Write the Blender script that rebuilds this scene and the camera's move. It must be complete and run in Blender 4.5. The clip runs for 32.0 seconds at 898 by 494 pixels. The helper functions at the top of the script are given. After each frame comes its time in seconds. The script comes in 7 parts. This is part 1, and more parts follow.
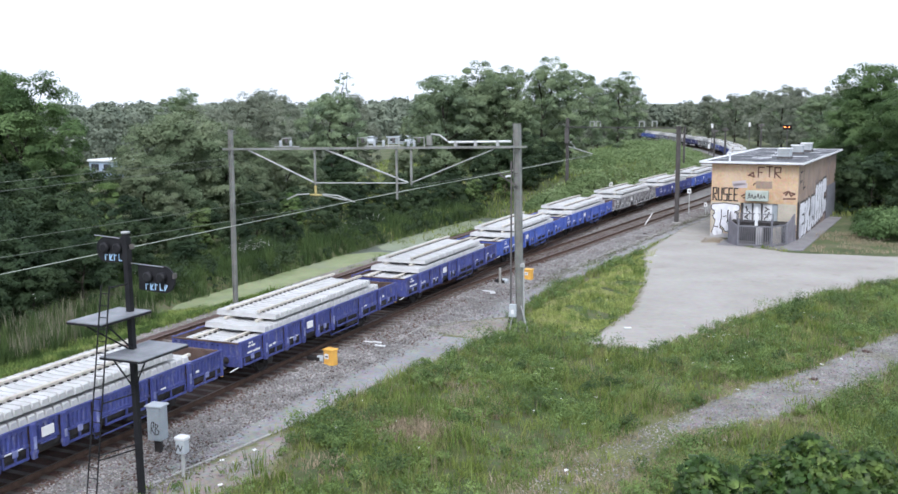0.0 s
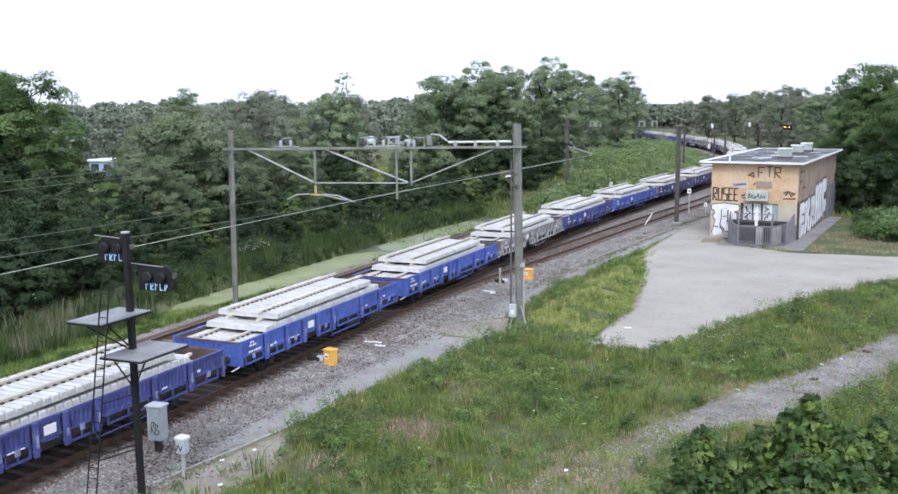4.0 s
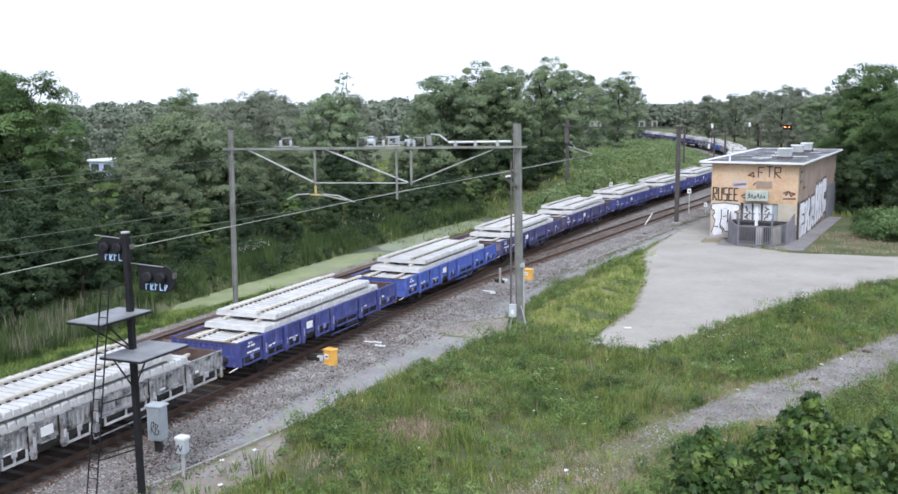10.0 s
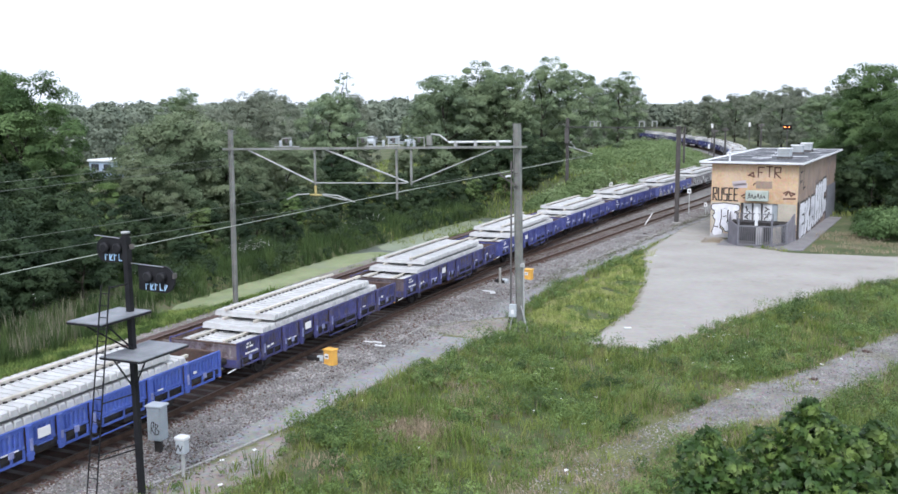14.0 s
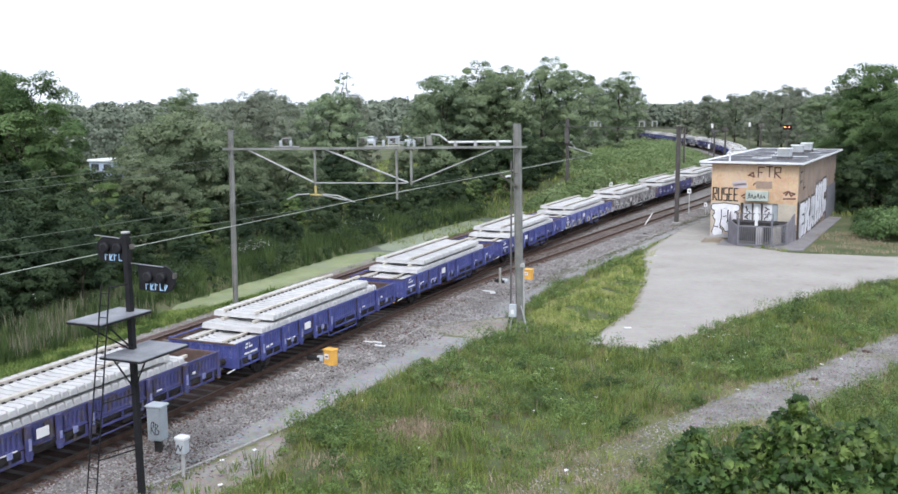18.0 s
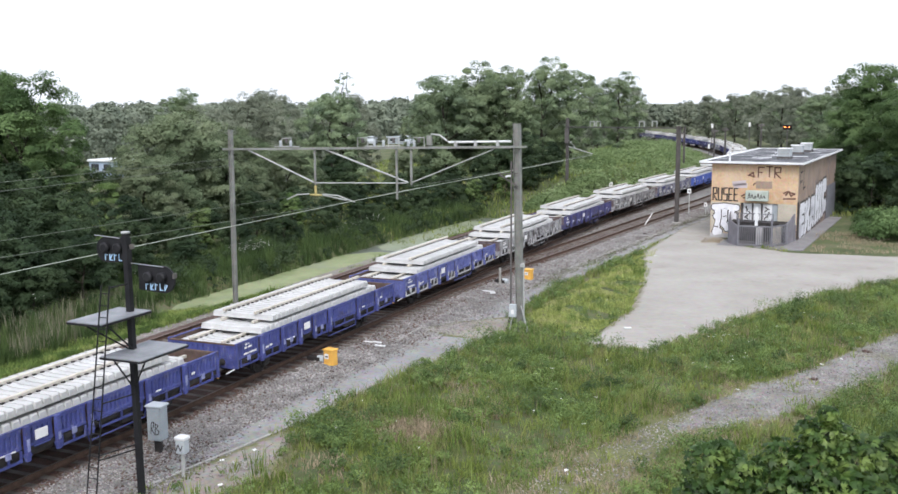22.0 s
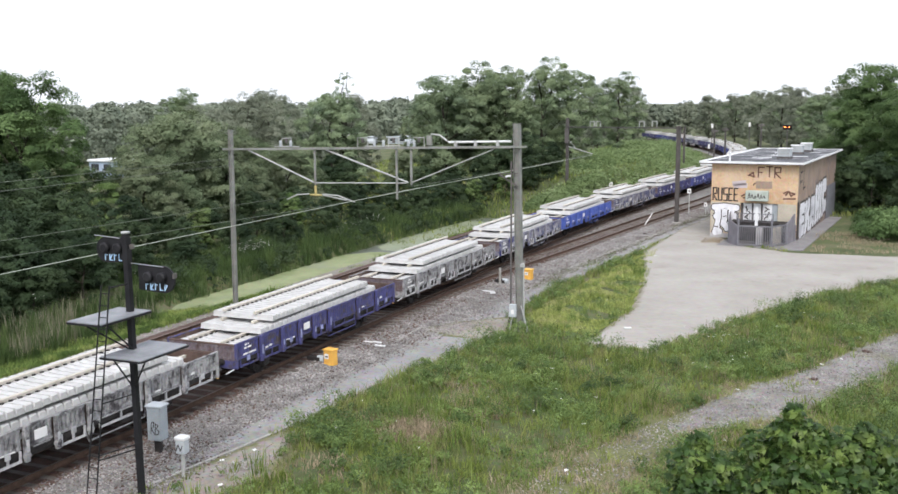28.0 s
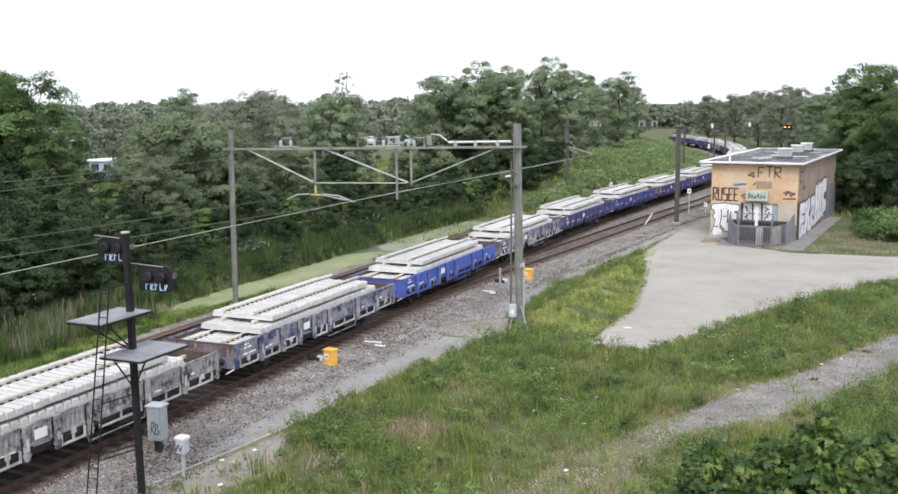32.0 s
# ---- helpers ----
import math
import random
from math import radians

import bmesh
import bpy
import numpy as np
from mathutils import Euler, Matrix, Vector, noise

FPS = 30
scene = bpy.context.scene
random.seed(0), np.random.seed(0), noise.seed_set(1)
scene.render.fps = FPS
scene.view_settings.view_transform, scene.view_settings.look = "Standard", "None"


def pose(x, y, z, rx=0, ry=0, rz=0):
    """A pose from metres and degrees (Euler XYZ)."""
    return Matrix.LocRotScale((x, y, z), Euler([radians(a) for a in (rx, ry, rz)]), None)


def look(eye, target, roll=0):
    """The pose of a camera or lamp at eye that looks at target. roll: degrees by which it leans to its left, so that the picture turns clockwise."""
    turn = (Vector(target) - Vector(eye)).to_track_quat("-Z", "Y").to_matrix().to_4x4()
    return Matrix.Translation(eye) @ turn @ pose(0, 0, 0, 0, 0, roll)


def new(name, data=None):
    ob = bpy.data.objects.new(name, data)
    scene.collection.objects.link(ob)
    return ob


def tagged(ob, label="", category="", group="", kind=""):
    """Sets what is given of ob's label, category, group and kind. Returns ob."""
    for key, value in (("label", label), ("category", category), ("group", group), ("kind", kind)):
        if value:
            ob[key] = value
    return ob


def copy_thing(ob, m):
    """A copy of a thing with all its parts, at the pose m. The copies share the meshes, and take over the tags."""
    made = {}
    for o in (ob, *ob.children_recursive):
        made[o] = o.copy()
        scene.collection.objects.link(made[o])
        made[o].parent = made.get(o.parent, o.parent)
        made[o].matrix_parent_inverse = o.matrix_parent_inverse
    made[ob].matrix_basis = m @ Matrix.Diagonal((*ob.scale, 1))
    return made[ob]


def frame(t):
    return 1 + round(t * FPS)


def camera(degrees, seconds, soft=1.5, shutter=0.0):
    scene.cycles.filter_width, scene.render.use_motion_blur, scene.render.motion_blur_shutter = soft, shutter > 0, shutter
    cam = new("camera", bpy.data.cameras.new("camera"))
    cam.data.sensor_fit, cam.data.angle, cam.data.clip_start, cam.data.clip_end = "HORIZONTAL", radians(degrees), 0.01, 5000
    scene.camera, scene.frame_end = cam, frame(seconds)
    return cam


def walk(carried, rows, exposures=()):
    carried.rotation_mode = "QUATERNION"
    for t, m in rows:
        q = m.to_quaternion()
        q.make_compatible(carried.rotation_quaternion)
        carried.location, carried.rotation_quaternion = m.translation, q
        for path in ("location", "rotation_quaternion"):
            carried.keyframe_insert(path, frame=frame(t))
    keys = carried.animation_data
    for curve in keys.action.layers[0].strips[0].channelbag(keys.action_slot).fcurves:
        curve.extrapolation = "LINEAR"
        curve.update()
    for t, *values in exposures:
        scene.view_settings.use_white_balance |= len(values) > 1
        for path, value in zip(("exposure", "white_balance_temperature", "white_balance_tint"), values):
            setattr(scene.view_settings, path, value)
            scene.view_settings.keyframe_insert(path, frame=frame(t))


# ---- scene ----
# ---------------------------------------------------------------- camera
EYE = Vector((21.74, 0.0, 10.15))
PITCH, YAW = 0.146, 0.401
AIM = Vector((-math.sin(YAW) * math.cos(PITCH), math.cos(YAW) * math.cos(PITCH), -math.sin(PITCH)))
cam = camera(49.32, 32.0, soft=1.6)
walk(cam, [(0, look(EYE, EYE + AIM * 10, -0.46)), (32, look(EYE, EYE + AIM * 10, -0.46))],
     [(0, 0.68, 5860, 13), (14, 0.68, 5860, 13), (20, 0.68, 6090, 13), (28, 0.70, 6340, 13), (32, 0.70, 6340, 13)])

# ---------------------------------------------------------------- light: bright overcast evening sky
world = bpy.data.worlds.new("world")
scene.world = world
world.use_nodes = True
wn = world.node_tree
bg = wn.nodes["Background"]
sky = wn.nodes.new("ShaderNodeTexSky")
sky.sky_type, sky.sun_disc = "NISHITA", False
sky.sun_elevation, sky.sun_rotation = radians(48), radians(159)
sky.air_density, sky.dust_density, sky.ozone_density = 1.0, 4.0, 1.0
veil = wn.nodes.new("ShaderNodeMix")
veil.data_type = "RGBA"
veil.inputs[0].default_value = 0.8
wn.links.new(sky.outputs[0], veil.inputs[6])
veil.inputs[7].default_value = (8.6, 9.0, 9.4, 1)
wn.links.new(veil.outputs[2], bg.inputs[0])
bg.inputs[1].default_value = 0.1
sun = new("sun", bpy.data.lights.new("sun", "SUN"))
sun.data.energy, sun.data.angle, sun.data.color = 1.5, radians(20), (1.0, 0.96, 0.9)
sun.matrix_world = look((23, -60, 70), (0, 0, 0))


# ---------------------------------------------------------------- materials
def material(name, colors, rough=0.8, scale=3.0, fine=0.0, bump=0.0, metal=0.0, island=0.0, obj=0.0, stain=None, space="Object", spec=0.3, translucent=0.0, edge=None, dust=None):
    """Two scales of noise between the given colours; optional fine relief, random tint by island or object, and stains."""
    m = bpy.data.materials.new(name)
    m.use_nodes = True
    nt = m.node_tree
    b = nt.nodes["Principled BSDF"]
    b.inputs["Roughness"].default_value = rough
    b.inputs["Metallic"].default_value = metal
    b.inputs["Specular IOR Level"].default_value = spec
    co = nt.nodes.new("ShaderNodeTexCoord")
    src = co.outputs[space]
    if obj > 0:
        info = nt.nodes.new("ShaderNodeObjectInfo")
        shift = nt.nodes.new("ShaderNodeVectorMath")
        shift.operation = "MULTIPLY_ADD"
        nt.links.new(info.outputs["Random"], shift.inputs[0])
        shift.inputs[1].default_value = (61.0, 37.0, 83.0)
        nt.links.new(src, shift.inputs[2])
        src = shift.outputs[0]
    n1 = nt.nodes.new("ShaderNodeTexNoise")
    n1.inputs["Scale"].default_value, n1.inputs["Detail"].default_value = scale, 6.0
    nt.links.new(src, n1.inputs["Vector"])
    ramp = nt.nodes.new("ShaderNodeValToRGB")
    el = ramp.color_ramp.elements
    while len(el) < len(colors):
        el.new(0.5)
    for i, c in enumerate(colors):
        el[i].position = 0.34 + 0.32 * i / max(1, len(colors) - 1)
        el[i].color = (*c, 1)
    nt.links.new(n1.outputs["Fac"], ramp.inputs[0])
    out = ramp.outputs[0]

    def mix(kind, a, bb, fac):
        x = nt.nodes.new("ShaderNodeMix")
        x.data_type, x.blend_type = "RGBA", kind
        if isinstance(fac, float):
            x.inputs[0].default_value = fac
        else:
            nt.links.new(fac, x.inputs[0])
        nt.links.new(a, x.inputs[6])
        if isinstance(bb, tuple):
            x.inputs[7].default_value = (*bb, 1)
        else:
            nt.links.new(bb, x.inputs[7])
        return x.outputs[2]

    n2 = nt.nodes.new("ShaderNodeTexNoise")
    n2.inputs["Scale"].default_value, n2.inputs["Detail"].default_value = scale * 11.0, 4.0
    nt.links.new(src, n2.inputs["Vector"])
    if fine > 0:
        out = mix("OVERLAY", out, n2.outputs["Color"], fine)
        hsv0 = nt.nodes.new("ShaderNodeHueSaturation")
        hsv0.inputs["Saturation"].default_value = 0.92
        nt.links.new(out, hsv0.inputs["Color"])
        out = hsv0.outputs[0]
    if stain:
        n3 = nt.nodes.new("ShaderNodeTexNoise")
        n3.inputs["Scale"].default_value, n3.inputs["Detail"].default_value = stain[1], 8.0
        n3.inputs["Roughness"].default_value = 0.7
        nt.links.new(src, n3.inputs["Vector"])
        r3 = nt.nodes.new("ShaderNodeValToRGB")
        r3.color_ramp.elements[0].position, r3.color_ramp.elements[1].position = stain[2], stain[2] + 0.14
        nt.links.new(n3.outputs["Fac"], r3.inputs[0])
        out = mix("MIX", out, stain[0], r3.outputs[0])
    if dust:
        # pale scuffs and dried dust, streaked downwards
        mp = nt.nodes.new("ShaderNodeMapping")
        mp.inputs["Scale"].default_value = (3.0, 3.0, 0.9)
        nt.links.new(src, mp.inputs["Vector"])
        n6 = nt.nodes.new("ShaderNodeTexNoise")
        n6.inputs["Scale"].default_value, n6.inputs["Detail"].default_value, n6.inputs["Roughness"].default_value = 1.8, 8.0, 0.75
        nt.links.new(mp.outputs[0], n6.inputs["Vector"])
        r6 = nt.nodes.new("ShaderNodeValToRGB")
        r6.color_ramp.elements[0].position, r6.color_ramp.elements[1].position = 0.54, 0.72
        nt.links.new(n6.outputs["Fac"], r6.inputs[0])
        out = mix("MIX", out, dust, r6.outputs[0])
    if edge:
        # a worn edge: the surface breaks up into the soil around it
        at = nt.nodes.new("ShaderNodeAttribute")
        at.attribute_name = "edge"
        n4 = nt.nodes.new("ShaderNodeTexNoise")
        n4.inputs["Scale"].default_value, n4.inputs["Detail"].default_value, n4.inputs["Roughness"].default_value = 1.6, 9.0, 0.75
        nt.links.new(src, n4.inputs["Vector"])
        su = nt.nodes.new("ShaderNodeMath")
        su.operation = "ADD"
        nt.links.new(at.outputs["Fac"], su.inputs[0])
        nt.links.new(n4.outputs["Fac"], su.inputs[1])
        r4 = nt.nodes.new("ShaderNodeValToRGB")
        r4.color_ramp.elements[0].position, r4.color_ramp.elements[1].position = 0.86, 1.0
        half = nt.nodes.new("ShaderNodeMath")
        half.operation = "MULTIPLY"
        half.inputs[1].default_value = 0.93
        nt.links.new(su.outputs[0], half.inputs[0])
        nt.links.new(half.outputs[0], r4.inputs[0])
        n5 = nt.nodes.new("ShaderNodeValToRGB")
        for i, c in enumerate(edge):
            n5.color_ramp.elements[i].position, n5.color_ramp.elements[i].color = 0.35 + 0.3 * i, (*c, 1)
        nt.links.new(n2.outputs["Fac"], n5.inputs[0])
        out = mix("MIX", n5.outputs[0], out, r4.outputs[0])
    for amount, node, sock in ((island, "ShaderNodeNewGeometry", "Random Per Island"), (obj, "ShaderNodeObjectInfo", "Random")):
        if amount > 0:
            rnd = nt.nodes.new(node)
            mr = nt.nodes.new("ShaderNodeMapRange")
            mr.inputs[3].default_value, mr.inputs[4].default_value = 1 - amount, 1 + amount
            nt.links.new(rnd.outputs[sock], mr.inputs[0])
            hsv = nt.nodes.new("ShaderNodeHueSaturation")
            nt.links.new(mr.outputs[0], hsv.inputs["Value"])
            nt.links.new(out, hsv.inputs["Color"])
            out = hsv.outputs[0]
    nt.links.new(out, b.inputs["Base Color"])
    if bump > 0:
        bp = nt.nodes.new("ShaderNodeBump")
        bp.inputs["Strength"].default_value, bp.inputs["Distance"].default_value = min(1.0, bump * 8), 0.03
        nt.links.new(n2.outputs["Fac"], bp.inputs["Height"])
        nt.links.new(bp.outputs[0], b.inputs["Normal"])
    if translucent > 0:
        tr = nt.nodes.new("ShaderNodeBsdfTranslucent")
        nt.links.new(out, tr.inputs[0])
        ms = nt.nodes.new("ShaderNodeMixShader")
        ms.inputs[0].default_value = translucent
        nt.links.new(b.outputs[0], ms.inputs[1])
        nt.links.new(tr.outputs[0], ms.inputs[2])
        nt.links.new(ms.outputs[0], nt.nodes["Material Output"].inputs[0])
    return m


def glowing(name, color, strength):
    m = bpy.data.materials.new(name)
    m.use_nodes = True
    b = m.node_tree.nodes["Principled BSDF"]
    b.inputs["Base Color"].default_value = (*color, 1)
    b.inputs["Emission Color"].default_value = (*color, 1)
    b.inputs["Emission Strength"].default_value = strength
    return m


SOIL = [(0.10, 0.115, 0.045), (0.17, 0.165, 0.085)]
GRASS = material("grass_soil", [(0.06, 0.078, 0.028), (0.085, 0.105, 0.036), (0.13, 0.125, 0.065)], 0.95, 0.35, 0.5, 0.05, stain=((0.15, 0.125, 0.09), 0.16, 0.6))
BLADE = material("grass_blade", [(0.105, 0.15, 0.034), (0.21, 0.265, 0.062), (0.31, 0.32, 0.125)], 0.7, 0.6, 0.0, island=0.42, translucent=0.25)
DOCK = material("dock_leaf", [(0.045, 0.08, 0.024), (0.10, 0.16, 0.045), (0.2, 0.28, 0.08)], 0.6, 0.55, 0.0, island=0.3, translucent=0.2)
WEED = material("weed_leaf", [(0.085, 0.139, 0.04), (0.209, 0.298, 0.085)], 0.6, 0.5, 0.0, island=0.3, translucent=0.2)
TALL = material("tall_blade", [(0.065, 0.115, 0.027), (0.15, 0.22, 0.055), (0.28, 0.33, 0.10)], 0.7, 0.8, 0.0, island=0.3, translucent=0.25)
# Darker blade green for bank and reeds: tree shade put into the colour.
BANK = material("shaded_bank_blade", [(0.035, 0.064, 0.019), (0.063, 0.105, 0.031), (0.105, 0.15, 0.049)], 0.7, 0.4, 0.0, island=0.3, translucent=0.2)
MOSS = material("short_grass_blade", [(0.24, 0.29, 0.08), (0.36, 0.41, 0.125), (0.42, 0.40, 0.2)], 0.75, 0.5, 0.0, island=0.25, translucent=0.2)
SEED = material("seed_stalk", [(0.16, 0.15, 0.075), (0.24, 0.21, 0.12), (0.30, 0.25, 0.17)], 0.8, 0.5, 0.0, island=0.25, translucent=0.2)
STRAW = material("straw_blade", [(0.30, 0.24, 0.16), (0.40, 0.33, 0.24)], 0.8, 0.5, 0.0, island=0.25, translucent=0.2)
REED = material("dry_reed", [(0.16, 0.16, 0.10), (0.29, 0.27, 0.2)], 0.8, 0.6, 0.0, island=0.3, translucent=0.2)
UMBEL = material("white_umbel", [(0.6, 0.6, 0.55), (0.75, 0.75, 0.7)], 0.8, 3.0, island=0.15)
BALLAST = material("ballast_bed", [(0.16, 0.15, 0.14), (0.27, 0.26, 0.25)], 0.95, 2.0, 0.8, 0.12, stain=((0.12, 0.085, 0.065), 0.5, 0.55))
RUSTBED = material("rust_stained_bed", [(0.065, 0.038, 0.031), (0.11, 0.066, 0.054)], 0.95, 1.2, 0.7, 0.12)
STONE = material("ballast_stone", [(0.205, 0.194, 0.186), (0.36, 0.342, 0.33)], 0.9, 1.5, 0.0, island=0.45)
STONE_RUST = material("rusty_stone", [(0.085, 0.054, 0.043), (0.145, 0.096, 0.078)], 0.95, 1.5, 0.0, island=0.4)
ASPHALT = material("worn_asphalt", [(0.22, 0.215, 0.21), (0.28, 0.275, 0.27)], 0.95, 0.5, 0.5, 0.04, stain=((0.19, 0.17, 0.145), 0.3, 0.60), edge=[(0.15, 0.135, 0.10), (0.23, 0.21, 0.18)])
STRIP = material("gravel_strip", [(0.17, 0.155, 0.13), (0.23, 0.21, 0.185)], 0.95, 0.5, 0.5, 0.04, stain=((0.17, 0.15, 0.12), 0.3, 0.60))
APRON = material("sandy_apron", [(0.30, 0.28, 0.25), (0.355, 0.335, 0.305)], 0.95, 0.3, 0.2, 0.02, stain=((0.245, 0.215, 0.18), 0.45, 0.58), edge=[(0.16, 0.15, 0.09), (0.26, 0.235, 0.19)])
LANE = material("gravel_lane", [(0.175, 0.163, 0.15), (0.26, 0.247, 0.232)], 0.95, 0.8, 0.7, 0.08, stain=((0.16, 0.155, 0.09), 0.45, 0.52), edge=SOIL)
KERB = material("concrete_kerb", [(0.28, 0.27, 0.25), (0.38, 0.37, 0.345)], 0.9, 2.0, 0.3, 0.02)
CONCRETE = material("sleeper_concrete", [(0.45, 0.45, 0.445), (0.54, 0.54, 0.535)], 0.85, 2.5, 0.25, 0.015, obj=0.07, island=0.04)
OLD_CONC = material("track_sleeper", [(0.11, 0.093, 0.082), (0.19, 0.168, 0.153)], 0.9, 2.5, 0.4, 0.03, obj=0.15)
TIMBER = material("batten_timber", [(0.46, 0.42, 0.35), (0.58, 0.54, 0.47)], 0.8, 3.0, 0.4, 0.02, obj=0.15)
RAIL_SIDE = material("rusty_rail", [(0.07, 0.042, 0.03), (0.12, 0.07, 0.048)], 0.8, 4.0, 0.4, 0.02)
RAIL_TOP = material("worn_rail_head", [(0.16, 0.125, 0.105), (0.22, 0.18, 0.155)], 0.45, 4.0, 0.2, 0.0, metal=0.5)
RUST = material("rusty_plate", [(0.07, 0.045, 0.038), (0.125, 0.082, 0.066)], 0.85, 2.0, 0.5, 0.03, obj=0.1)
DARK = material("dark_running_gear", [(0.018, 0.016, 0.016), (0.045, 0.04, 0.038)], 0.75, 4.0, 0.4, 0.02)
BLUE = material("blue_paint", [(0.037, 0.047, 0.195), (0.056, 0.071, 0.273)], 0.6, 1.6, 0.4, 0.01, stain=((0.06, 0.055, 0.10), 2.2, 0.56), dust=(0.2, 0.2, 0.27), obj=0.08)
BRIGHT = material("bright_blue_paint", [(0.035, 0.075, 0.353), (0.053, 0.106, 0.437)], 0.55, 1.6, 0.35, 0.01, stain=((0.045, 0.055, 0.15), 2.2, 0.58), dust=(0.17, 0.2, 0.34), obj=0.08)
DARKBLUE = material("dirty_blue_paint", [(0.041, 0.043, 0.146), (0.063, 0.064, 0.215)], 0.65, 1.6, 0.35, 0.01, stain=((0.07, 0.058, 0.055), 2.0, 0.50), dust=(0.16, 0.15, 0.17), obj=0.08)
FADED = material("faded_blue_paint", [(0.07, 0.085, 0.28), (0.11, 0.13, 0.36)], 0.65, 1.8, 0.4, 0.01, stain=((0.05, 0.055, 0.14), 2.2, 0.52), dust=(0.36, 0.38, 0.46), obj=0.08)
GREY = material("weathered_grey_paint", [(0.22, 0.22, 0.23), (0.36, 0.36, 0.365)], 0.7, 2.2, 0.4, 0.01, stain=((0.055, 0.05, 0.055), 2.6, 0.48), dust=(0.5, 0.5, 0.5), obj=0.08)
GREYBLUE = material("worn_grey_blue_paint", [(0.20, 0.20, 0.23), (0.32, 0.32, 0.36)], 0.7, 2.2, 0.4, 0.01, stain=((0.035, 0.04, 0.14), 1.6, 0.46), dust=(0.32, 0.32, 0.35), obj=0.08)
RUSTY_GREY = material("rusty_purple_grey_paint", [(0.11, 0.085, 0.10), (0.19, 0.16, 0.18)], 0.8, 2.0, 0.4, 0.01, stain=((0.09, 0.055, 0.045), 2.2, 0.5), dust=(0.3, 0.28, 0.28), obj=0.1)
WHITE = material("white_plate", [(0.72, 0.72, 0.72), (0.8, 0.8, 0.8)], 0.6, 3.0, 0.1)
STEEL = material("galvanised_steel", [(0.36, 0.37, 0.36), (0.48, 0.49, 0.48)], 0.6, 2.0, 0.25, 0.01, metal=0.2)
MAST = material("weathered_mast", [(0.17, 0.175, 0.16), (0.27, 0.275, 0.255)], 0.8, 1.5, 0.35, 0.01, stain=((0.10, 0.095, 0.08), 0.8, 0.6))
DARKMAST = material("dark_mast", [(0.085, 0.078, 0.075), (0.13, 0.12, 0.115)], 0.8, 1.5, 0.3, 0.01)
BLACK = material("black_signal_paint", [(0.008, 0.008, 0.010), (0.017, 0.017, 0.020)], 0.65, 2.0, 0.3, 0.01)
# Bluish grey includes sky reflected on the platforms, set in the colour.
PLATFORM = material("grating_platform", [(0.18, 0.19, 0.21), (0.26, 0.27, 0.29)], 0.55, 2.0, 0.5, 0.02)
WIRE = material("copper_wire", [(0.38, 0.41, 0.36), (0.45, 0.48, 0.42)], 0.6, 2.0)
DARKWIRE = material("dark_wire", [(0.13, 0.15, 0.12), (0.18, 0.20, 0.165)], 0.7, 2.0)
CABINET = material("grey_cabinet", [(0.40, 0.44, 0.47), (0.5, 0.54, 0.57)], 0.6, 2.0, 0.2, 0.01)
CABDARK = material("blue_grey_cabinet", [(0.30, 0.34, 0.37), (0.38, 0.42, 0.45)], 0.6, 2.0, 0.25, 0.01)
YELLOW = material("yellow_paint", [(0.72, 0.36, 0.025), (0.82, 0.45, 0.04)], 0.6, 3.0, 0.15, 0.01)
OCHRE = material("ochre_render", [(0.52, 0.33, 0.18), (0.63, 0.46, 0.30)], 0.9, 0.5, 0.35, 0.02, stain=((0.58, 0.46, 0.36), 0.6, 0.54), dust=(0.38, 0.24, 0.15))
# Brown render lowered in value: the side wall's shade is in it.
SHADY = material("shaded_brown_render", [(0.27, 0.19, 0.14), (0.36, 0.27, 0.21)], 0.9, 0.5, 0.3, 0.02, stain=((0.20, 0.165, 0.17), 0.4, 0.48), dust=(0.34, 0.29, 0.29))
PAVING = material("grey_paving", [(0.18, 0.17, 0.172), (0.24, 0.23, 0.23)], 0.95, 0.8, 0.4, 0.03, stain=((0.17, 0.155, 0.14), 0.6, 0.55))
FENCE = material("dull_violet_grey_steel", [(0.14, 0.14, 0.16), (0.21, 0.21, 0.235)], 0.65, 2.0, 0.25, 0.01)
PLINTH = material("grey_plinth_paint", [(0.36, 0.35, 0.35), (0.46, 0.45, 0.45)], 0.9, 0.8, 0.3, 0.02)
# The pale stain paints sky reflected in roof puddles.
ROOF = material("bitumen_roof", [(0.06, 0.062, 0.07), (0.11, 0.112, 0.12)], 0.85, 0.4, 0.3, 0.02, stain=((0.5, 0.5, 0.52), 0.5, 0.52))
TRIM = material("pale_eave_trim", [(0.66, 0.67, 0.68), (0.76, 0.77, 0.78)], 0.6, 1.0, 0.15)
SPRAY_BLACK = material("black_spray_paint", [(0.03, 0.025, 0.025), (0.06, 0.05, 0.045)], 0.7, 3.0)
SPRAY_WHITE = material("white_spray_paint", [(0.68, 0.68, 0.72), (0.8, 0.8, 0.84)], 0.7, 3.0)
SPRAY_BLUE = material("light_blue_spray_paint", [(0.36, 0.56, 0.8), (0.45, 0.65, 0.86)], 0.7, 3.0)
SPRAY_VIOLET = material("faded_violet_paint", [(0.45, 0.40, 0.42), (0.52, 0.46, 0.47)], 0.8, 1.0)
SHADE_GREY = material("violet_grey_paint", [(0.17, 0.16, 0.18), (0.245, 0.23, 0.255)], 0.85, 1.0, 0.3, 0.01)
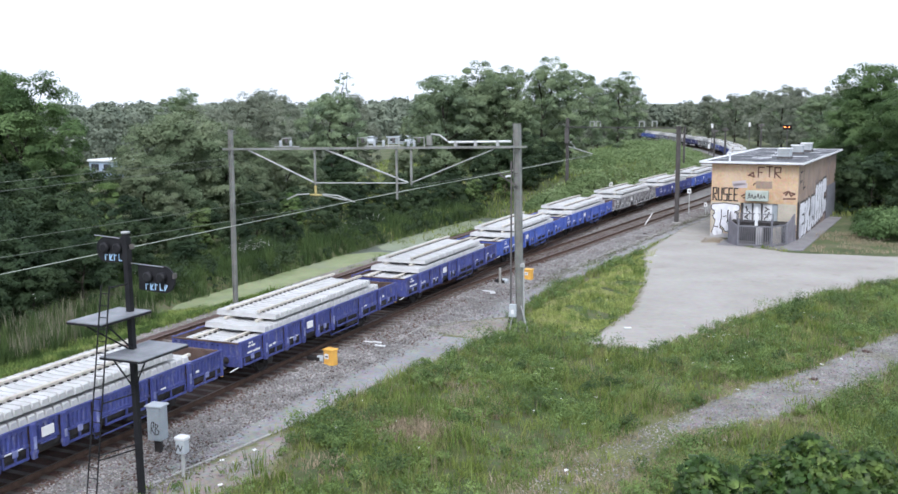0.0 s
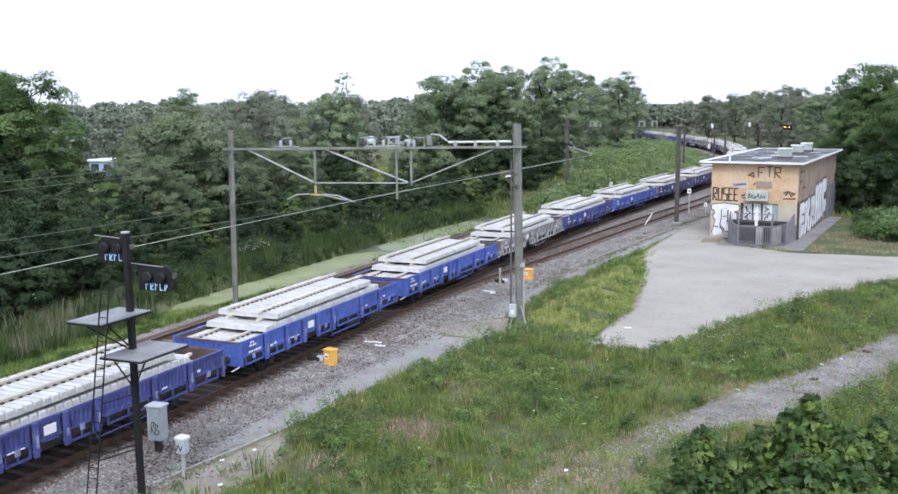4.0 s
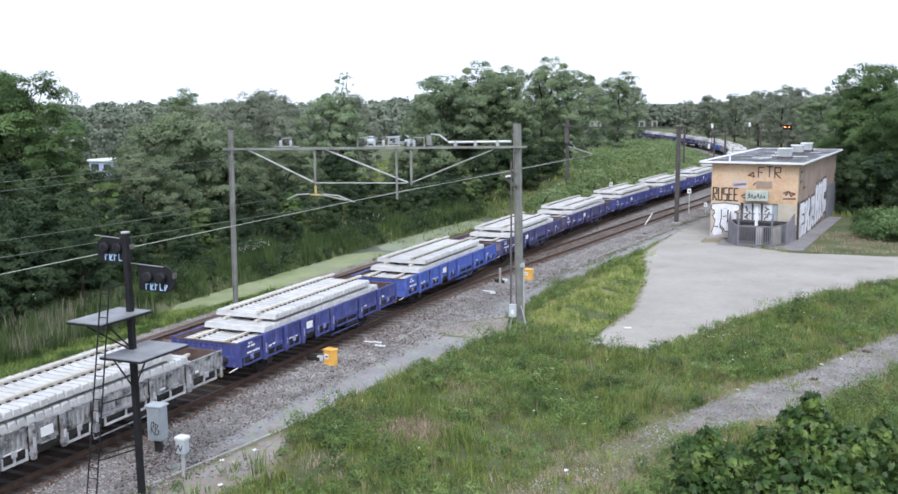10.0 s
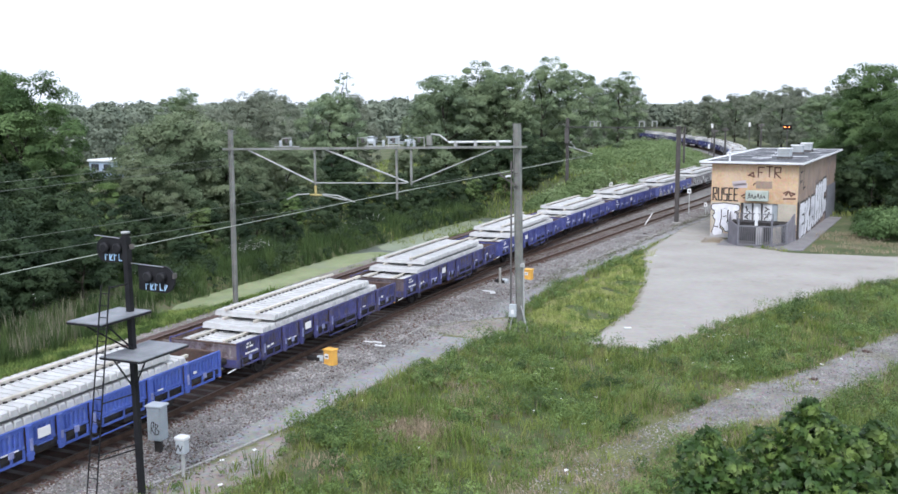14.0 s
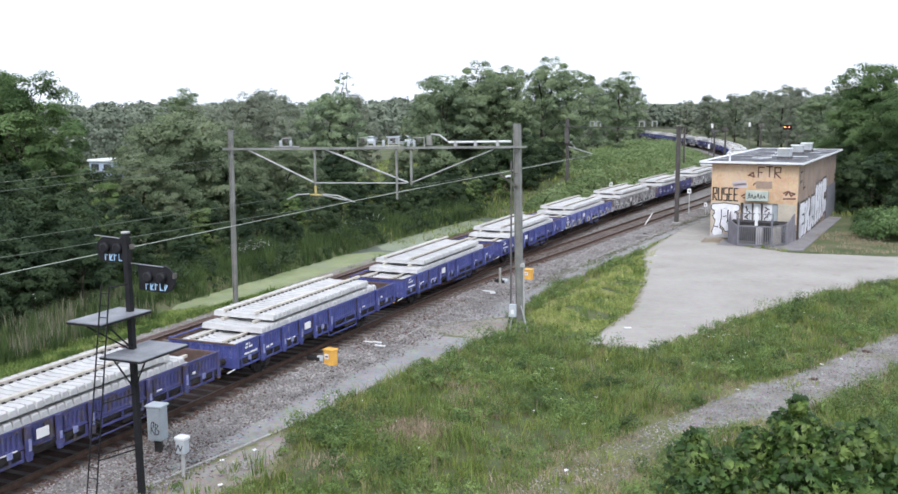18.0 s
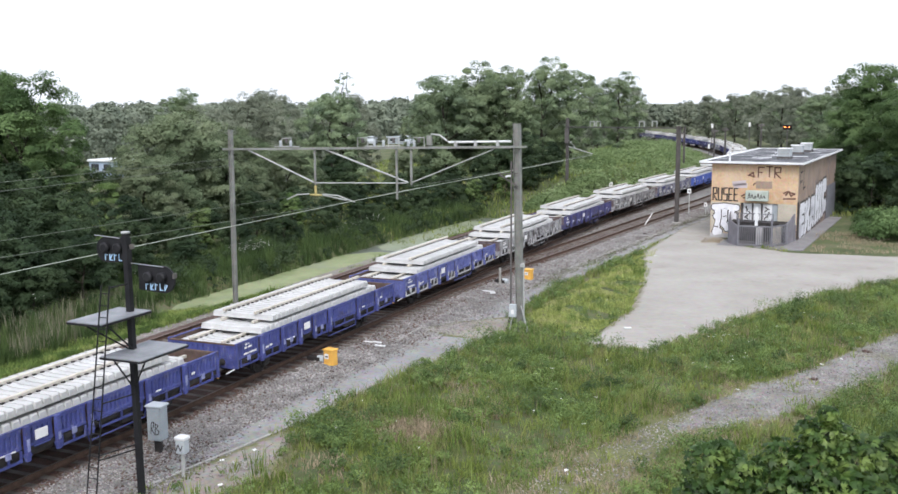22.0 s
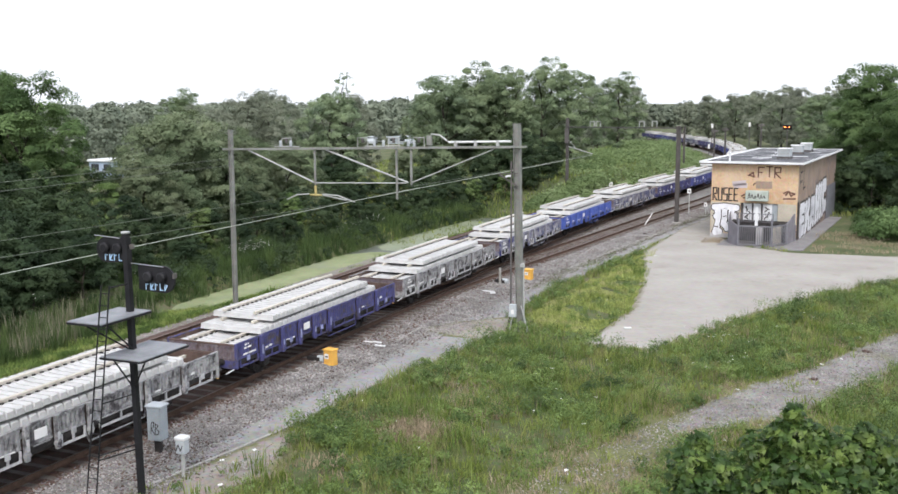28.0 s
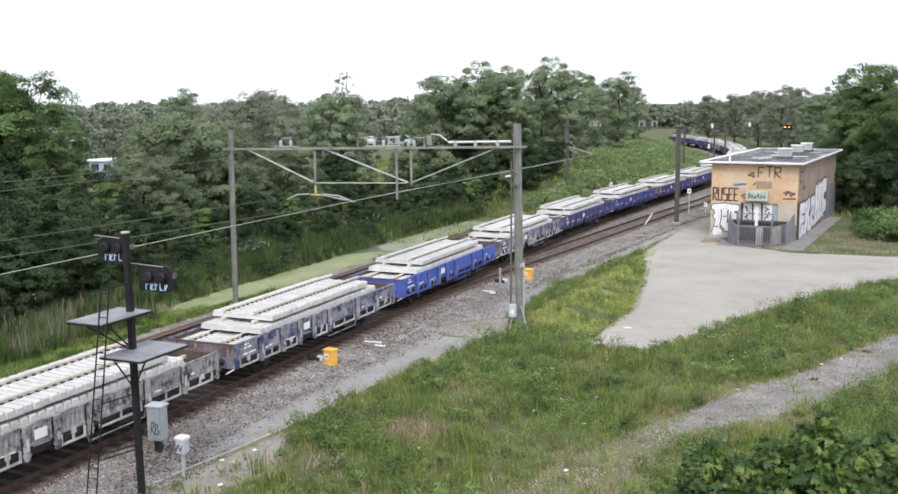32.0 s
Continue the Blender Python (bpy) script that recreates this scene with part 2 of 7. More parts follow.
# Cream is toned down: shade on the lower wall is in the colour.
CREAM = material("cream_render", [(0.43, 0.39, 0.31), (0.53, 0.48, 0.39)], 0.85, 1.0, 0.3, 0.01, stain=((0.42, 0.36, 0.29), 0.8, 0.56))
SPRAY_BROWN = material("brown_spray_paint", [(0.12, 0.06, 0.045), (0.17, 0.09, 0.07)], 0.7, 3.0)
DULL_YELLOW = material("dull_yellow_paint", [(0.38, 0.31, 0.10), (0.48, 0.40, 0.15)], 0.7, 3.0, 0.2)
WORN = material("worn_pale_blue_edge", [(0.14, 0.16, 0.38), (0.28, 0.30, 0.48)], 0.6, 5.0, 0.4, 0.01, obj=0.15)
WORN_GREY = material("worn_pale_grey_edge", [(0.34, 0.34, 0.36), (0.52, 0.52, 0.53)], 0.6, 5.0, 0.4, 0.01, obj=0.15)
MINT = material("pale_green_panel", [(0.37, 0.42, 0.37), (0.46, 0.51, 0.46)], 0.7, 1.5, 0.2)
BARK = material("bark", [(0.035, 0.03, 0.024), (0.07, 0.058, 0.045)], 0.95, 2.0, 0.5, 0.06)
LEAF_A = material("leaf_mid_green", [(0.072, 0.122, 0.048), (0.123, 0.191, 0.074), (0.179, 0.26, 0.108)], 0.6, 0.35, 0.0, island=0.2, obj=0.12, translucent=0.4, spec=0.1)
# Dark green holds the shade beneath the trees in its colour.
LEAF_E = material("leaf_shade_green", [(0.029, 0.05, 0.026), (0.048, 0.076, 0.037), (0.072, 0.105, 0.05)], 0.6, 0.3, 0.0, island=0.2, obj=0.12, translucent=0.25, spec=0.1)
# Pale grey cast is distance haze put into the leaf colour.
LEAF_F = material("leaf_haze_grey_green", [(0.165, 0.198, 0.149), (0.209, 0.242, 0.182), (0.253, 0.286, 0.22)], 0.7, 0.12, 0.0, island=0.12, obj=0.12, translucent=0.25, spec=0.05)
# G and B: greens lightened to carry the haze of mid-distance trees.
LEAF_G = material("leaf_haze_softened_green", [(0.136, 0.186, 0.11), (0.204, 0.263, 0.149), (0.278, 0.34, 0.193)], 0.6, 0.3, 0.0, island=0.2, obj=0.12, translucent=0.4, spec=0.08)
LEAF_B = material("leaf_haze_lightened_green", [(0.141, 0.193, 0.124), (0.216, 0.277, 0.162), (0.282, 0.35, 0.207)], 0.6, 0.3, 0.0, island=0.2, obj=0.12, translucent=0.4, spec=0.1)
LEAF_C = material("leaf_grey_green", [(0.122, 0.166, 0.092), (0.19, 0.237, 0.138), (0.26, 0.302, 0.186)], 0.7, 0.3, 0.0, island=0.18, obj=0.12, translucent=0.4, spec=0.1)
LEAF_D = material("leaf_light_green", [(0.079, 0.134, 0.044), (0.136, 0.202, 0.068), (0.194, 0.257, 0.103)], 0.6, 0.35, 0.0, island=0.2, obj=0.1, translucent=0.3, spec=0.1)
BRAMBLE = material("bramble_leaf", [(0.137, 0.198, 0.083), (0.201, 0.273, 0.116), (0.275, 0.349, 0.176)], 0.65, 0.22, 0.0, island=0.2, translucent=0.35, spec=0.1)
# Far trees' haze is mixed into this leaf colour.
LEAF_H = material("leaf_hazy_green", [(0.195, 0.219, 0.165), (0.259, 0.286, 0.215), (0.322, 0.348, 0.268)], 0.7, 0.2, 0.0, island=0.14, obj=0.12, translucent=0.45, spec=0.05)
LEAF_NEAR = material("maple_leaf", [(0.023, 0.053, 0.013), (0.05, 0.098, 0.022), (0.165, 0.235, 0.055)], 0.45, 3.5, 0.0, island=0.35, translucent=0.3, spec=0.3)
WATER = material("ditch_water", [(0.10, 0.115, 0.09), (0.13, 0.145, 0.11)], 0.35, 0.3, 0.1, 0.004)
# Pale tone is the sky's reflection on the ditch, put into the colour.
FILM = material("sky_pale_water", [(0.19, 0.22, 0.13), (0.25, 0.28, 0.18)], 0.35, 0.3, 0.2, 0.004)
DUCKWEED = material("duckweed", [(0.17, 0.21, 0.085), (0.25, 0.28, 0.14)], 0.85, 0.5, 0.4, 0.01, stain=((0.21, 0.23, 0.16), 0.3, 0.54))
EARTH = material("bare_earth", [(0.21, 0.185, 0.155), (0.28, 0.255, 0.225)], 0.95, 0.5, 0.5, 0.04, edge=SOIL)
FARBLUE = material("pale_blue_cladding", [(0.30, 0.37, 0.48), (0.36, 0.43, 0.54)], 0.6, 0.5)
GLASS = material("dark_window_glass", [(0.03, 0.035, 0.04), (0.05, 0.055, 0.06)], 0.15, 0.5, spec=0.5)
RED_GLOW = glowing("signal_lamp_red", (1.0, 0.16, 0.03), 6.0)
PAINT = {"blue": BLUE, "bright": BRIGHT, "dark": DARKBLUE, "grey": GREY, "greyblue": GREYBLUE, "faded": FADED}


# ---------------------------------------------------------------- mesh building
class Build:
    """Collects vertices and faces of one mesh."""

    def __init__(self):
        self.v, self.f = [], []

    def add(self, verts, faces):
        n = len(self.v)
        self.v += [tuple(q) for q in verts]
        self.f += [tuple(i + n for i in q) for q in faces]
        return self

    def box(self, x0, x1, y0, y1, z0, z1, c=0.0, m=None):
        """A box, with its edges chamfered by c."""
        if c <= 0:
            v = [(x, y, z) for x in (x0, x1) for y in (y0, y1) for z in (z0, z1)]
            f = [(0, 1, 3, 2), (4, 6, 7, 5), (0, 4, 5, 1), (2, 3, 7, 6), (0, 2, 6, 4), (1, 5, 7, 3)]
        else:
            b = bmesh.new()
            bmesh.ops.create_cube(b, size=1.0)
            for q in b.verts:
                q.co = Vector(((x0 + x1) / 2 + q.co.x * (x1 - x0), (y0 + y1) / 2 + q.co.y * (y1 - y0), (z0 + z1) / 2 + q.co.z * (z1 - z0)))
            bmesh.ops.bevel(b, geom=b.edges[:], offset=c, segments=1, affect="EDGES")
            b.verts.index_update()
            v = [q.co.copy() for q in b.verts]
            f = [[q.index for q in face.verts] for face in b.faces]
            b.free()
        if m:
            v = [m @ Vector(q) for q in v]
        return self.add(v, f)

    def rod(self, a, b, r, n=8, r2=None):
        """A round bar from a to b."""
        a, b = Vector(a), Vector(b)
        d = (b - a).normalized()
        u = d.orthogonal().normalized()
        w = d.cross(u)
        r2 = r if r2 is None else r2
        v = []
        for c, rr in ((a, r), (b, r2)):
            v += [c + (u * math.cos(2 * math.pi * i / n) + w * math.sin(2 * math.pi * i / n)) * rr for i in range(n)]
        f = [(i, (i + 1) % n, n + (i + 1) % n, n + i) for i in range(n)] + [tuple(range(n))[::-1], tuple(range(n, 2 * n))]
        return self.add(v, f)

    def tube(self, pts, r, n=6):
        """One bent round bar through the points."""
        pts = [Vector(q) for q in pts]
        v, f = [], []
        for i, c in enumerate(pts):
            d = (pts[min(i + 1, len(pts) - 1)] - pts[max(i - 1, 0)]).normalized()
            u = d.cross(Vector((0.12, 0.31, 0.94))).normalized()
            w = d.cross(u)
            v += [c + (u * math.cos(2 * math.pi * j / n) + w * math.sin(2 * math.pi * j / n)) * r for j in range(n)]
        for k in range(len(pts) - 1):
            f += [(k * n + j, k * n + (j + 1) % n, (k + 1) * n + (j + 1) % n, (k + 1) * n + j) for j in range(n)]
        f += [tuple(range(n))[::-1], tuple(range((len(pts) - 1) * n, len(pts) * n))]
        return self.add(v, f)

    def bar(self, a, b, w, h):
        """A square bar from a to b, h tall and w wide."""
        a, b = Vector(a), Vector(b)
        d = (b - a).normalized()
        s = d.cross(Vector((0, 0, 1)))
        s = s.normalized() if s.length > 1e-4 else Vector((1, 0, 0))
        u = s.cross(d)
        v = [c + s * i * w / 2 + u * j * h / 2 for c in (a, b) for i, j in ((-1, -1), (1, -1), (1, 1), (-1, 1))]
        return self.add(v, [(0, 1, 2, 3), (7, 6, 5, 4), (0, 4, 5, 1), (1, 5, 6, 2), (2, 6, 7, 3), (3, 7, 4, 0)])

    def lathe(self, pts, n=16, m=None):
        """A turned form about z from (radius, height) pairs."""
        v, f = [], []
        for r, z in pts:
            v += [(r * math.cos(2 * math.pi * i / n), r * math.sin(2 * math.pi * i / n), z) for i in range(n)]
        for k in range(len(pts) - 1):
            f += [(k * n + i, k * n + (i + 1) % n, (k + 1) * n + (i + 1) % n, (k + 1) * n + i) for i in range(n)]
        f += [tuple(range(n))[::-1], tuple(range((len(pts) - 1) * n, len(pts) * n))]
        if m:
            v = [m @ Vector(q) for q in v]
        return self.add(v, f)

    def mesh(self, name, mat, smooth=False):
        me = bpy.data.meshes.new(name)
        me.from_pydata(self.v, [], self.f)
        me.materials.append(mat)
        if smooth:
            me.shade_smooth()
        me.update()
        return me


def part(name, b, mat=None, parent=None, label="", at=None, smooth=False):
    """One mesh object, under a thing or a part."""
    me = b.mesh(name, mat, smooth) if isinstance(b, Build) else b
    ob = new(name, me)
    if parent:
        ob.parent = parent
    if at is not None:
        ob.matrix_basis = at
    return tagged(ob, label)


def thing(name, label, category, at=None, group="", kind=""):
    ob = new(name)
    ob.empty_display_size = 0.2
    if at is not None:
        ob.matrix_basis = at
    return tagged(ob, label, category, group, kind)


def arrays(name, verts, faces, mat, n=3):
    """A mesh from arrays of triangles or quads."""
    me = bpy.data.meshes.new(name)
    verts, faces = np.asarray(verts, float).reshape(-1, 3), np.asarray(faces, int).reshape(-1, n)
    me.vertices.add(len(verts))
    me.vertices.foreach_set("co", verts.ravel())
    me.loops.add(faces.size)
    me.loops.foreach_set("vertex_index", faces.ravel())
    me.polygons.add(len(faces))
    me.polygons.foreach_set("loop_start", np.arange(len(faces)) * n)
    me.update(calc_edges=True)
    me.materials.append(mat)
    return me


def inside(pts, poly):
    """Which of the points lie in the outline."""
    x, y = pts[:, 0], pts[:, 1]
    c = np.zeros(len(pts), bool)
    for (x0, y0), (x1, y1) in zip(poly, poly[1:] + poly[:1]):
        c ^= ((y0 > y) != (y1 > y)) & (x < (x1 - x0) * (y - y0) / (y1 - y0 + 1e-9) + x0)
    return c


# ---------------------------------------------------------------- the track's line
LINE = [(0, -60), (0, 0), (0, 40), (0, 64), (0.25, 78), (0.95, 90), (2.2, 104), (3.6, 122), (4.2, 140), (3.3, 160), (0.9, 180), (-2.2, 193), (-7.3, 211),
        (-14.4, 229), (-22.9, 248), (-32.0, 267), (-43, 288), (-56, 311), (-74, 340), (-95, 370), (-118, 400), (-145, 432), (-175, 465)]


def smooth_line(pts, step=1.0):
    """A smooth curve through the points, sampled evenly; returns arc lengths and places."""
    p = np.array(pts, float)
    out = []
    for i in range(len(p) - 1):
        a, b = p[i], p[i + 1]
        t0 = (b - p[i - 1]) / 2 if i > 0 else b - a
        t1 = (p[i + 2] - a) / 2 if i + 2 < len(p) else b - a
        l0, l1, l = np.linalg.norm(t0), np.linalg.norm(t1), np.linalg.norm(b - a)
        t0, t1 = t0 / l0 * l, t1 / l1 * l
        u = np.linspace(0, 1, max(3, int(l / step)), endpoint=False)[:, None]
        out.append((2 * u**3 - 3 * u**2 + 1) * a + (u**3 - 2 * u**2 + u) * t0 + (-2 * u**3 + 3 * u**2) * b + (u**3 - u**2) * t1)
    out = np.vstack(out + [p[-1:]])
    s = np.concatenate([[0], np.cumsum(np.linalg.norm(np.diff(out, axis=0), axis=1))])
    return s, out


MAIN_S, MAIN_P = smooth_line(LINE)
MAIN_S = MAIN_S - np.interp(0.0, MAIN_P[:, 1], MAIN_S)


def on_line(s, ss=MAIN_S, pp=MAIN_P):
    return Vector((float(np.interp(s, ss, pp[:, 0])), float(np.interp(s, ss, pp[:, 1])), 0.0))


def line_x(y):
    return np.interp(y, MAIN_P[:, 1], MAIN_P[:, 0])


# the branch leaves the main line at a turnout and runs beside it; an older track lies on the far side
BRANCH = [(0, 30), (0.0, 36), (0.3, 46), (1.15, 56), (2.35, 66), (3.6, 78), (4.9, 90), (6.6, 104), (8.0, 122), (8.5, 140), (7.4, 160), (5.2, 180), (2.0, 195), (-3.2, 213), (-10.4, 231), (-19, 250)]
BR_S, BR_P = smooth_line(BRANCH)
OLD = [(-5.9, -40), (-5.9, 0), (-5.9, 60), (-5.6, 78), (-4.8, 95), (-3.6, 108)]
OLD_S, OLD_P = smooth_line(OLD)


# ---------------------------------------------------------------- ground
def step(a, b, x):
    u = np.clip((x - a) / (b - a), 0, 1)
    return u * u * (3 - 2 * u)


def ground_z(x, y):
    """Height of the ground: flat land, a ditch beyond the tracks, a bramble bank further on."""
    x, y = np.asarray(x, float), np.asarray(y, float)
    d = x - line_x(np.clip(y, -60, 400))
    z = -0.36 + 0 * d
    end = 1 - step(88, 96, y)
    wide = 0.9 * step(43, 50, y)
    ditch = step(-9.0, -10.6, d - wide) * (1 - step(-13.6, -15.4, d)) * end * (0.45 + 0.55 * step(39, 47, y))
    z = z - 1.0 * ditch
    bank = step(-7.0, -12.0, d) * (1 - step(-20, -30, d)) * step(94, 108, y) * (1 - step(190, 215, y))
    z = z + 2.0 * bank
    return z


def make_ground():
    xs = np.unique(np.concatenate([np.linspace(-2600, -70, 24), np.arange(-70, -20, 4.0), np.arange(-20, 30, 0.5), np.arange(30, 80, 5.0), np.linspace(80, 2600, 24)]))
    ys = np.unique(np.concatenate([np.linspace(-900, -20, 10), np.arange(-20, 130, 1.0), np.arange(130, 300, 5.0), np.linspace(300, 4200, 30)]))
    X, Y = np.meshgrid(xs, ys)
    Z = ground_z(X, Y) - 0.03 * (1 + np.sin(X * 1.3 + 2 * np.sin(Y * 0.4)) * np.sin(Y * 0.9)) * (np.abs(X - 10) < 25)
    # the built strips lie on level ground
    Z = np.where((X > -7.5) & (X < 4), np.minimum(Z, -0.40), Z)
    n = len(xs)
    idx = np.arange(len(xs) * len(ys)).reshape(len(ys), n)
    quads = np.stack([idx[:-1, :-1], idx[:-1, 1:], idx[1:, 1:], idx[1:, :-1]], -1).reshape(-1, 4)
    me = arrays("ground", np.stack([X, Y, Z], -1), quads, GRASS, 4)
    me.shade_smooth()
    tagged(new("ground", me), "flat green grassy land with bare patches", "ground", kind="structure")


def ragged(pts, amount, seed, step_len=0.7):
    """An outline with an uneven, worn edge."""
    rng = random.Random(seed)
    out = []
    for (x0, y0), (x1, y1) in zip(pts, pts[1:] + pts[:1]):
        n = max(1, int(math.hypot(x1 - x0, y1 - y0) / step_len))
        for i in range(n):
            u = i / n
            out.append((x0 + (x1 - x0) * u + rng.uniform(-amount, amount), y0 + (y1 - y0) * u + rng.uniform(-amount, amount)))
    return out


def slab(name, outline, z, mat, label, category, thick=0.1):
    """A paved or trodden area as a thin slab with a closed edge."""
    b = bmesh.new()
    top = [b.verts.new((x, y, z)) for x, y in outline]
    face = b.faces.new(top)
    if face.normal.z < 0:
        face.normal_flip()
    b.normal_update()
    r = bmesh.ops.extrude_face_region(b, geom=[face])
    for q in r["geom"]:
        if isinstance(q, bmesh.types.BMVert):
            q.co.z -= thick
    bmesh.ops.recalc_face_normals(b, faces=b.faces[:])
    bmesh.ops.triangulate(b, faces=b.faces[:])
    me = bpy.data.meshes.new(name)
    b.to_mesh(me)
    b.free()
    me.materials.append(mat)
    return tagged(new(name, me), label, category, kind="structure")


def soft_slab(name, outline, z, grow, soft, mat, label, category, cell=0.3):
    """A trodden area whose border breaks up into the ground; it dips under the ground at its rim."""
    o = np.array(outline)
    xs, ys = np.arange(o[:, 0].min() - grow - cell, o[:, 0].max() + grow + cell, cell), np.arange(o[:, 1].min() - grow - cell, o[:, 1].max() + grow + cell, cell)
    X, Y = np.meshgrid(xs, ys)
    p = np.stack([X.ravel(), Y.ravel()], 1)
    d = np.full(len(p), 1e9)
    for a, b in zip(o, np.roll(o, -1, 0)):
        ab = b - a
        u = np.clip(((p - a) @ ab) / (ab @ ab + 1e-9), 0, 1)
        d = np.minimum(d, np.linalg.norm(p - a - u[:, None] * ab, axis=1))
    d = np.where(inside(p, outline), d, -d)
    Z = np.where(d < -grow + cell * 1.5, z - 0.12, z)
    idx = np.arange(len(p)).reshape(X.shape)
    quads = np.stack([idx[:-1, :-1], idx[:-1, 1:], idx[1:, 1:], idx[1:, :-1]], -1).reshape(-1, 4)
    quads = quads[(d[quads] > -grow).all(1)]
    used, inv = np.unique(quads, return_inverse=True)
    me = arrays(name, np.stack([p[used, 0], p[used, 1], Z[used]], 1), inv.reshape(-1, 4), mat, 4)
    if name == "dirt_track":
        d = d - 1.7 * (1 - step(27, 34, p[:, 1]))
    at = me.attributes.new("edge", "FLOAT", "POINT")
    at.data.foreach_set("value", np.clip(0.5 + d[used] / (2 * soft), 0, 1).astype(np.float32))
    return tagged(new(name, me), label, category, kind="structure")


PATH_UP = [(3.3, 14), (3.3, 21.1), (3.2, 23.3), (3.3, 26.0), (3.2, 29.6), (3.4, 34.1), (3.5, 39.2), (3.9, 42.6), (4.1, 49.2), (4.9, 55.2), (5.9, 66.1), (7.6, 84.1), (9.2, 96)]
PATH_LO = [(3.6, 14), (3.7, 20.6), (4.3, 23.7), (4.9, 27.7), (5.5, 33.4), (5.9, 35.4), (6.6, 40.5), (6.0, 44.7), (5.8, 52.6), (6.7, 62.1), (7.6, 70.4), (8.2, 81.1), (9.6, 94)]
PATH = PATH_UP + PATH_LO[::-1]
APRON_EDGE = [(7.9, 68.4), (8.2, 81.8), (9.4, 92), (10.6, 92), (10.9, 79.0), (13.7, 73.2), (17.4, 71.0), (24.2, 71.5), (40, 74), (40, 66), (30, 64.0), (23.9, 62.3), (20.1, 56.2), (16.9, 49.6), (15.0, 44.3), (14.1, 40.9), (11.0, 41.0), (11.4, 48.9), (10.5, 55.3)]
LANE_EDGE = [(36, 66), (23.5, 47.6), (19.9, 39.3), (18.6, 37.2), (16.6, 32.8), (14.2, 27.2), (13.0, 22.5), (11.5, 15), (14.5, 15), (15.8, 24.9), (16.9, 29.5), (18.6, 32.0), (20.8, 35.0), (23.6, 41.8), (38, 58)]
make_ground()
soft_slab("bare_earth", [(3.9, 19.5), (4.5, 23.5), (5.1, 26.5), (5.9, 24.6), (6.3, 22.3), (6.0, 17), (4.2, 16)], -0.338, 0.8, 0.8, EARTH, "bare stony earth at the grass edge", "earth")
soft_slab("bare_earth", [(3.4, 41.0), (4.1, 42.6), (6.2, 44.5), (7.0, 42.0), (6.6, 39.8), (4.5, 40.2)], -0.322, 0.8, 0.8, EARTH, "bare brown earth beside the path", "earth")
soft_slab("pavement", PATH, -0.330, 0.35, 0.3, ASPHALT, "worn grey asphalt service path beside the railway", "path")
soft_slab("road", APRON_EDGE, -0.314, 0.7, 0.7, APRON, "pale sandy worn forecourt of the relay building", "forecourt")
soft_slab("dirt_track", LANE_EDGE, -0.322, 1.3, 1.5, LANE, "grey gravel track with sparse grass", "track")


def strip(name, s, p, s0, s1, profile, mat, label="", category="", kind="structure", z=0.0, stepm=1.0):
    """A band of the given cross-section (sideways, height) along a line."""
    ss = np.arange(s0, s1 + 0.01, stepm)
    b = Build()
    k = len(profile)
    for q in ss:
        a, c = on_line(q - 0.5, s, p), on_line(q + 0.5, s, p)
        d = (c - a).normalized()
        side = Vector((d.y, -d.x, 0))
        m = on_line(q, s, p)
        b.v += [tuple(m + side * u + Vector((0, 0, h + z))) for u, h in profile]
    for i in range(len(ss) - 1):
        b.f += [(i * k + j, i * k + j + 1, (i + 1) * k + j + 1, (i + 1) * k + j) for j in range(k - 1)]
    return b.mesh(name, mat)


# ballast beds
BED = [(-2.9, -0.52), (-2.1, -0.25), (-1.2, -0.21), (1.2, -0.21), (1.9, -0.25), (2.7, -0.343), (4.3, -0.346), (4.4, -0.5)]
tagged(new("ballast_bed", strip("ballast_bed", MAIN_S, MAIN_P, -40, 430, BED, BALLAST)), "grey ballast bed of the main track", "ballast", kind="structure")
tagged(new("ballast_bed", strip("ballast_bed", BR_S, BR_P, 8, 225, [(-1.7, -0.3), (-1.0, -0.215), (1.2, -0.215), (1.9, -0.25), (3.0, -0.42)], BALLAST)), "grey ballast bed of the branch track", "ballast", kind="structure")
tagged(new("ballast_bed", strip("ballast_bed", OLD_S, OLD_P, 0, 148, [(-2.6, -0.42), (-1.5, -0.22), (1.5, -0.22), (2.9, -0.3)], RUSTBED)), "rust-brown ballast bed of the old track", "ballast", kind="structure")
tagged(new("ballast_bed", strip("ballast_bed", MAIN_S, MAIN_P, -40, 430, [(-1.15, -0.215), (-1.1, -0.2), (1.05, -0.2), (1.1, -0.215)], RUSTBED)), "rust-stained middle of the ballast bed", "ballast", kind="structure")
tagged(new("gravel_strip", strip("gravel_strip", OLD_S, OLD_P, 0, 100, [(-3.2, -0.5), (-3.1, -0.335), (-2.2, -0.335), (-2.1, -0.5)], STRIP)), "grey gravel strip beside the old track", "path", kind="structure")

RAIL = [(-0.07, -0.17), (-0.07, -0.15), (-0.012, -0.13), (-0.012, -0.05), (-0.036, -0.035), (-0.036, 0.0)]
RAIL = RAIL + [(-u, h) for u, h in RAIL[::-1]]


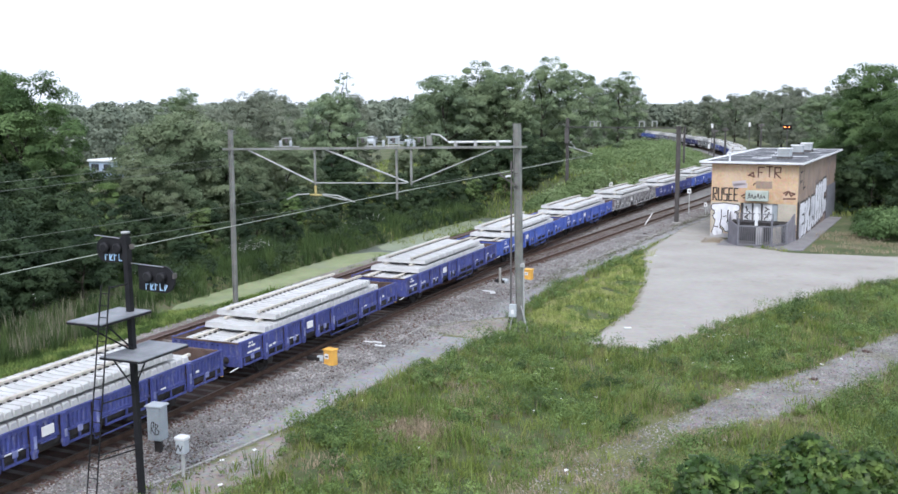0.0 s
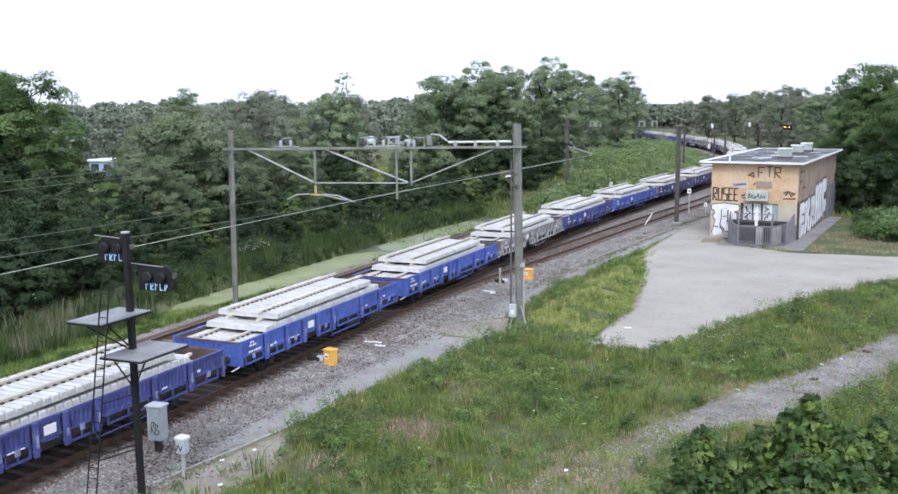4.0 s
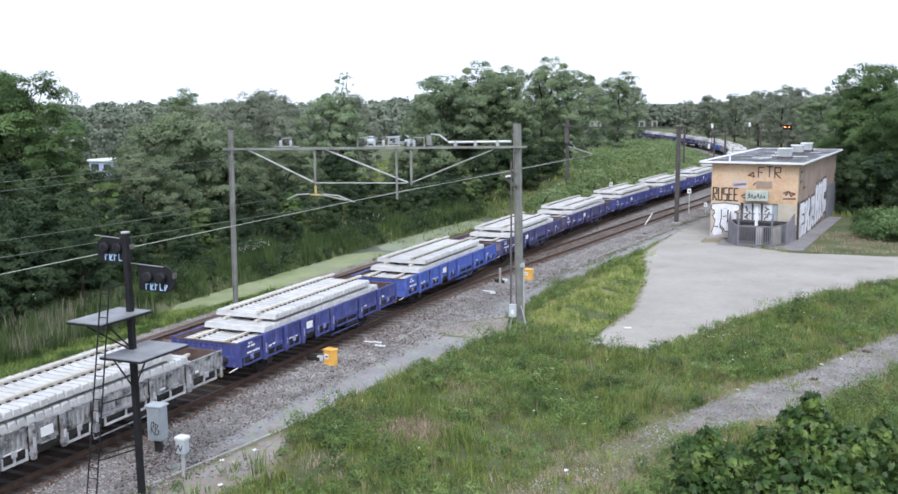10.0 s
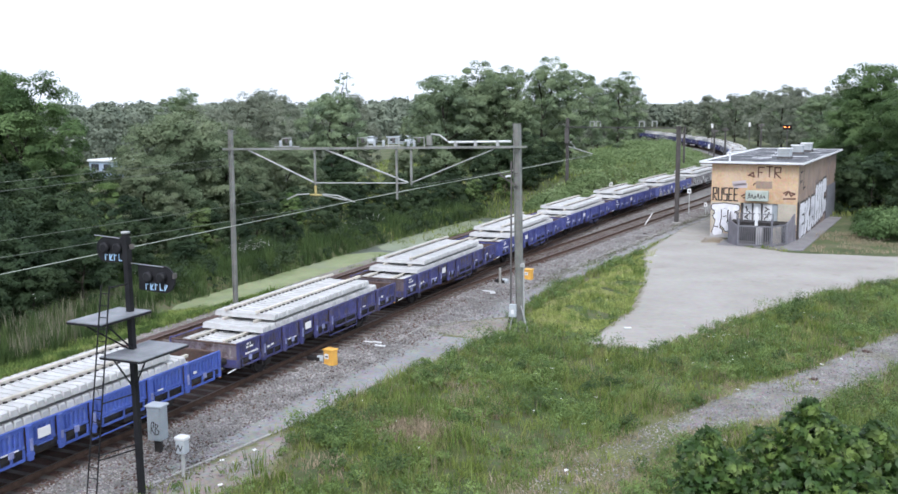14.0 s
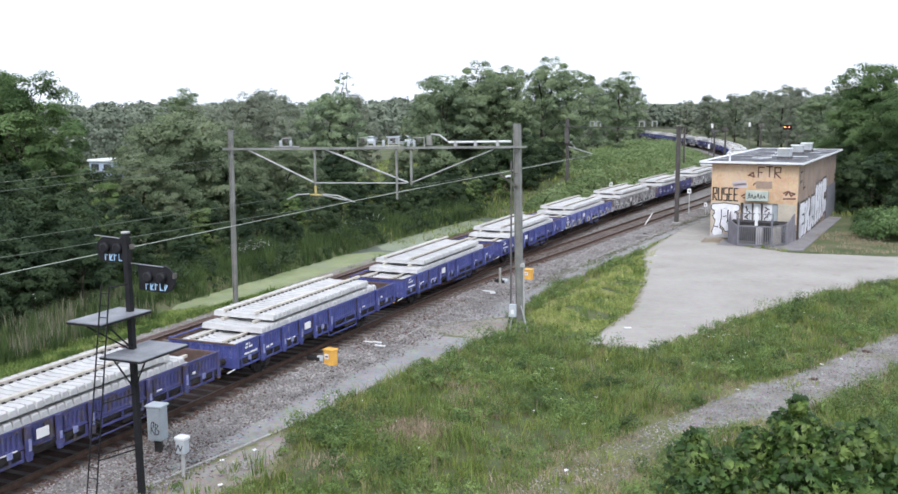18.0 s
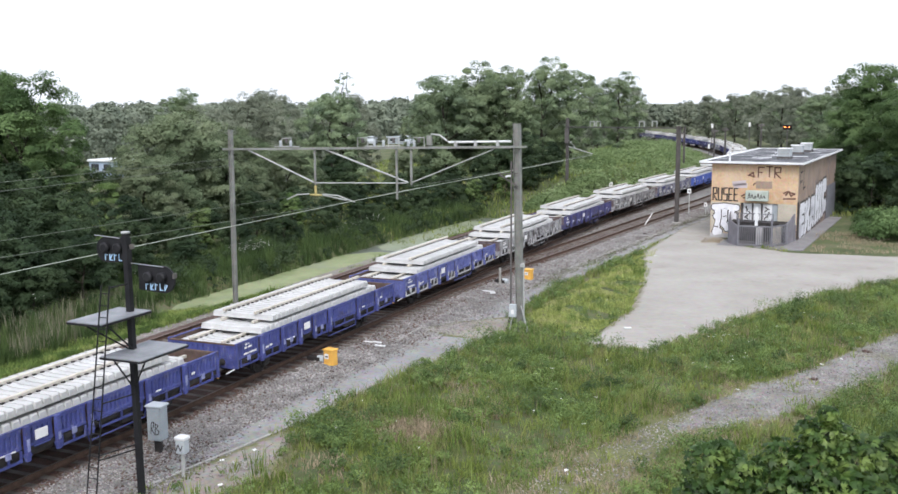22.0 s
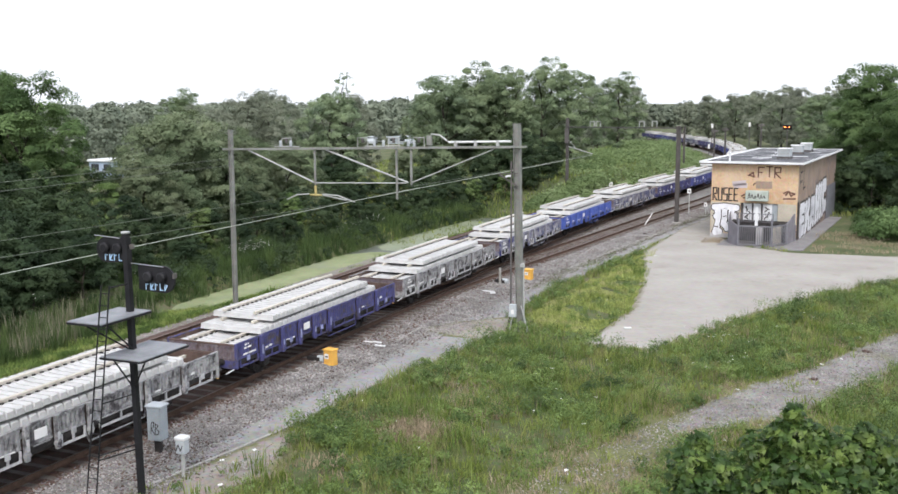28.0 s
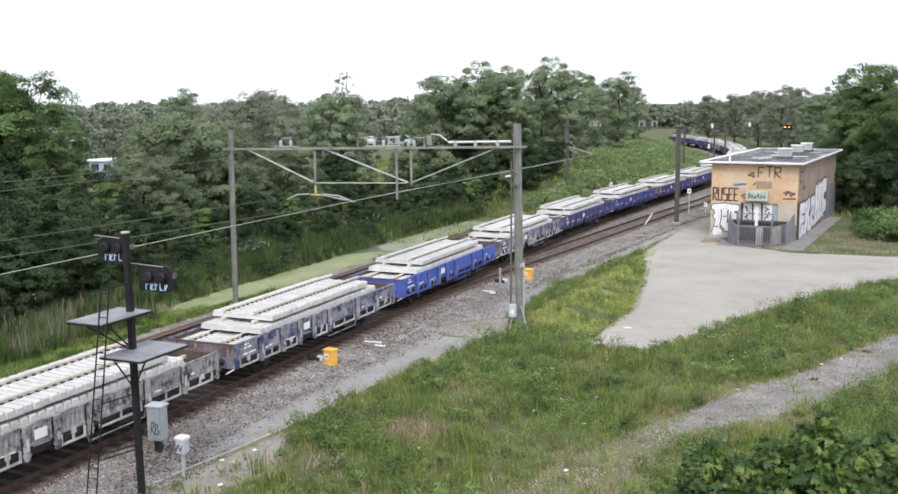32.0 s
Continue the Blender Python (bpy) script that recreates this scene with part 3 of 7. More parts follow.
def railway(s, p, s0, s1, name, gauge=1.505):
    """One track: two rails with worn heads."""
    for side in (-1, 1):
        prof = [(u + side * gauge / 2, h) for u, h in RAIL]
        rail = part("rail", strip("rail", s, p, s0, s1, prof, RAIL_SIDE, stepm=1.5))
        tagged(rail, "rusty steel rail with a worn head", "rail", "rails of the tracks")
        part("rail_head", strip("rail_head", s, p, s0, s1, [(side * gauge / 2 - 0.03, 0.0025), (side * gauge / 2 + 0.03, 0.0025)], RAIL_TOP, stepm=1.5), None, rail)


def sleeper_mesh(name, length, mat, w0=0.14, w1=0.11, h=0.2, mid=0.03):
    """A concrete sleeper with tall rail seats, lower middle and sloping sides, its base at z = 0, along x."""
    b = Build()
    l = length / 2
    secs = [(-l, 0.78, h - 0.035), (-l + 0.06, 1, h), (-0.62, 1, h - 0.005), (-0.42, 0.94, h - mid), (0.42, 0.94, h - mid), (0.62, 1, h - 0.005), (l - 0.06, 1, h), (l, 0.78, h - 0.035)]
    for x, k, z in secs:
        b.v += [(x, -w0, 0.0), (x, w0, 0.0), (x, w0 * 0.86, z * 0.4), (x, w1 * k * 0.86, z), (x, -w1 * k * 0.86, z), (x, -w0 * 0.86, z * 0.4)]
    n = 6
    for i in range(len(secs) - 1):
        b.f += [(i * n + j, i * n + (j + 1) % n, (i + 1) * n + (j + 1) % n, (i + 1) * n + j) for j in range(n)]
    b.f += [tuple(range(n))[::-1], tuple(range((len(secs) - 1) * n, len(secs) * n))]
    return b.mesh(name, mat)


# ---------------------------------------------------------------- the train
PITCHW = 13.85          # from wagon to wagon
BODY = 12.75            # length of a wagon's body
HALF = 1.47             # half its width
FLOOR, TOPZ, SILL = 1.14, 1.70, 0.84
NEW_SLEEPER = sleeper_mesh("sleeper", 2.72, CONCRETE, 0.152, 0.142, 0.215, 0.045)
PANELS = [0.0, 1.55, 3.0, 4.25, 5.35, 6.6, 9.1, 10.9, 12.75]


def lay(layer_y0, count, z, parent, joined):
    """One layer of sleepers across the wagon, as single pieces or joined into one."""
    pitch = 0.312
    if not joined:
        for i in range(count):
            part("sleeper", NEW_SLEEPER, CONCRETE, parent, at=pose(random.uniform(-0.012, 0.012), layer_y0 + pitch * (i + 0.5), z, 0, 0, random.uniform(-0.15, 0.15)))
        return
    b = Build()
    v, f = [tuple(q.co) for q in NEW_SLEEPER.vertices], [tuple(q.vertices) for q in NEW_SLEEPER.polygons]
    for i in range(count):
        b.add([(x, y + layer_y0 + pitch * (i + 0.5), zz + z) for x, y, zz in v], f)
    tagged(part("sleeper_layer", b, CONCRETE, parent, "layer of new pale concrete sleepers"), kind="stuff")


def ribs(a, b, pitch):
    """A pressed profile between a and b: (depth, along) pairs."""
    n = max(2, round((b - a) / pitch))
    out = [(0.03, a), (0.03, a + 0.05)]
    s = (b - a - 0.1) / n
    for j in range(n):
        c = a + 0.05 + s * j
        out += [(0.0, c + s * 0.12), (0.0, c + s * 0.42), (0.045, c + s * 0.55), (0.045, c + s * 0.9)]
    return out + [(0.03, b - 0.04), (0.03, b)]


def ribbed(line, back, z0, z1):
    """An upright pressed sheet along a line in plan, with thickness and flat rims at foot and top."""
    k = len(line)
    flat = [max(line, key=lambda q: abs(q[0]) if back[0] else abs(q[1]))] * k
    front = lambda z, f: [((flat[i][0], line[i][1], z) if back[0] else (line[i][0], flat[i][1], z)) if f else (*line[i], z) for i in range(k)]
    rows = [front(z0, True), front(z0 + 0.07, True), front(z0 + 0.10, False), front(z1 - 0.10, False), front(z1 - 0.07, True), front(z1, True)]
    rows += [[(q[0] + back[0] * 4, q[1] + back[1] * 4, z) for q in rows[0]] for z in (z1, z0)]
    b = Build()
    for r in rows:
        b.v += r
    n = len(rows)
    for r in range(n):
        b.f += [(r * k + i, r * k + i + 1, ((r + 1) % n) * k + i + 1, ((r + 1) % n) * k + i) for i in range(k - 1)]
    b.f += [tuple(r * k for r in range(n)), tuple(r * k + k - 1 for r in range(n))[::-1]]
    return b


def wagon(paint, label, joined=False):
    """A low-sided two-axle wagon stacked with new concrete sleepers; y = 0 at its leading end, running towards +y, rail top at z = 0."""
    mat = PAINT[paint]
    worn = WORN_GREY if paint in ("grey", "greyblue", "faded") else WORN
    w = thing("flat_wagon", label, "railway wagon", group="wagons of the train")
    # floor and frame
    b = Build().box(-HALF + 0.05, HALF - 0.05, 0.05, BODY - 0.05, FLOOR - 0.06, FLOOR, 0.01)
    part("floor", b, RUST, w, "rust-brown wagon floor")
    for sx in (-1, 1):
        x0, x1 = sorted((sx * (HALF - 0.10), sx * (HALF - 0.02)))
        # near-black sill stands in for shade behind the lashing frames
        part("side_sill", Build().box(x0, x1, 0.02, BODY - 0.02, FLOOR - 0.22, FLOOR - 0.064, 0.012), DARK, w, "side sill darkened to read as shade below the boards")
        # hinged side boards between the stakes, with pressed ribs
        for i in range(8):
            y0, y1 = PANELS[i] + (0.135 if i else 0.03), PANELS[i + 1] - (0.135 if i < 7 else 0.03)
            board = part("side_board", ribbed([(sx * (HALF - 0.045 + q), y) for q, y in ribs(y0, y1, 0.19)], (-sx * 0.02, 0), FLOOR - 0.04, TOPZ - 0.03), mat, w)
            if i in (1, 3, 5, 6):
                part("hinge_bar", Build().box(*sorted((sx * (HALF + 0.005), sx * (HALF + 0.04))), y0 + 0.12, y1 - 0.12, FLOOR - 0.085, FLOOR - 0.045, 0.008), mat, board)
            else:
                part("latch", Build().box(*sorted((sx * (HALF + 0.005), sx * (HALF + 0.05))), (y0 + y1) / 2 - 0.09, (y0 + y1) / 2 + 0.09, FLOOR - 0.16, FLOOR + 0.02, 0.01), worn, board, "scuffed latch plate")
        part("inner_lining", Build().box(*sorted((sx * (HALF - 0.12), sx * (HALF - 0.10))), 0.07, BODY - 0.07, FLOOR + 0.002, TOPZ - 0.01), RUST, w, "rust-brown inner lining")
        part("top_rail", Build().box(*sorted((sx * (HALF - 0.07), sx * (HALF + 0.012))), 0.04, BODY - 0.04, TOPZ - 0.03, TOPZ + 0.012, 0.008), mat, w)
        # stakes in their pockets
        for i in range(1, 8):
            b = Build().box(*sorted((sx * (HALF - 0.01), sx * (HALF + 0.10))), PANELS[i] - 0.08, PANELS[i] + 0.08, SILL - 0.10, TOPZ + 0.01, 0.012)
            b.box(*sorted((sx * (HALF - 0.02), sx * (HALF + 0.11))), PANELS[i] - 0.10, PANELS[i] + 0.10, SILL + 0.02, SILL + 0.12, 0.01)
            stake = part("stake", b, mat, w)
            part("stake_wedge", Build().box(*sorted((sx * (HALF + 0.101), sx * (HALF + 0.12))), PANELS[i] - 0.05, PANELS[i] + 0.05, FLOOR - 0.12, FLOOR + 0.1 + 0.12 * (i % 2), 0.006), worn, stake, "scuffed wedge")
        # lower longitudinal rail, truss and brake gear
        for y0, y1, z0 in ((0.22, 1.4, 0.80), (1.75, 2.85, 0.76), (3.2, 4.1, 0.76), (5.5, 6.45, 0.74), (7.0, 8.85, 0.78), (9.25, 10.75, 0.74), (11.1, 12.45, 0.78)):
            bb = Build()
            xa, xb = sorted((sx * (HALF - 0.03), sx * (HALF + 0.02)))
            bb.box(xa, xb, y0, y1, z0, z0 + 0.065)
            for yy in (y0, (y0 + y1) / 2 - 0.03, y1 - 0.06):
                bb.box(xa, xb, yy, yy + 0.06, z0 + 0.065, FLOOR - 0.06)
            part("lashing_frame", bb, worn if paint in ("grey", "greyblue", "faded") else mat, w, "scuffed frame below the side boards")
        # rail coloured near-black too, as shade seen through the frames
        part("lower_rail", Build().box(*sorted((sx * (HALF - 0.16), sx * (HALF - 0.09))), 1.6, BODY - 1.6, 0.80, 0.90, 0.01), DARK, w)
        b = Build()
        xt = sx * (HALF - 0.06)
        b.tube([(xt, 6.5, 0.9), (xt, 6.62, 0.52), (xt, 9.0, 0.52), (xt, 9.1, 1.0)], 0.026)
        part("step_guard", b, mat, w)
        part("door_plate", Build().box(*sorted((sx * (HALF + 0.02), sx * (HALF + 0.05))), 4.56, 5.0, FLOOR + 0.10, FLOOR + 0.37, 0.006), WHITE, w, "white number board")
        b = Build()
        for y0, y1, z0, z1 in ((0.55, 0.68, 0.40, 0.47), (0.74, 0.80, 0.40, 0.47), (0.5, 0.66, 0.28, 0.35), (0.72, 0.95, 0.28, 0.35), (0.45, 0.75, 0.06, 0.13), (0.8, 1.25, 0.06, 0.13), (1.85, 2.05, -0.01, 0.06), (2.12, 2.3, 0.02, 0.09), (3.3, 3.9, -0.03, 0.01), (9.5, 9.75, 0.03, 0.08)):
            b.box(*sorted((sx * (HALF + 0.002), sx * (HALF + 0.008))), y0, y1, FLOOR + z0, FLOOR + z1)
        part("bar_mark", b, WHITE, w, "rows of white stencilled marks")
        part("bar_mark", Build().box(*sorted((sx * (HALF + 0.002), sx * (HALF + 0.008))), 11.3, 11.48, FLOOR + 0.12, FLOOR + 0.2), WHITE, w, "white stencilled mark")
        part("tool_box", Build().box(*sorted((sx * (HALF - 0.34), sx * (HALF - 0.02))), 7.95, 8.9, 0.62, 0.86, 0.02), DARK, w)
    # ends with ribs, head stocks, buffers, couplings
    for ye, sy in ((0.0, -1), (BODY, 1)):
        part("end_wall", ribbed([(x, ye + sy * (q - 0.02)) for q, x in ribs(-HALF + 0.04, HALF - 0.04, 0.24)], (0, -sy * 0.02), FLOOR - 0.04, TOPZ - 0.06), RUSTY_GREY if paint in ("grey", "greyblue", "dark") else mat, w)
        part("inner_lining", Build().box(-HALF + 0.125, HALF - 0.125, *sorted((ye - sy * 0.085, ye - sy * 0.11)), FLOOR + 0.002, TOPZ - 0.03), RUST, w, "rust-brown inner lining")
        part("end_rim", Build().box(-HALF + 0.03, HALF - 0.03, *sorted((ye - sy * 0.06, ye + sy * 0.045)), TOPZ - 0.06, TOPZ - 0.01, 0.008), RUST, w, "rust-worn rim")
        part("head_stock", Build().box(-HALF + 0.06, HALF - 0.06, *sorted((ye - sy * 0.1, ye + sy * 0.02)), 0.78, FLOOR - 0.03, 0.015), mat, w)
        for sx in (-1, 1):
            m = Matrix.Translation((sx * 0.875, ye + sy * 0.02, 1.02)) @ Euler((radians(-90 * sy), 0, 0)).to_matrix().to_4x4()
            part("buffer", Build().lathe([(0.13, 0.0), (0.11, 0.05), (0.085, 0.08), (0.085, 0.36), (0.2, 0.40), (0.22, 0.44), (0.2, 0.47)], 14, m), DARK, w)
            part("corner_post", Build().box(sx * HALF - 0.05, sx * HALF + 0.05, *sorted((ye - sy * 0.08, ye + sy * 0.03)), SILL - 0.04, TOPZ + 0.03, 0.012), mat, w)
        b = Build().bar((0, ye, 0.98), (0, ye + sy * 0.52, 0.95), 0.07, 0.09).rod((0, ye + sy * 0.3, 0.95), (0, ye + sy * 0.34, 0.7), 0.03)
        b.tube([(0.35, ye, 0.95), (0.36, ye + sy * 0.2, 0.72), (0.3, ye + sy * 0.42, 0.62), (0.18, ye + sy * 0.53, 0.7)], 0.022)
        part("coupling", b, DARK, w)
    part("yellow_lever", Build().box(HALF - 0.12, HALF - 0.04, BODY + 0.04, BODY + 0.12, 0.72, 1.0, 0.01), YELLOW, w, "yellow release lever")
    part("hand_bar", Build().rod((HALF - 0.1, -0.02, 0.78), (HALF - 0.1, -0.5, 0.74), 0.02), WHITE, w, "pale shunter's bar")
    # underframe
    part("centre_frame", Build().box(-0.45, -0.33, 0.1, BODY - 0.1, 0.86, FLOOR - 0.065).box(0.33, 0.45, 0.1, BODY - 0.1, 0.86, FLOOR - 0.065), DARK, w)
    part("brake_cylinder", Build().rod((-0.2, 7.2, 0.75), (-0.2, 8.1, 0.75), 0.17, 12), DARK, w)
    for ya in (2.35, BODY - 2.35):
        ws = part("wheelset", Build().rod((-0.95, ya, 0.46), (0.95, ya, 0.46), 0.075, 10), DARK, w)
        for sx in (-1, 1):
            m = Matrix.Translation((sx * 0.685, ya, 0.46)) @ Euler((0, radians(90 * sx), 0)).to_matrix().to_4x4()
            part("wheel", Build().lathe([(0.49, 0.0), (0.49, 0.03), (0.46, 0.04), (0.455, 0.135), (0.40, 0.135), (0.37, 0.08), (0.15, 0.07), (0.12, 0.15), (0.05, 0.15)], 20, m), DARK, ws)
            b = Build().box(*sorted((sx * 0.92, sx * 1.18)), ya - 0.16, ya + 0.16, 0.34, 0.66, 0.03)
            b.box(*sorted((sx * 0.98, sx * 1.08)), ya - 0.62, ya + 0.62, 0.68, 0.76, 0.01)
            b.box(*sorted((sx * 0.98, sx * 1.10)), ya - 0.3, ya - 0.22, 0.4, 1.0).box(*sorted((sx * 0.98, sx * 1.10)), ya + 0.22, ya + 0.3, 0.4, 1.0)
            part("axle_box", b, DARK, ws)
            part("brake_shoe", Build().box(*sorted((sx * 0.72, sx * 0.84)), ya - 0.6, ya - 0.5, 0.3, 0.8, 0.01), DARK, ws)
    # the load: three layers of sleepers on long battens
    for y0, n, z in ((0.42, 36, FLOOR + 0.22), (1.75, 30, FLOOR + 0.55), (2.55, 25, FLOOR + 0.88)):
        lay(y0, n, z, w, joined)
        l = n * 0.312
        for x in (-0.80, 0.62):
            part("batten", Build().box(x - 0.06, x + 0.06, y0 - 0.25, y0 + l + 0.25, z - 0.110, z - 0.004, 0.01), TIMBER, w)
            if z > FLOOR + 0.8 or z < FLOOR + 0.3:
                part("batten", Build().box(x - 0.06, x + 0.06, y0 - 0.08, y0 + l + (0.5 if z > FLOOR + 0.8 else 0.45), z + 0.218, z + 0.322, 0.012), TIMBER, w)
                # added dark boxes draw the dashed rail seat shadow beside the batten
                dashes = Build()
                for i in range(n):
                    for sx in (-0.1, 0.1):
                        dashes.box(x + sx - 0.036, x + sx + 0.036, y0 + i * 0.312 + 0.1, y0 + i * 0.312 + 0.21, z + 0.19, z + 0.25)
                tagged(part("rail_clips", dashes, DARK, w), "dark dashes for the rail seat shadow along the batten", kind="stuff")
    return w


LOOK = {"blue": "low-sided blue flat wagon stacked with new concrete sleepers", "bright": "clean bright-blue flat wagon stacked with new concrete sleepers",
        "dark": "dirty dark-blue flat wagon stacked with new concrete sleepers", "grey": "weathered grey flat wagon stacked with new concrete sleepers",
        "faded": "faded blue flat wagon streaked with grey, stacked with concrete sleepers", "greyblue": "worn grey and blue flat wagon stacked with new concrete sleepers"}
ORDER = {-2: "blue", -1: "blue", 0: "blue", 1: "blue", 2: "bright", 3: "bright", 4: "grey", 5: "blue", 6: "bright", 7: "dark", 8: "dark", 9: "blue", 10: "blue", 11: "blue",
         12: "faded", 13: "grey", 14: "dark", 15: "grey", 16: "greyblue", 17: "bright", 18: "greyblue", 19: "dark", 20: "blue", 21: "dark"}
LAST = 31
PHASE = [(0, 21.6), (5, 21.7), (9, 21.6), (13, 21.48), (18, 21.42), (24, 21.35), (32, 21.35)]


def front_at(k, t):
    """Distance along the line of wagon k's leading end at t seconds."""
    return float(np.interp(t, [a for a, _ in PHASE], [b for _, b in PHASE])) + PITCHW * k - PITCHW / 2 * (t - 1)


WAGONS = []


def make_train():
    proto = {}
    for k in range(-2, LAST + 1):
        paint = ORDER.get(k, ("blue", "dark", "dark", "greyblue", "dark")[k % 5])
        key = (paint, k > 16)
        if key not in proto:
            proto[key] = wagon(paint, LOOK[paint], k > 16)
            WAGONS.append((k, proto[key]))
        else:
            WAGONS.append((k, copy_thing(proto[key], Matrix.Identity(4))))


def wagon_pose(k, t):
    s = front_at(k, t)
    a, b = on_line(s + 2.3), on_line(s + BODY - 2.3)
    d = (b - a).normalized()
    return Matrix.Translation((a + b) / 2 - d * BODY / 2) @ pose(0, 0, 0, 0, 0, math.degrees(math.atan2(-d.x, d.y)))


# ---------------------------------------------------------------- tracks
railway(MAIN_S, MAIN_P, -40, 430, "main")
railway(BR_S, BR_P, 8, 225, "branch")
railway(OLD_S, OLD_P, 0, 148, "old")
TRACK_SLEEPER = sleeper_mesh("track_sleeper", 2.55, OLD_CONC, 0.14, 0.12, 0.21, 0.02)
TURNOUT_SLEEPER = sleeper_mesh("turnout_sleeper", 3.0, OLD_CONC, 0.14, 0.12, 0.21, 0.0)


def lay_track(s, p, s0, s1, name, label, mesh=None, off=0.0):
    """Sleepers under a track as pieces of one thing."""
    t = thing(name, label, "sleepers", kind="structure")
    q = s0
    while q < s1:
        a, b = on_line(q - 0.5, s, p), on_line(q + 0.5, s, p)
        d = (b - a).normalized()
        c = on_line(q, s, p)
        part("sleeper", mesh or TRACK_SLEEPER, OLD_CONC, t, at=Matrix.Translation((c.x + off, c.y, -0.375)) @ pose(0, 0, 0, 0, 0, math.degrees(math.atan2(-d.x, d.y))))
        q += 0.62
    return t


lay_track(MAIN_S, MAIN_P, 8, 32, "track_bed", "dark stained concrete sleepers of the main track")
lay_track(MAIN_S, MAIN_P, 32, 60, "turnout_bed", "long dark sleepers under the turnout", TURNOUT_SLEEPER, 0.2)
lay_track(MAIN_S, MAIN_P, 60, 110, "track_bed", "dark stained concrete sleepers of the main track")
lay_track(BR_S, BR_P, 32, 95, "track_bed", "dark stained concrete sleepers of the branch track")
lay_track(OLD_S, OLD_P, 50, 90, "track_bed", "dark rust-stained sleepers of the old track")


# ---------------------------------------------------------------- masts and overhead line
def h_mast(name, x, y, z0, z1, w, mat, label, lean=0.0):
    """A rolled-steel mast on a concrete foot; its top leans sideways by that many metres."""
    t = thing(name, label, "mast", pose(x, y, z0), "masts of the overhead line")
    h = z1 - z0
    a, c, g = w / 2, 0.012, w / 2 - 0.024
    ring = [(-a, -a), (-g, -a), (-g, -c), (g, -c), (g, -a), (a, -a), (a, a), (g, a), (g, c), (-g, c), (-g, a), (-a, a)]
    n = len(ring)
    b = Build().add([(x + (lean if z == h else 0.0), y, z) for z in (0.1, h) for x, y in ring], [(i, (i + 1) % n, n + (i + 1) % n, n + i) for i in range(n)] + [(0, 1, 2, 9, 10, 11)[::-1], (2, 3, 8, 9)[::-1], (3, 4, 5, 6, 7, 8)[::-1], (12, 13, 14, 21, 22, 23), (14, 15, 20, 21), (15, 16, 17, 18, 19, 20)])
    part("column", b, mat, t)
    part("footing", Build().box(-w * 1.1, w * 1.1, -w * 1.1, w * 1.1, -0.3, 0.12, 0.04), KERB, t, "concrete footing")
    return t


h_mast("catenary_mast", -8.68, 42.6, -0.4, 8.88, 0.2, MAST, "pale grey steel mast carrying a portal beam", 0.1)
mast_r = h_mast("catenary_mast", 7.47, 42.0, -0.36, 9.22, 0.30, MAST, "grey steel mast with cable boxes and conduits", -0.17)
for dx, top in ((-0.40, 7.9), (0.26, 3.3)):
    part("conduit", Build().tube([(dx * 1.5, -0.25, 0.02), (dx * 0.95, -0.2, 0.8), (dx * 0.9, -0.2, top)], 0.045 if dx < 0 else 0.035), DARKMAST if dx < 0 else STEEL, mast_r, "cable conduit")
part("wire_bracket", Build().bar((-0.1, -0.1, 6.75), (-0.95, -0.2, 7.3), 0.06, 0.06).bar((-0.1, -0.1, 7.35), (-0.95, -0.2, 7.32), 0.04, 0.04), DARKMAST, mast_r)
part("insulator", Build().lathe([(0.04, -0.2), (0.09, -0.15), (0.05, -0.08), (0.09, 0.0), (0.05, 0.07), (0.09, 0.13), (0.04, 0.2)], 10, Matrix.Translation((-0.5, -0.2, 7.22)) @ Euler((0, radians(80), 0)).to_matrix().to_4x4() @ Matrix.Scale(0.7, 4)), TRIM, mast_r, "white ribbed insulator", smooth=True)
part("junction_box", Build().box(-0.42, -0.08, -0.36, -0.18, 0.75, 1.35, 0.02), CABINET, mast_r, "grey junction box")
part("box_label", Build().box(-0.32, -0.18, -0.366, -0.361, 0.9, 1.1), WHITE, mast_r, "white label")
part("cable_bracket", Build().box(0.1, 0.3, -0.3, -0.18, 3.1, 3.25, 0.01), STEEL, mast_r)
for k in range(2):
    part("stay", Build().rod((0.1 - 0.3 * k, -0.2, 1.3), (0.55 - 0.95 * k, -0.35, 0.05), 0.03), STEEL, mast_r)


def portal(name, a, b, z, label, mat=MAST, rise=0.3):
    """A beam between two masts."""
    a, b = Vector((*a, z)), Vector((*b, z + rise))
    t = thing(name, label, "portal beam")
    d = (b - a).normalized()
    side = Vector((-d.y, d.x, 0)) * 0.09
    up = Vector((0, 0, 0.1))
    for sg in (-1, 1):
        part("channel", Build().bar(a - d * 0.4 + side * sg, b + d * 0.4 + side * sg, 0.05, 0.1), mat, t)
    return t, a, b


beam = portal("portal_beam", (-8.55, 42.45), (7.4, 41.85), 7.88, "weathered steel portal beam across the tracks")[0]


def bx(x, z):
    return Vector((x + 0.12, 42.45 - (x + 8.45) * 0.038, z - 0.12 + 0.012 * (x + 8.45)))


for x, z1 in ((-3.5, 6.25), (1.1, 5.62), (1.88, 6.3)):
    part("hanger", Build().bar(bx(x, 8.05), bx(x, z1), 0.085, 0.085), MAST, beam)
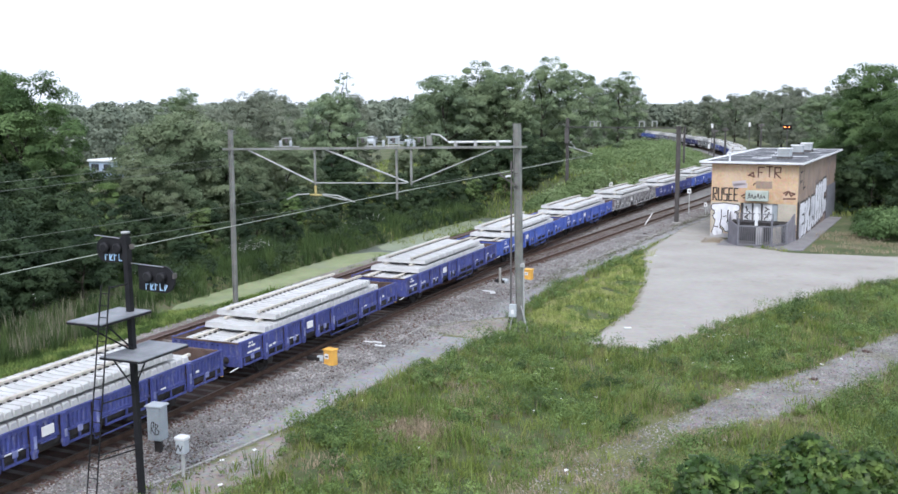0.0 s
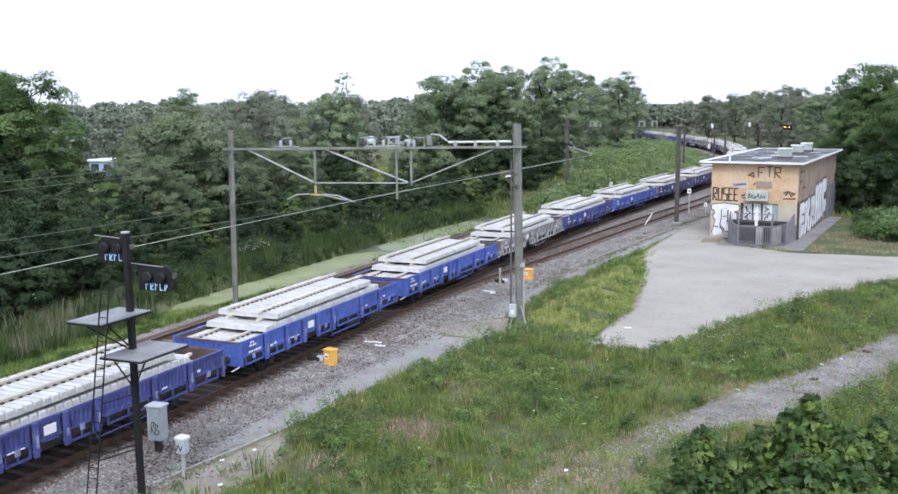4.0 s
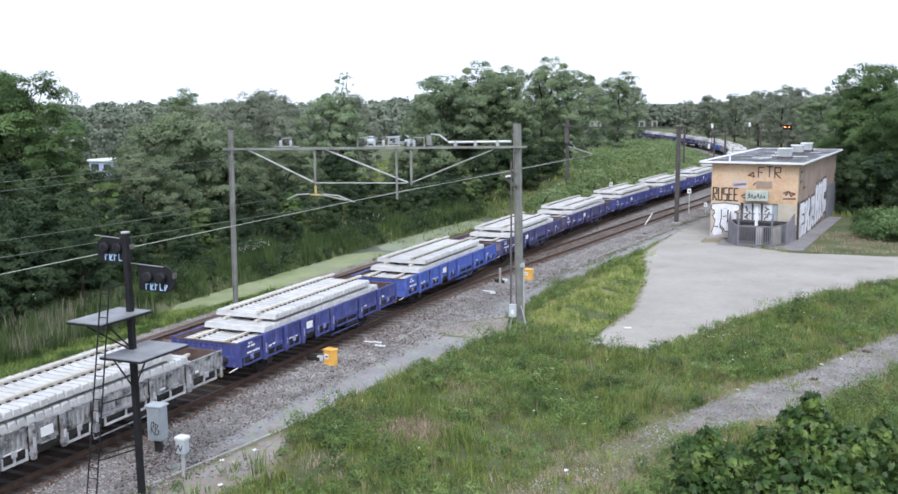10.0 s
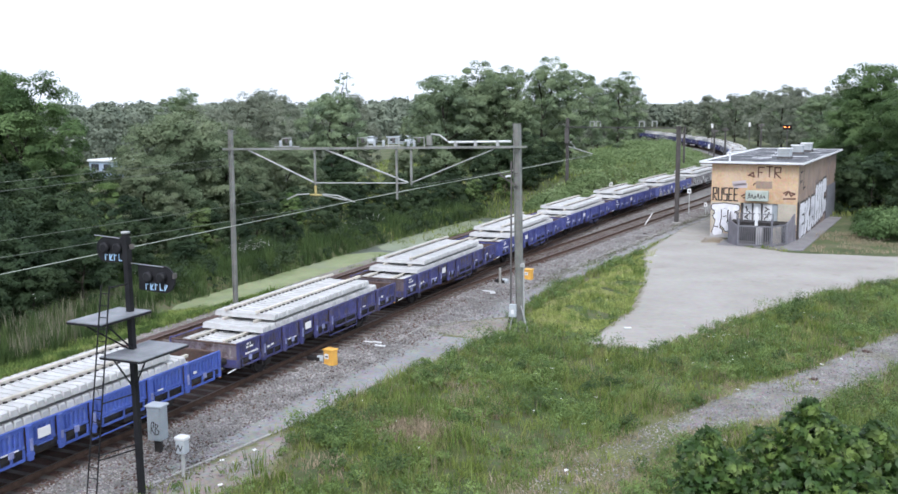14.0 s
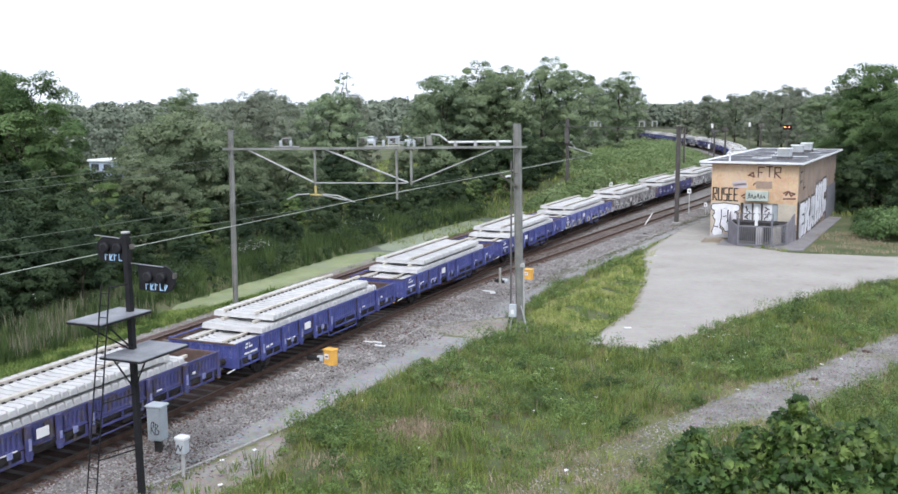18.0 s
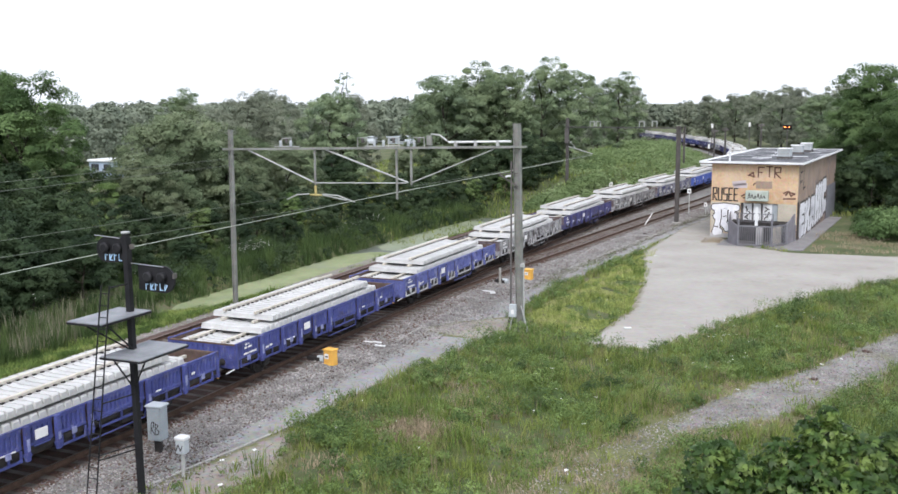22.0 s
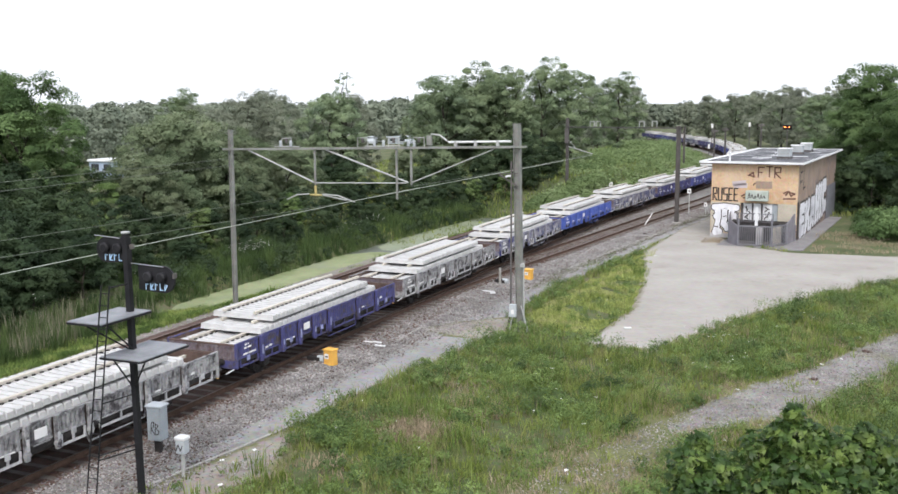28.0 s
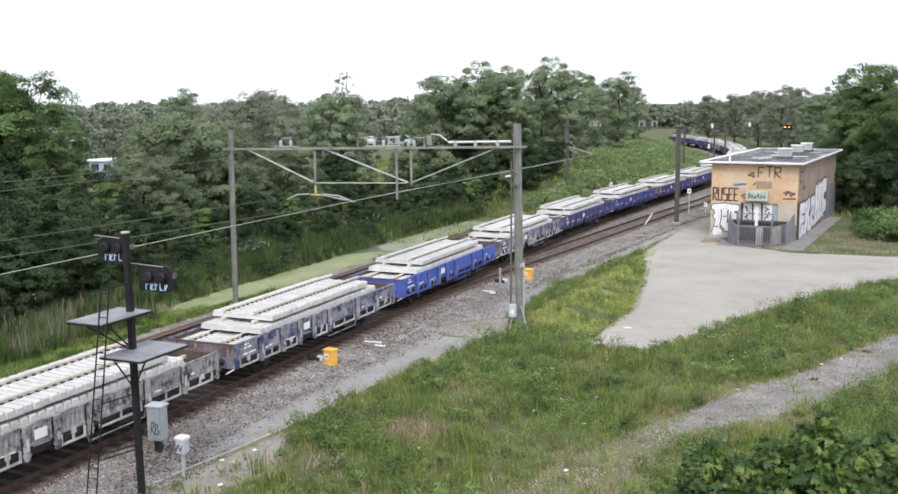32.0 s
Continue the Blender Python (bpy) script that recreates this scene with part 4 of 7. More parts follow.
for p0, p1, r in (((-7.5, 7.95), (-3.6, 6.36), 0.042), ((-2.85, 7.98), (1.7, 6.43), 0.042), ((6.1, 8.0), (1.9, 6.43), 0.028), ((-3.5, 6.33), (1.6, 6.4), 0.028)):
    part("brace", Build().rod(bx(*p0), bx(*p1), r), STEEL, beam, "pale steel brace")
part("feeder_tube", Build().rod(bx(3.86, 8.33), bx(6.95, 8.36), 0.05, 10), TRIM, beam, "pale steel tube on the beam")
for x in (4.2, 5.2, 6.3):
    part("tube_clamp", Build().box(-0.06, 0.06, -0.08, 0.08, -0.2, 0.1, 0.01, Matrix.Translation(bx(x, 8.3))), STEEL, beam)
part("switch_arm", Build().tube([bx(3.86, 8.33), bx(3.4, 8.65), bx(2.95, 8.72), bx(2.9, 8.3)], 0.045), STEEL, beam, "bent steel switch arm")
part("switch_box", Build().box(-0.12, 0.12, -0.1, 0.1, -0.28, 0.2, 0.03, Matrix.Translation(bx(2.85, 8.45))), MAST, beam)
for x in (1.75, 2.05, -5.5, -4.9, -0.1, 0.4):
    b = Build().lathe([(0.03, 0.0), (0.09, 0.04), (0.05, 0.1), (0.09, 0.14), (0.05, 0.2), (0.085, 0.26), (0.03, 0.32)], 10, Matrix.Translation(bx(x, 8.12)))
    part("insulator", b, CABINET, beam, "grey ribbed insulator", smooth=True)
for x in (-5.15, -0.75, 0.95, 2.3):
    b = Build().tube([bx(x - 0.28, 8.12), bx(x - 0.28, 8.55), bx(x + 0.28, 8.55), bx(x + 0.28, 8.12)], 0.025)
    part("insulator_frame", b, STEEL, beam)
    part("insulator_coil", Build().lathe([(0.05, -0.12), (0.1, -0.08), (0.06, 0.0), (0.1, 0.08), (0.05, 0.12)], 10, Matrix.Translation(bx(x, 8.42))), DARKMAST, beam, smooth=True)
part("insulator_rail", Build().bar(bx(-5.9, 8.14), bx(-4.4, 8.14), 0.06, 0.05).bar(bx(-0.6, 8.15), bx(1.3, 8.17), 0.06, 0.05), STEEL, beam)
# section insulator below the first hanger
part("yellow_clamp", Build().box(-0.05, 0.05, -0.05, 0.05, -0.5, 0.0, 0.015, Matrix.Translation(bx(-3.5, 6.2))).box(-0.34, 0.34, -0.035, 0.035, -0.36, -0.28, 0.02, Matrix.Translation(bx(-3.5, 6.05))), DULL_YELLOW, beam, "dull yellow registration clamp")
for pts in ([(-3.9, 5.78), (-4.6, 5.72), (-5.2, 5.48)], [(-3.1, 5.78), (-2.2, 5.72), (-1.25, 5.42)], [(-3.1, 5.74), (-2.4, 5.62), (-1.7, 5.5)]):
    part("registration_arm", Build().tube([bx(*q) for q in pts], 0.032), STEEL, beam, "curved registration arm")


def sag(a, b, d, n=10):
    a, b = Vector(a), Vector(b)
    return [a.lerp(b, i / n) - Vector((0, 0, 4 * d * (i / n) * (1 - i / n))) for i in range(n + 1)]


def wire(a, b, d, r, mat, label):
    tagged(part("overhead_wire", Build().tube(sag(a, b, d), r, 5), mat), label, "overhead wire", "overhead wires")


wire((-1.95, -22, 4.95), (1.06, 42.1, 5.93), 0.0, 0.013, WIRE, "pale contact wire over the main track")
wire((1.9, -22, 7.35), (-1.13, 42.2, 5.46), 0.1, 0.010, DARKWIRE, "dark catenary wire over the main track")
wire((-7.4, -22, 6.1), (-5.1, 42.3, 5.5), 0.15, 0.010, DARKWIRE, "dark catenary wire over the old track")
wire((-8.4, -22, 7.0), (-8.5, 42.4, 7.05), 0.1, 0.011, DARKWIRE, "thin dark feeder wire")
wire((-8.3, -22, 7.3), (-8.5, 42.4, 7.4), 0.1, 0.011, DARKWIRE, "thin dark feeder wire")
wire((1.06, 42.1, 5.93), (-5.6, 105.0, 4.45), 0.05, 0.013, WIRE, "pale contact wire over the main track")
wire((1.98, 42.1, 6.24), (-5.6, 105.0, 4.6), 0.1, 0.010, DARKWIRE, "dark catenary wire over the main track")
wire((-1.13, 42.2, 5.46), (-5.6, 105.0, 4.45), 0.0, 0.011, WIRE, "pale contact wire over the main track")

mast_3 = h_mast("catenary_mast", 7.0, 85.5, -0.36, 8.05, 0.34, DARKMAST, "dark steel mast beside the branch track")
part("cap_bracket", Build().bar((-0.5, 0, 7.8), (0.4, 0, 7.8), 0.08, 0.08), DARKMAST, mast_3)
mast_4 = h_mast("catenary_mast", -8.6, 105.4, -0.36, 8.45, 0.3, DARKMAST, "dark steel mast with a cantilever arm before trees")
part("cantilever", Build().rod((0.15, 0, 5.65), (3.0, -0.4, 4.9), 0.05).rod((0.15, 0, 6.4), (1.0, -0.1, 5.42), 0.035), STEEL, mast_4, "pale cantilever arm")
part("mast_box", Build().box(-0.25, 0.25, -0.3, -0.15, 6.0, 7.6, 0.03), DARKMAST, mast_4)
beam2, A2, B2 = portal("portal_beam", (-8.6, 105.3), (7.0, 85.6), 7.45, "dark skew portal beam across the further tracks", DARKMAST, 0.42)
for u in (0.27, 0.33, 0.72, 0.82):
    c = A2.lerp(B2, u) + Vector((0, 0, 0.08))
    part("insulator", Build().tube([c + Vector((-0.22, 0, 0)), c + Vector((-0.22, 0, 0.5)), c + Vector((0.22, 0, 0.5)), c + Vector((0.22, 0, 0))], 0.05), STEEL, beam2, "pale insulator bracket")
h_mast("catenary_mast", -3.6, 152.0, -0.36, 6.4, 0.28, DARKMAST, "dark distant steel mast beside the curve")
for x, y, z in ((0.8, 165, 5.9), (-0.24, 160, 5.8), (5.9, 170, 6.5)):
    m = h_mast("catenary_mast", x, y, -0.36, z, 0.24, DARKMAST, "dark distant steel mast beside the curve")
    part("cap_bracket", Build().bar((-0.5, 0, z), (0.5, 0, z), 0.16, 0.3), DARKMAST, m)


# ---------------------------------------------------------------- the signal post
def signal_post():
    t = thing("signal_post", "black wooden signal post with boards, ladder and platforms", "signal post", pose(4.36, 19.7, -0.4))
    part("post", Build().add([(x + (0.06 if z == 0 else 0.0), y, z) for z in (0, 7.3) for x, y in ((-0.072, -0.072), (0.072, -0.072), (0.072, 0.072), (-0.072, 0.072))], [(3, 2, 1, 0), (4, 5, 6, 7), (0, 1, 5, 4), (1, 2, 6, 5), (2, 3, 7, 6), (3, 0, 4, 7)]), BLACK, t)
    part("cap", Build().box(-0.09, 0.09, -0.09, 0.09, 7.3, 7.36, 0.02), STEEL, t, "pale cap")
    for x0, x1, z0, z1, name in ((-1.06, 0.05, 6.5, 7.18, "upper"), (0.28, 1.42, 5.8, 6.5, "lower")):
        b = Build()
        n = 10
        r = (z1 - z0) / 2
        out = [(x0, z0 + 0.05), (x1 - r, z0)] + [(x1 - r + r * math.sin(math.pi * i / n), z0 + r - r * math.cos(math.pi * i / n)) for i in range(1, n)] + [(x1 - r, z1), (x0, z1)]
        if name == "upper":
            out = [(-q + x0 + x1, z) for q, z in out][::-1]
        k = len(out)
        b.add([(x, 0.08, z) for x, z in out] + [(x, 0.14, z) for x, z in out], [tuple(range(k))[::-1], tuple(range(k, 2 * k))] + [(i, (i + 1) % k, k + (i + 1) % k, k + i) for i in range(k)])
        board = part("signal_board", b, BLACK, t, "black rounded signal board with spray-painted marks")
        for cx in ((x0 + x1) / 2 - 0.22, (x0 + x1) / 2 + 0.2):
            m = Matrix.Translation((cx, 0.08, (z0 + z1) / 2 + 0.06)) @ Euler((radians(90), 0, 0)).to_matrix().to_4x4()
            part("lamp_housing", Build().lathe([(0.14, 0.0), (0.14, 0.10), (0.1, 0.13)], 12, m), BLACK, board)
        part("top_rod", Build().rod((x0 - (0.02 if name == "upper" else 0.24), 0.06, z1 + 0.03), (x0 + 0.72 * (x1 - x0), 0.06, z1 - 0.02), 0.014), PLATFORM, board, "grey rod")
        part("side_lug", Build().box(x1 - 0.02 if name == "lower" else 0.08, x1 + 0.03 if name == "lower" else 0.14, 0.02, 0.16, (z0 + z1) / 2 + 0.05, z1 - 0.16, 0.01), DARKMAST, board)
        # unreadable sprayed marks
        rng = random.Random(5)
        x = x0 + (0.28 if name == "upper" else 0.22)
        for i in range(4 if name == "upper" else 5):
            w = 0.11
            bb = Build()
            zc = z0 + 0.06
            bb.box(x, x + 0.025, 0.066, 0.076, zc, zc + rng.uniform(0.12, 0.19))
            if i % 3 == 1:
                bb.bar((x + 0.01, 0.071, zc + 0.02), (x + w * 0.9, 0.071, zc + 0.16), 0.008, 0.03)
            if i % 2:
                bb.box(x, x + w, 0.066, 0.076, zc, zc + 0.025)
            else:
                bb.box(x, x + w * 0.8, 0.066, 0.076, zc + 0.13, zc + 0.155)
            part("paint_mark", bb, SPRAY_BLUE, board, "light-blue spray marks")
            x += w + 0.04
    # two grating platforms with struts
    for x0, x1, y0, y1, z in ((-0.68, 0.4, -1.5, 0.35, 5.24), (-0.2, 1.08, -0.95, 0.92, 4.25)):
        pl = part("platform", Build().box(x0, x1, y0, y1, z - 0.02, z + 0.02, 0.005), PLATFORM, t, "grey grating platform")
        b = Build()
        for a, c in (((x0, y0), (x1, y0)), ((x1, y0), (x1, y1)), ((x1, y1), (x0, y1)), ((x0, y1), (x0, y0))):
            b.bar((*a, z - 0.03), (*c, z - 0.03), 0.04, 0.05)
        part("platform_frame", b, BLACK, pl)
        part("strut", Build().rod((x1 - 0.1, y0 + 0.3, z - 0.06), (0.05, 0, z - 1.0), 0.022).rod((x0 + 0.1, y0 + 0.3, z - 0.06), (-0.05, 0, z - 1.0), 0.022), BLACK, pl)
    # ladder
    foot, top = ((-0.484, -0.17), 0.05), ((0.51, 0.76), 6.24)
    side = lambda k, z: (foot[0][k] + (top[0][k] - foot[0][k]) * (z - foot[1]) / (top[1] - foot[1]), -1.52, z)
    lad = part("ladder", Build().rod(side(0, 6.24), side(0, 0.05), 0.019).rod(side(1, 6.24), side(1, 0.05), 0.019), BLACK, t, "thin black steel ladder")
    for i in range(20):
        z = 6.05 - i * 0.3
        part("rung", Build().rod(side(0, z), side(1, z), 0.012, 6), STEEL if i > 16 else BLACK, lad)
    for z in (1.75, 1.88, 3.25, 6.2):
        part("ladder_bracket", Build().bar(side(1, z), (0, -0.06, z - 0.2), 0.03, 0.03), BLACK, lad)



signal_post()


# ---------------------------------------------------------------- trackside boxes
def cabinet():
    t = thing("relay_cabinet", "small grey trackside cabinet with scrawled paint on its side", "cabinet", pose(2.36, 22.9, -0.3, 0, 0, 6))
    part("body", Build().box(-0.24, 0.24, -0.2, 0.2, 0.40, 1.44, 0.02), CABDARK, t)
    part("lid", Build().box(-0.28, 0.28, -0.24, 0.24, 1.44, 1.50, 0.015), CABINET, t)
    part("door", Build().box(-0.21, 0.21, -0.218, -0.2, 0.44, 1.40, 0.006), CABDARK, t)
    part("leg", Build().box(-0.1, 0.1, -0.08, 0.08, -0.15, 0.42, 0.01), DARK, t, "dark steel foot")
    b = Build()
    for run in ([(-0.10, 0.62), (-0.07, 0.98), (0.02, 1.0), (0.0, 0.84), (-0.08, 0.8), (0.03, 0.62)], [(0.05, 0.64), (0.07, 0.96), (0.16, 0.9), (0.10, 0.8), (0.19, 0.72), (0.14, 0.62), (0.02, 0.6)]):
        for (u, z), (u1, z1) in zip(run, run[1:]):
            b.rod((u, -0.222, z), (u1, -0.222, z1), 0.013, 5)
    part("scrawl", b, SPRAY_BLACK, t, "black sprayed scrawl")


def cap_post():
    t = thing("marker_post", "short grey post with a white-capped box", "post", pose(4.30, 21.6, -0.36))
    part("pole", Build().rod((0, 0, -0.2), (0, 0, 0.95), 0.055, 10), STEEL, t)
    part("box", Build().box(-0.15, 0.15, -0.13, 0.13, 0.72, 1.12, 0.02), CABINET, t, "grey box with scrawl")
    part("cap", Build().box(-0.18, 0.18, -0.16, 0.16, 1.12, 1.23, 0.03), WHITE, t, "white cap")
    part("scrawl", Build().rod((-0.12, -0.135, 0.8), (-0.05, -0.135, 1.0), 0.015, 5).rod((-0.05, -0.135, 1.0), (0.03, -0.135, 0.82), 0.015, 5).rod((0.03, -0.135, 0.82), (0.1, -0.135, 0.98), 0.015, 5), SPRAY_BLACK, t)


def yellow_box(x, y, tall, label):
    t = thing("point_heater_box", label, "equipment box", pose(x, y, -0.36, 0, 0, -8), "yellow trackside boxes")
    part("body", Build().box(-0.22, 0.22, -0.18, 0.18, 0.0, tall, 0.015), YELLOW, t)
    part("lid", Build().box(-0.25, 0.25, -0.21, 0.21, tall, tall + 0.07, 0.015), YELLOW, t)
    part("door", Build().box(0.224, 0.236, -0.13, 0.13, 0.06, tall - 0.06, 0.003), YELLOW, t)
    part("label_plate", Build().box(-0.17, 0.03, -0.188, -0.182, tall * 0.5, tall * 0.82), WHITE, t, "pale label plate")
    part("mark", Build().box(-0.14, 0.0, -0.192, -0.189, tall * 0.6, tall * 0.68), SPRAY_BLACK, t)


cabinet()
cap_post()
yellow_box(2.25, 33.6, 0.66, "yellow equipment box beside the turnout motor")
yellow_box(3.6, 55.0, 0.6, "yellow equipment box on the ballast behind the mast")


def point_motor(x, y, label):
    t = thing("point_motor", label, "point motor", pose(x, y, -0.3))
    part("case", Build().box(-0.35, 0.3, -0.16, 0.16, 0.0, 0.24, 0.04), DARK, t)
    part("cover", Build().rod((0.12, 0, 0.15), (0.42, 0, 0.15), 0.15, 14), CABINET, t, "pale round cover")
    part("throw_rod", Build().rod((-0.35, 0, 0.08), (-1.1, 0.05, 0.08), 0.03), DARK, t)


point_motor(1.45, 33.75, "dark point motor with a pale cover")
point_motor(2.55, 53.0, "pale point motor beside the branch track")


def stake_post(x, y, h, w, mat, label, board=None):
    t = thing("marker_post", label, "post", pose(x, y, -0.36))
    part("pole", Build().box(-w, w, -w, w, -0.2, h, w * 0.3), mat, t)
    if board:
        bw, bh = board
        part("sign_plate", Build().box(-bw / 2, bw / 2, -w - 0.03, -w - 0.005, h - bh, h, 0.008), WHITE, t, "white sign plate")
        part("sign_mark", Build().box(-bw / 6, bw / 6, -w - 0.036, -w - 0.031, h - bh * 0.65, h - bh * 0.4), SPRAY_BLACK, t)


stake_post(2.75, 52.3, 1.1, 0.06, KERB, "pale concrete stake at the turnout")
stake_post(-5.65, 113.8, 1.15, 0.05, STEEL, "white kilometre plate on a thin post", (0.42, 0.5))
stake_post(6.9, 92.6, 2.45, 0.05, STEEL, "white sign plate on a thin post", (0.36, 0.45))
stake_post(8.3, 93.5, 1.1, 0.05, STEEL, "small white sign on a post", (0.3, 0.4))


def beam_bit(x, y, l, rot, label="pale concrete block lying on the ballast"):
    tagged(part("concrete_block", Build().box(-l / 2, l / 2, -0.05, 0.05, -0.03, 0.03, 0.01), TRIM, at=pose(x, y, -0.26, 2, 1, rot)), label, "concrete block")


for x, y, l, r in ((1.9, 37.4, 0.5, 6), (2.35, 37.5, 0.45, -4), (2.75, 37.0, 0.5, 3), (2.75, 50.3, 0.75, 8), (2.15, 88.2, 0.9, 5), (3.2, 49.9, 0.3, 40), (12.0, 44.2, 0.35, 20)):
    beam_bit(x, y, l, r)
tagged(part("fallen_stake", Build().bar((4.9, 82.0, -0.3), (5.3, 83.4, 0.7), 0.07, 0.05), WHITE), "pale leaning stake on the ballast", "stake")

# kerb stones along the path and the small slab beside it
for name, pts in (("kerb_a", [(4.75, 59.6), (5.9, 70.7), (7.5, 83.0)]), ("kerb_b", [(2.95, 38.2), (2.85, 41.0), (6.4, 40.6)]), ("kerb_c", [(3.55, 16.0), (3.8, 20.6), (4.35, 23.7), (4.95, 27.7), (5.3, 31.0)])):
    k = thing("kerb", "row of pale concrete kerb stones", "kerb", kind="structure")
    rng = random.Random(3)
    for a, b in zip(pts, pts[1:]):
        a, b = Vector((*a, 0)), Vector((*b, 0))
        n = max(1, int((b - a).length))
        for i in range(n):
            if rng.random() < (0.12 if name != "kerb_a" else 0.03):
                continue
            u, w = a.lerp(b, (i + 0.02) / n), a.lerp(b, (i + 0.98) / n)
            z = -0.352 + rng.uniform(-0.015, 0.012)
            part("kerb_stone", Build().bar(u + Vector((0, 0, z)), w + Vector((0, 0, z)), 0.10, 0.10), KERB, k)


# ---------------------------------------------------------------- the relay building
BW, BL, BH, BZ = 6.4, 21.7, 5.40, -0.36
HOUSE = pose(10.95, 77.8, 0, 0, 0, math.degrees(-0.094))


def strokes(name, parent, mat, marks, plane, r, label=""):
    """Sprayed strokes on a wall: each mark is a run of (along, height) points."""
    ob = None
    for k in marks:
        b = Build()
        for (u0, z0), (u1, z1) in zip(k, k[1:]):
            a, c = plane(u0, z0), plane(u1, z1)
            d = (c - a)
            if d.length < 1e-4:
                continue
            d.normalize()
            nrm = (plane(0, 0, 0.01) - plane(0, 0)).normalized()
            s = d.cross(nrm)
            a, c = a - d * r * 0.6, c + d * r * 0.6
            b.add([a + s * r, c + s * r, c - s * r, a - s * r, a + s * r - nrm * 0.008, c + s * r - nrm * 0.008, c - s * r - nrm * 0.008, a - s * r - nrm * 0.008],
                  [(0, 1, 2, 3), (7, 6, 5, 4), (0, 4, 5, 1), (1, 5, 6, 2), (2, 6, 7, 3), (3, 7, 4, 0)])
        if r >= 0.2:
            nrm = (plane(0, 0, 0.01) - plane(0, 0)).normalized()
            tng = (plane(1, 0) - plane(0, 0)).normalized()
            for u0, z0 in k:
                c = plane(u0, z0) + nrm * 0.002
                b.add([c + (tng * math.cos(i * math.pi / 6) + Vector((0, 0, math.sin(i * math.pi / 6)))) * r * 1.08 for i in range(12)], [tuple(range(12))])
        ob = part(name, b, mat, parent, label)
    return ob


def building():
    t = thing("relay_building", "flat-roofed ochre relay building covered in graffiti", "building", HOUSE)
    th = 0.25
    # front wall with its door opening, side and back walls
    d0, d1, dz = 2.25, 5.02, 2.42
    fw = part("front_wall", Build().box(0, d0, 0, th, BZ, BH).box(d1, BW, 0, th, BZ, BH).box(d0, d1, 0, th, dz, BH), OCHRE, t, "ochre rendered front wall")
    sw = part("side_wall", Build().box(BW - th, BW, th + 0.002, BL, BZ, BH), SHADY, t, "brown rendered side wall, darkened for its shade")
    part("side_wall", Build().box(0, th, th + 0.002, BL, BZ, BH), OCHRE, t)
    part("back_wall", Build().box(th + 0.002, BW - th - 0.002, BL - th, BL, BZ, BH), OCHRE, t)
    part("plinth", Build().box(-0.012, d0, -0.012, -0.001, BZ, 0.0), PLINTH, t, "grey painted plinth")
    part("plinth", Build().box(d1, BW + 0.012, -0.012, -0.001, BZ, 0.0), PLINTH, t, "grey painted plinth")
    part("ceiling_slab", Build().box(th, BW - th, th, BL - th, BH - 0.2, BH - 0.02), PLINTH, t)
    # roof
    x0, x1, y0, y1 = -0.8, BW + 0.42, -0.55, BL + 0.4
    roof = part("roof", Build().box(x0, x1, y0, y1, BH, BH + 0.16, 0.01), ROOF, t, "dark flat bitumen roof with puddle reflections painted pale")
    b = Build()
    for q in ((x0 - 0.06, x1 + 0.06, y0 - 0.06, y0), (x0 - 0.06, x1 + 0.06, y1, y1 + 0.06), (x0 - 0.06, x0, y0, y1), (x1, x1 + 0.06, y0, y1)):
        b.box(*q, BH + 0.04, BH + 0.2, 0.01)
    part("eave_trim", b, TRIM, roof, "pale metal eave trim")
    part("soffit", Build().box(x0 + 0.02, x1 - 0.02, y0 + 0.02, -0.01, BH - 0.03, BH - 0.002), SHADY, roof)
    o = 0.8
    part("white_upstand", Build().box(-o + 0.05, -o + 0.35, 0.0, BL, BH + 0.162, BH + 0.2, 0.01), TRIM, roof, "pale roof edge strip")
    for x, y, w, h in ((3.98, 4.86, 0.98, 0.75), (3.84, 12.2, 0.9, 0.7), (3.99, 16.5, 0.85, 0.72)):
        v = part("roof_vent", Build().box(x, x + w, y, y + 1.0, BH + 0.16, BH + 0.16 + h, 0.02), CABINET, roof, "pale grey roof ventilator")
        part("vent_cap", Build().box(x - 0.06, x + w + 0.06, y - 0.06, y + 1.06, BH + 0.16 + h, BH + 0.24 + h, 0.02), TRIM, v)
        part("vent_base", Build().box(x - 0.05, x + w + 0.05, y - 0.05, y + 1.05, BH + 0.16, BH + 0.34, 0.01), DARKMAST, v)
        for i in range(4):
            part("louvre", Build().box(x + 0.05, x + w - 0.05, y - 0.03, y, BH + 0.45 + i * 0.12, BH + 0.5 + i * 0.12), STEEL, v)
    part("vent_pipe", Build().rod((1.2, 0.6, BH + 0.1), (1.2, 0.6, BH + 0.75), 0.07, 10).rod((1.2, 0.6, BH + 0.75), (1.2, 0.6, BH + 0.82), 0.11, 10), TRIM, roof)
    for x0, y0, x1, y1 in ((2.6, 9.6, 4.0, 10.4), (1.8, 6.0, 3.3, 6.6), (2.2, 13.5, 3.2, 14.2), (4.6, 8.2, 5.8, 8.8), (4.9, 15.5, 5.8, 16.0)):
        part("roof_patch", Build().box(x0, x1, y0, y1, BH + 0.163, BH + 0.172), TRIM, roof, "pale flat patch")
    # doors; the recess is coloured dark for the shade inside it
    d = part("door_recess", Build().box(d0, d1, th - 0.06, th - 0.02, BZ, dz), DARKMAST, t, "door recess with its shade painted dark")
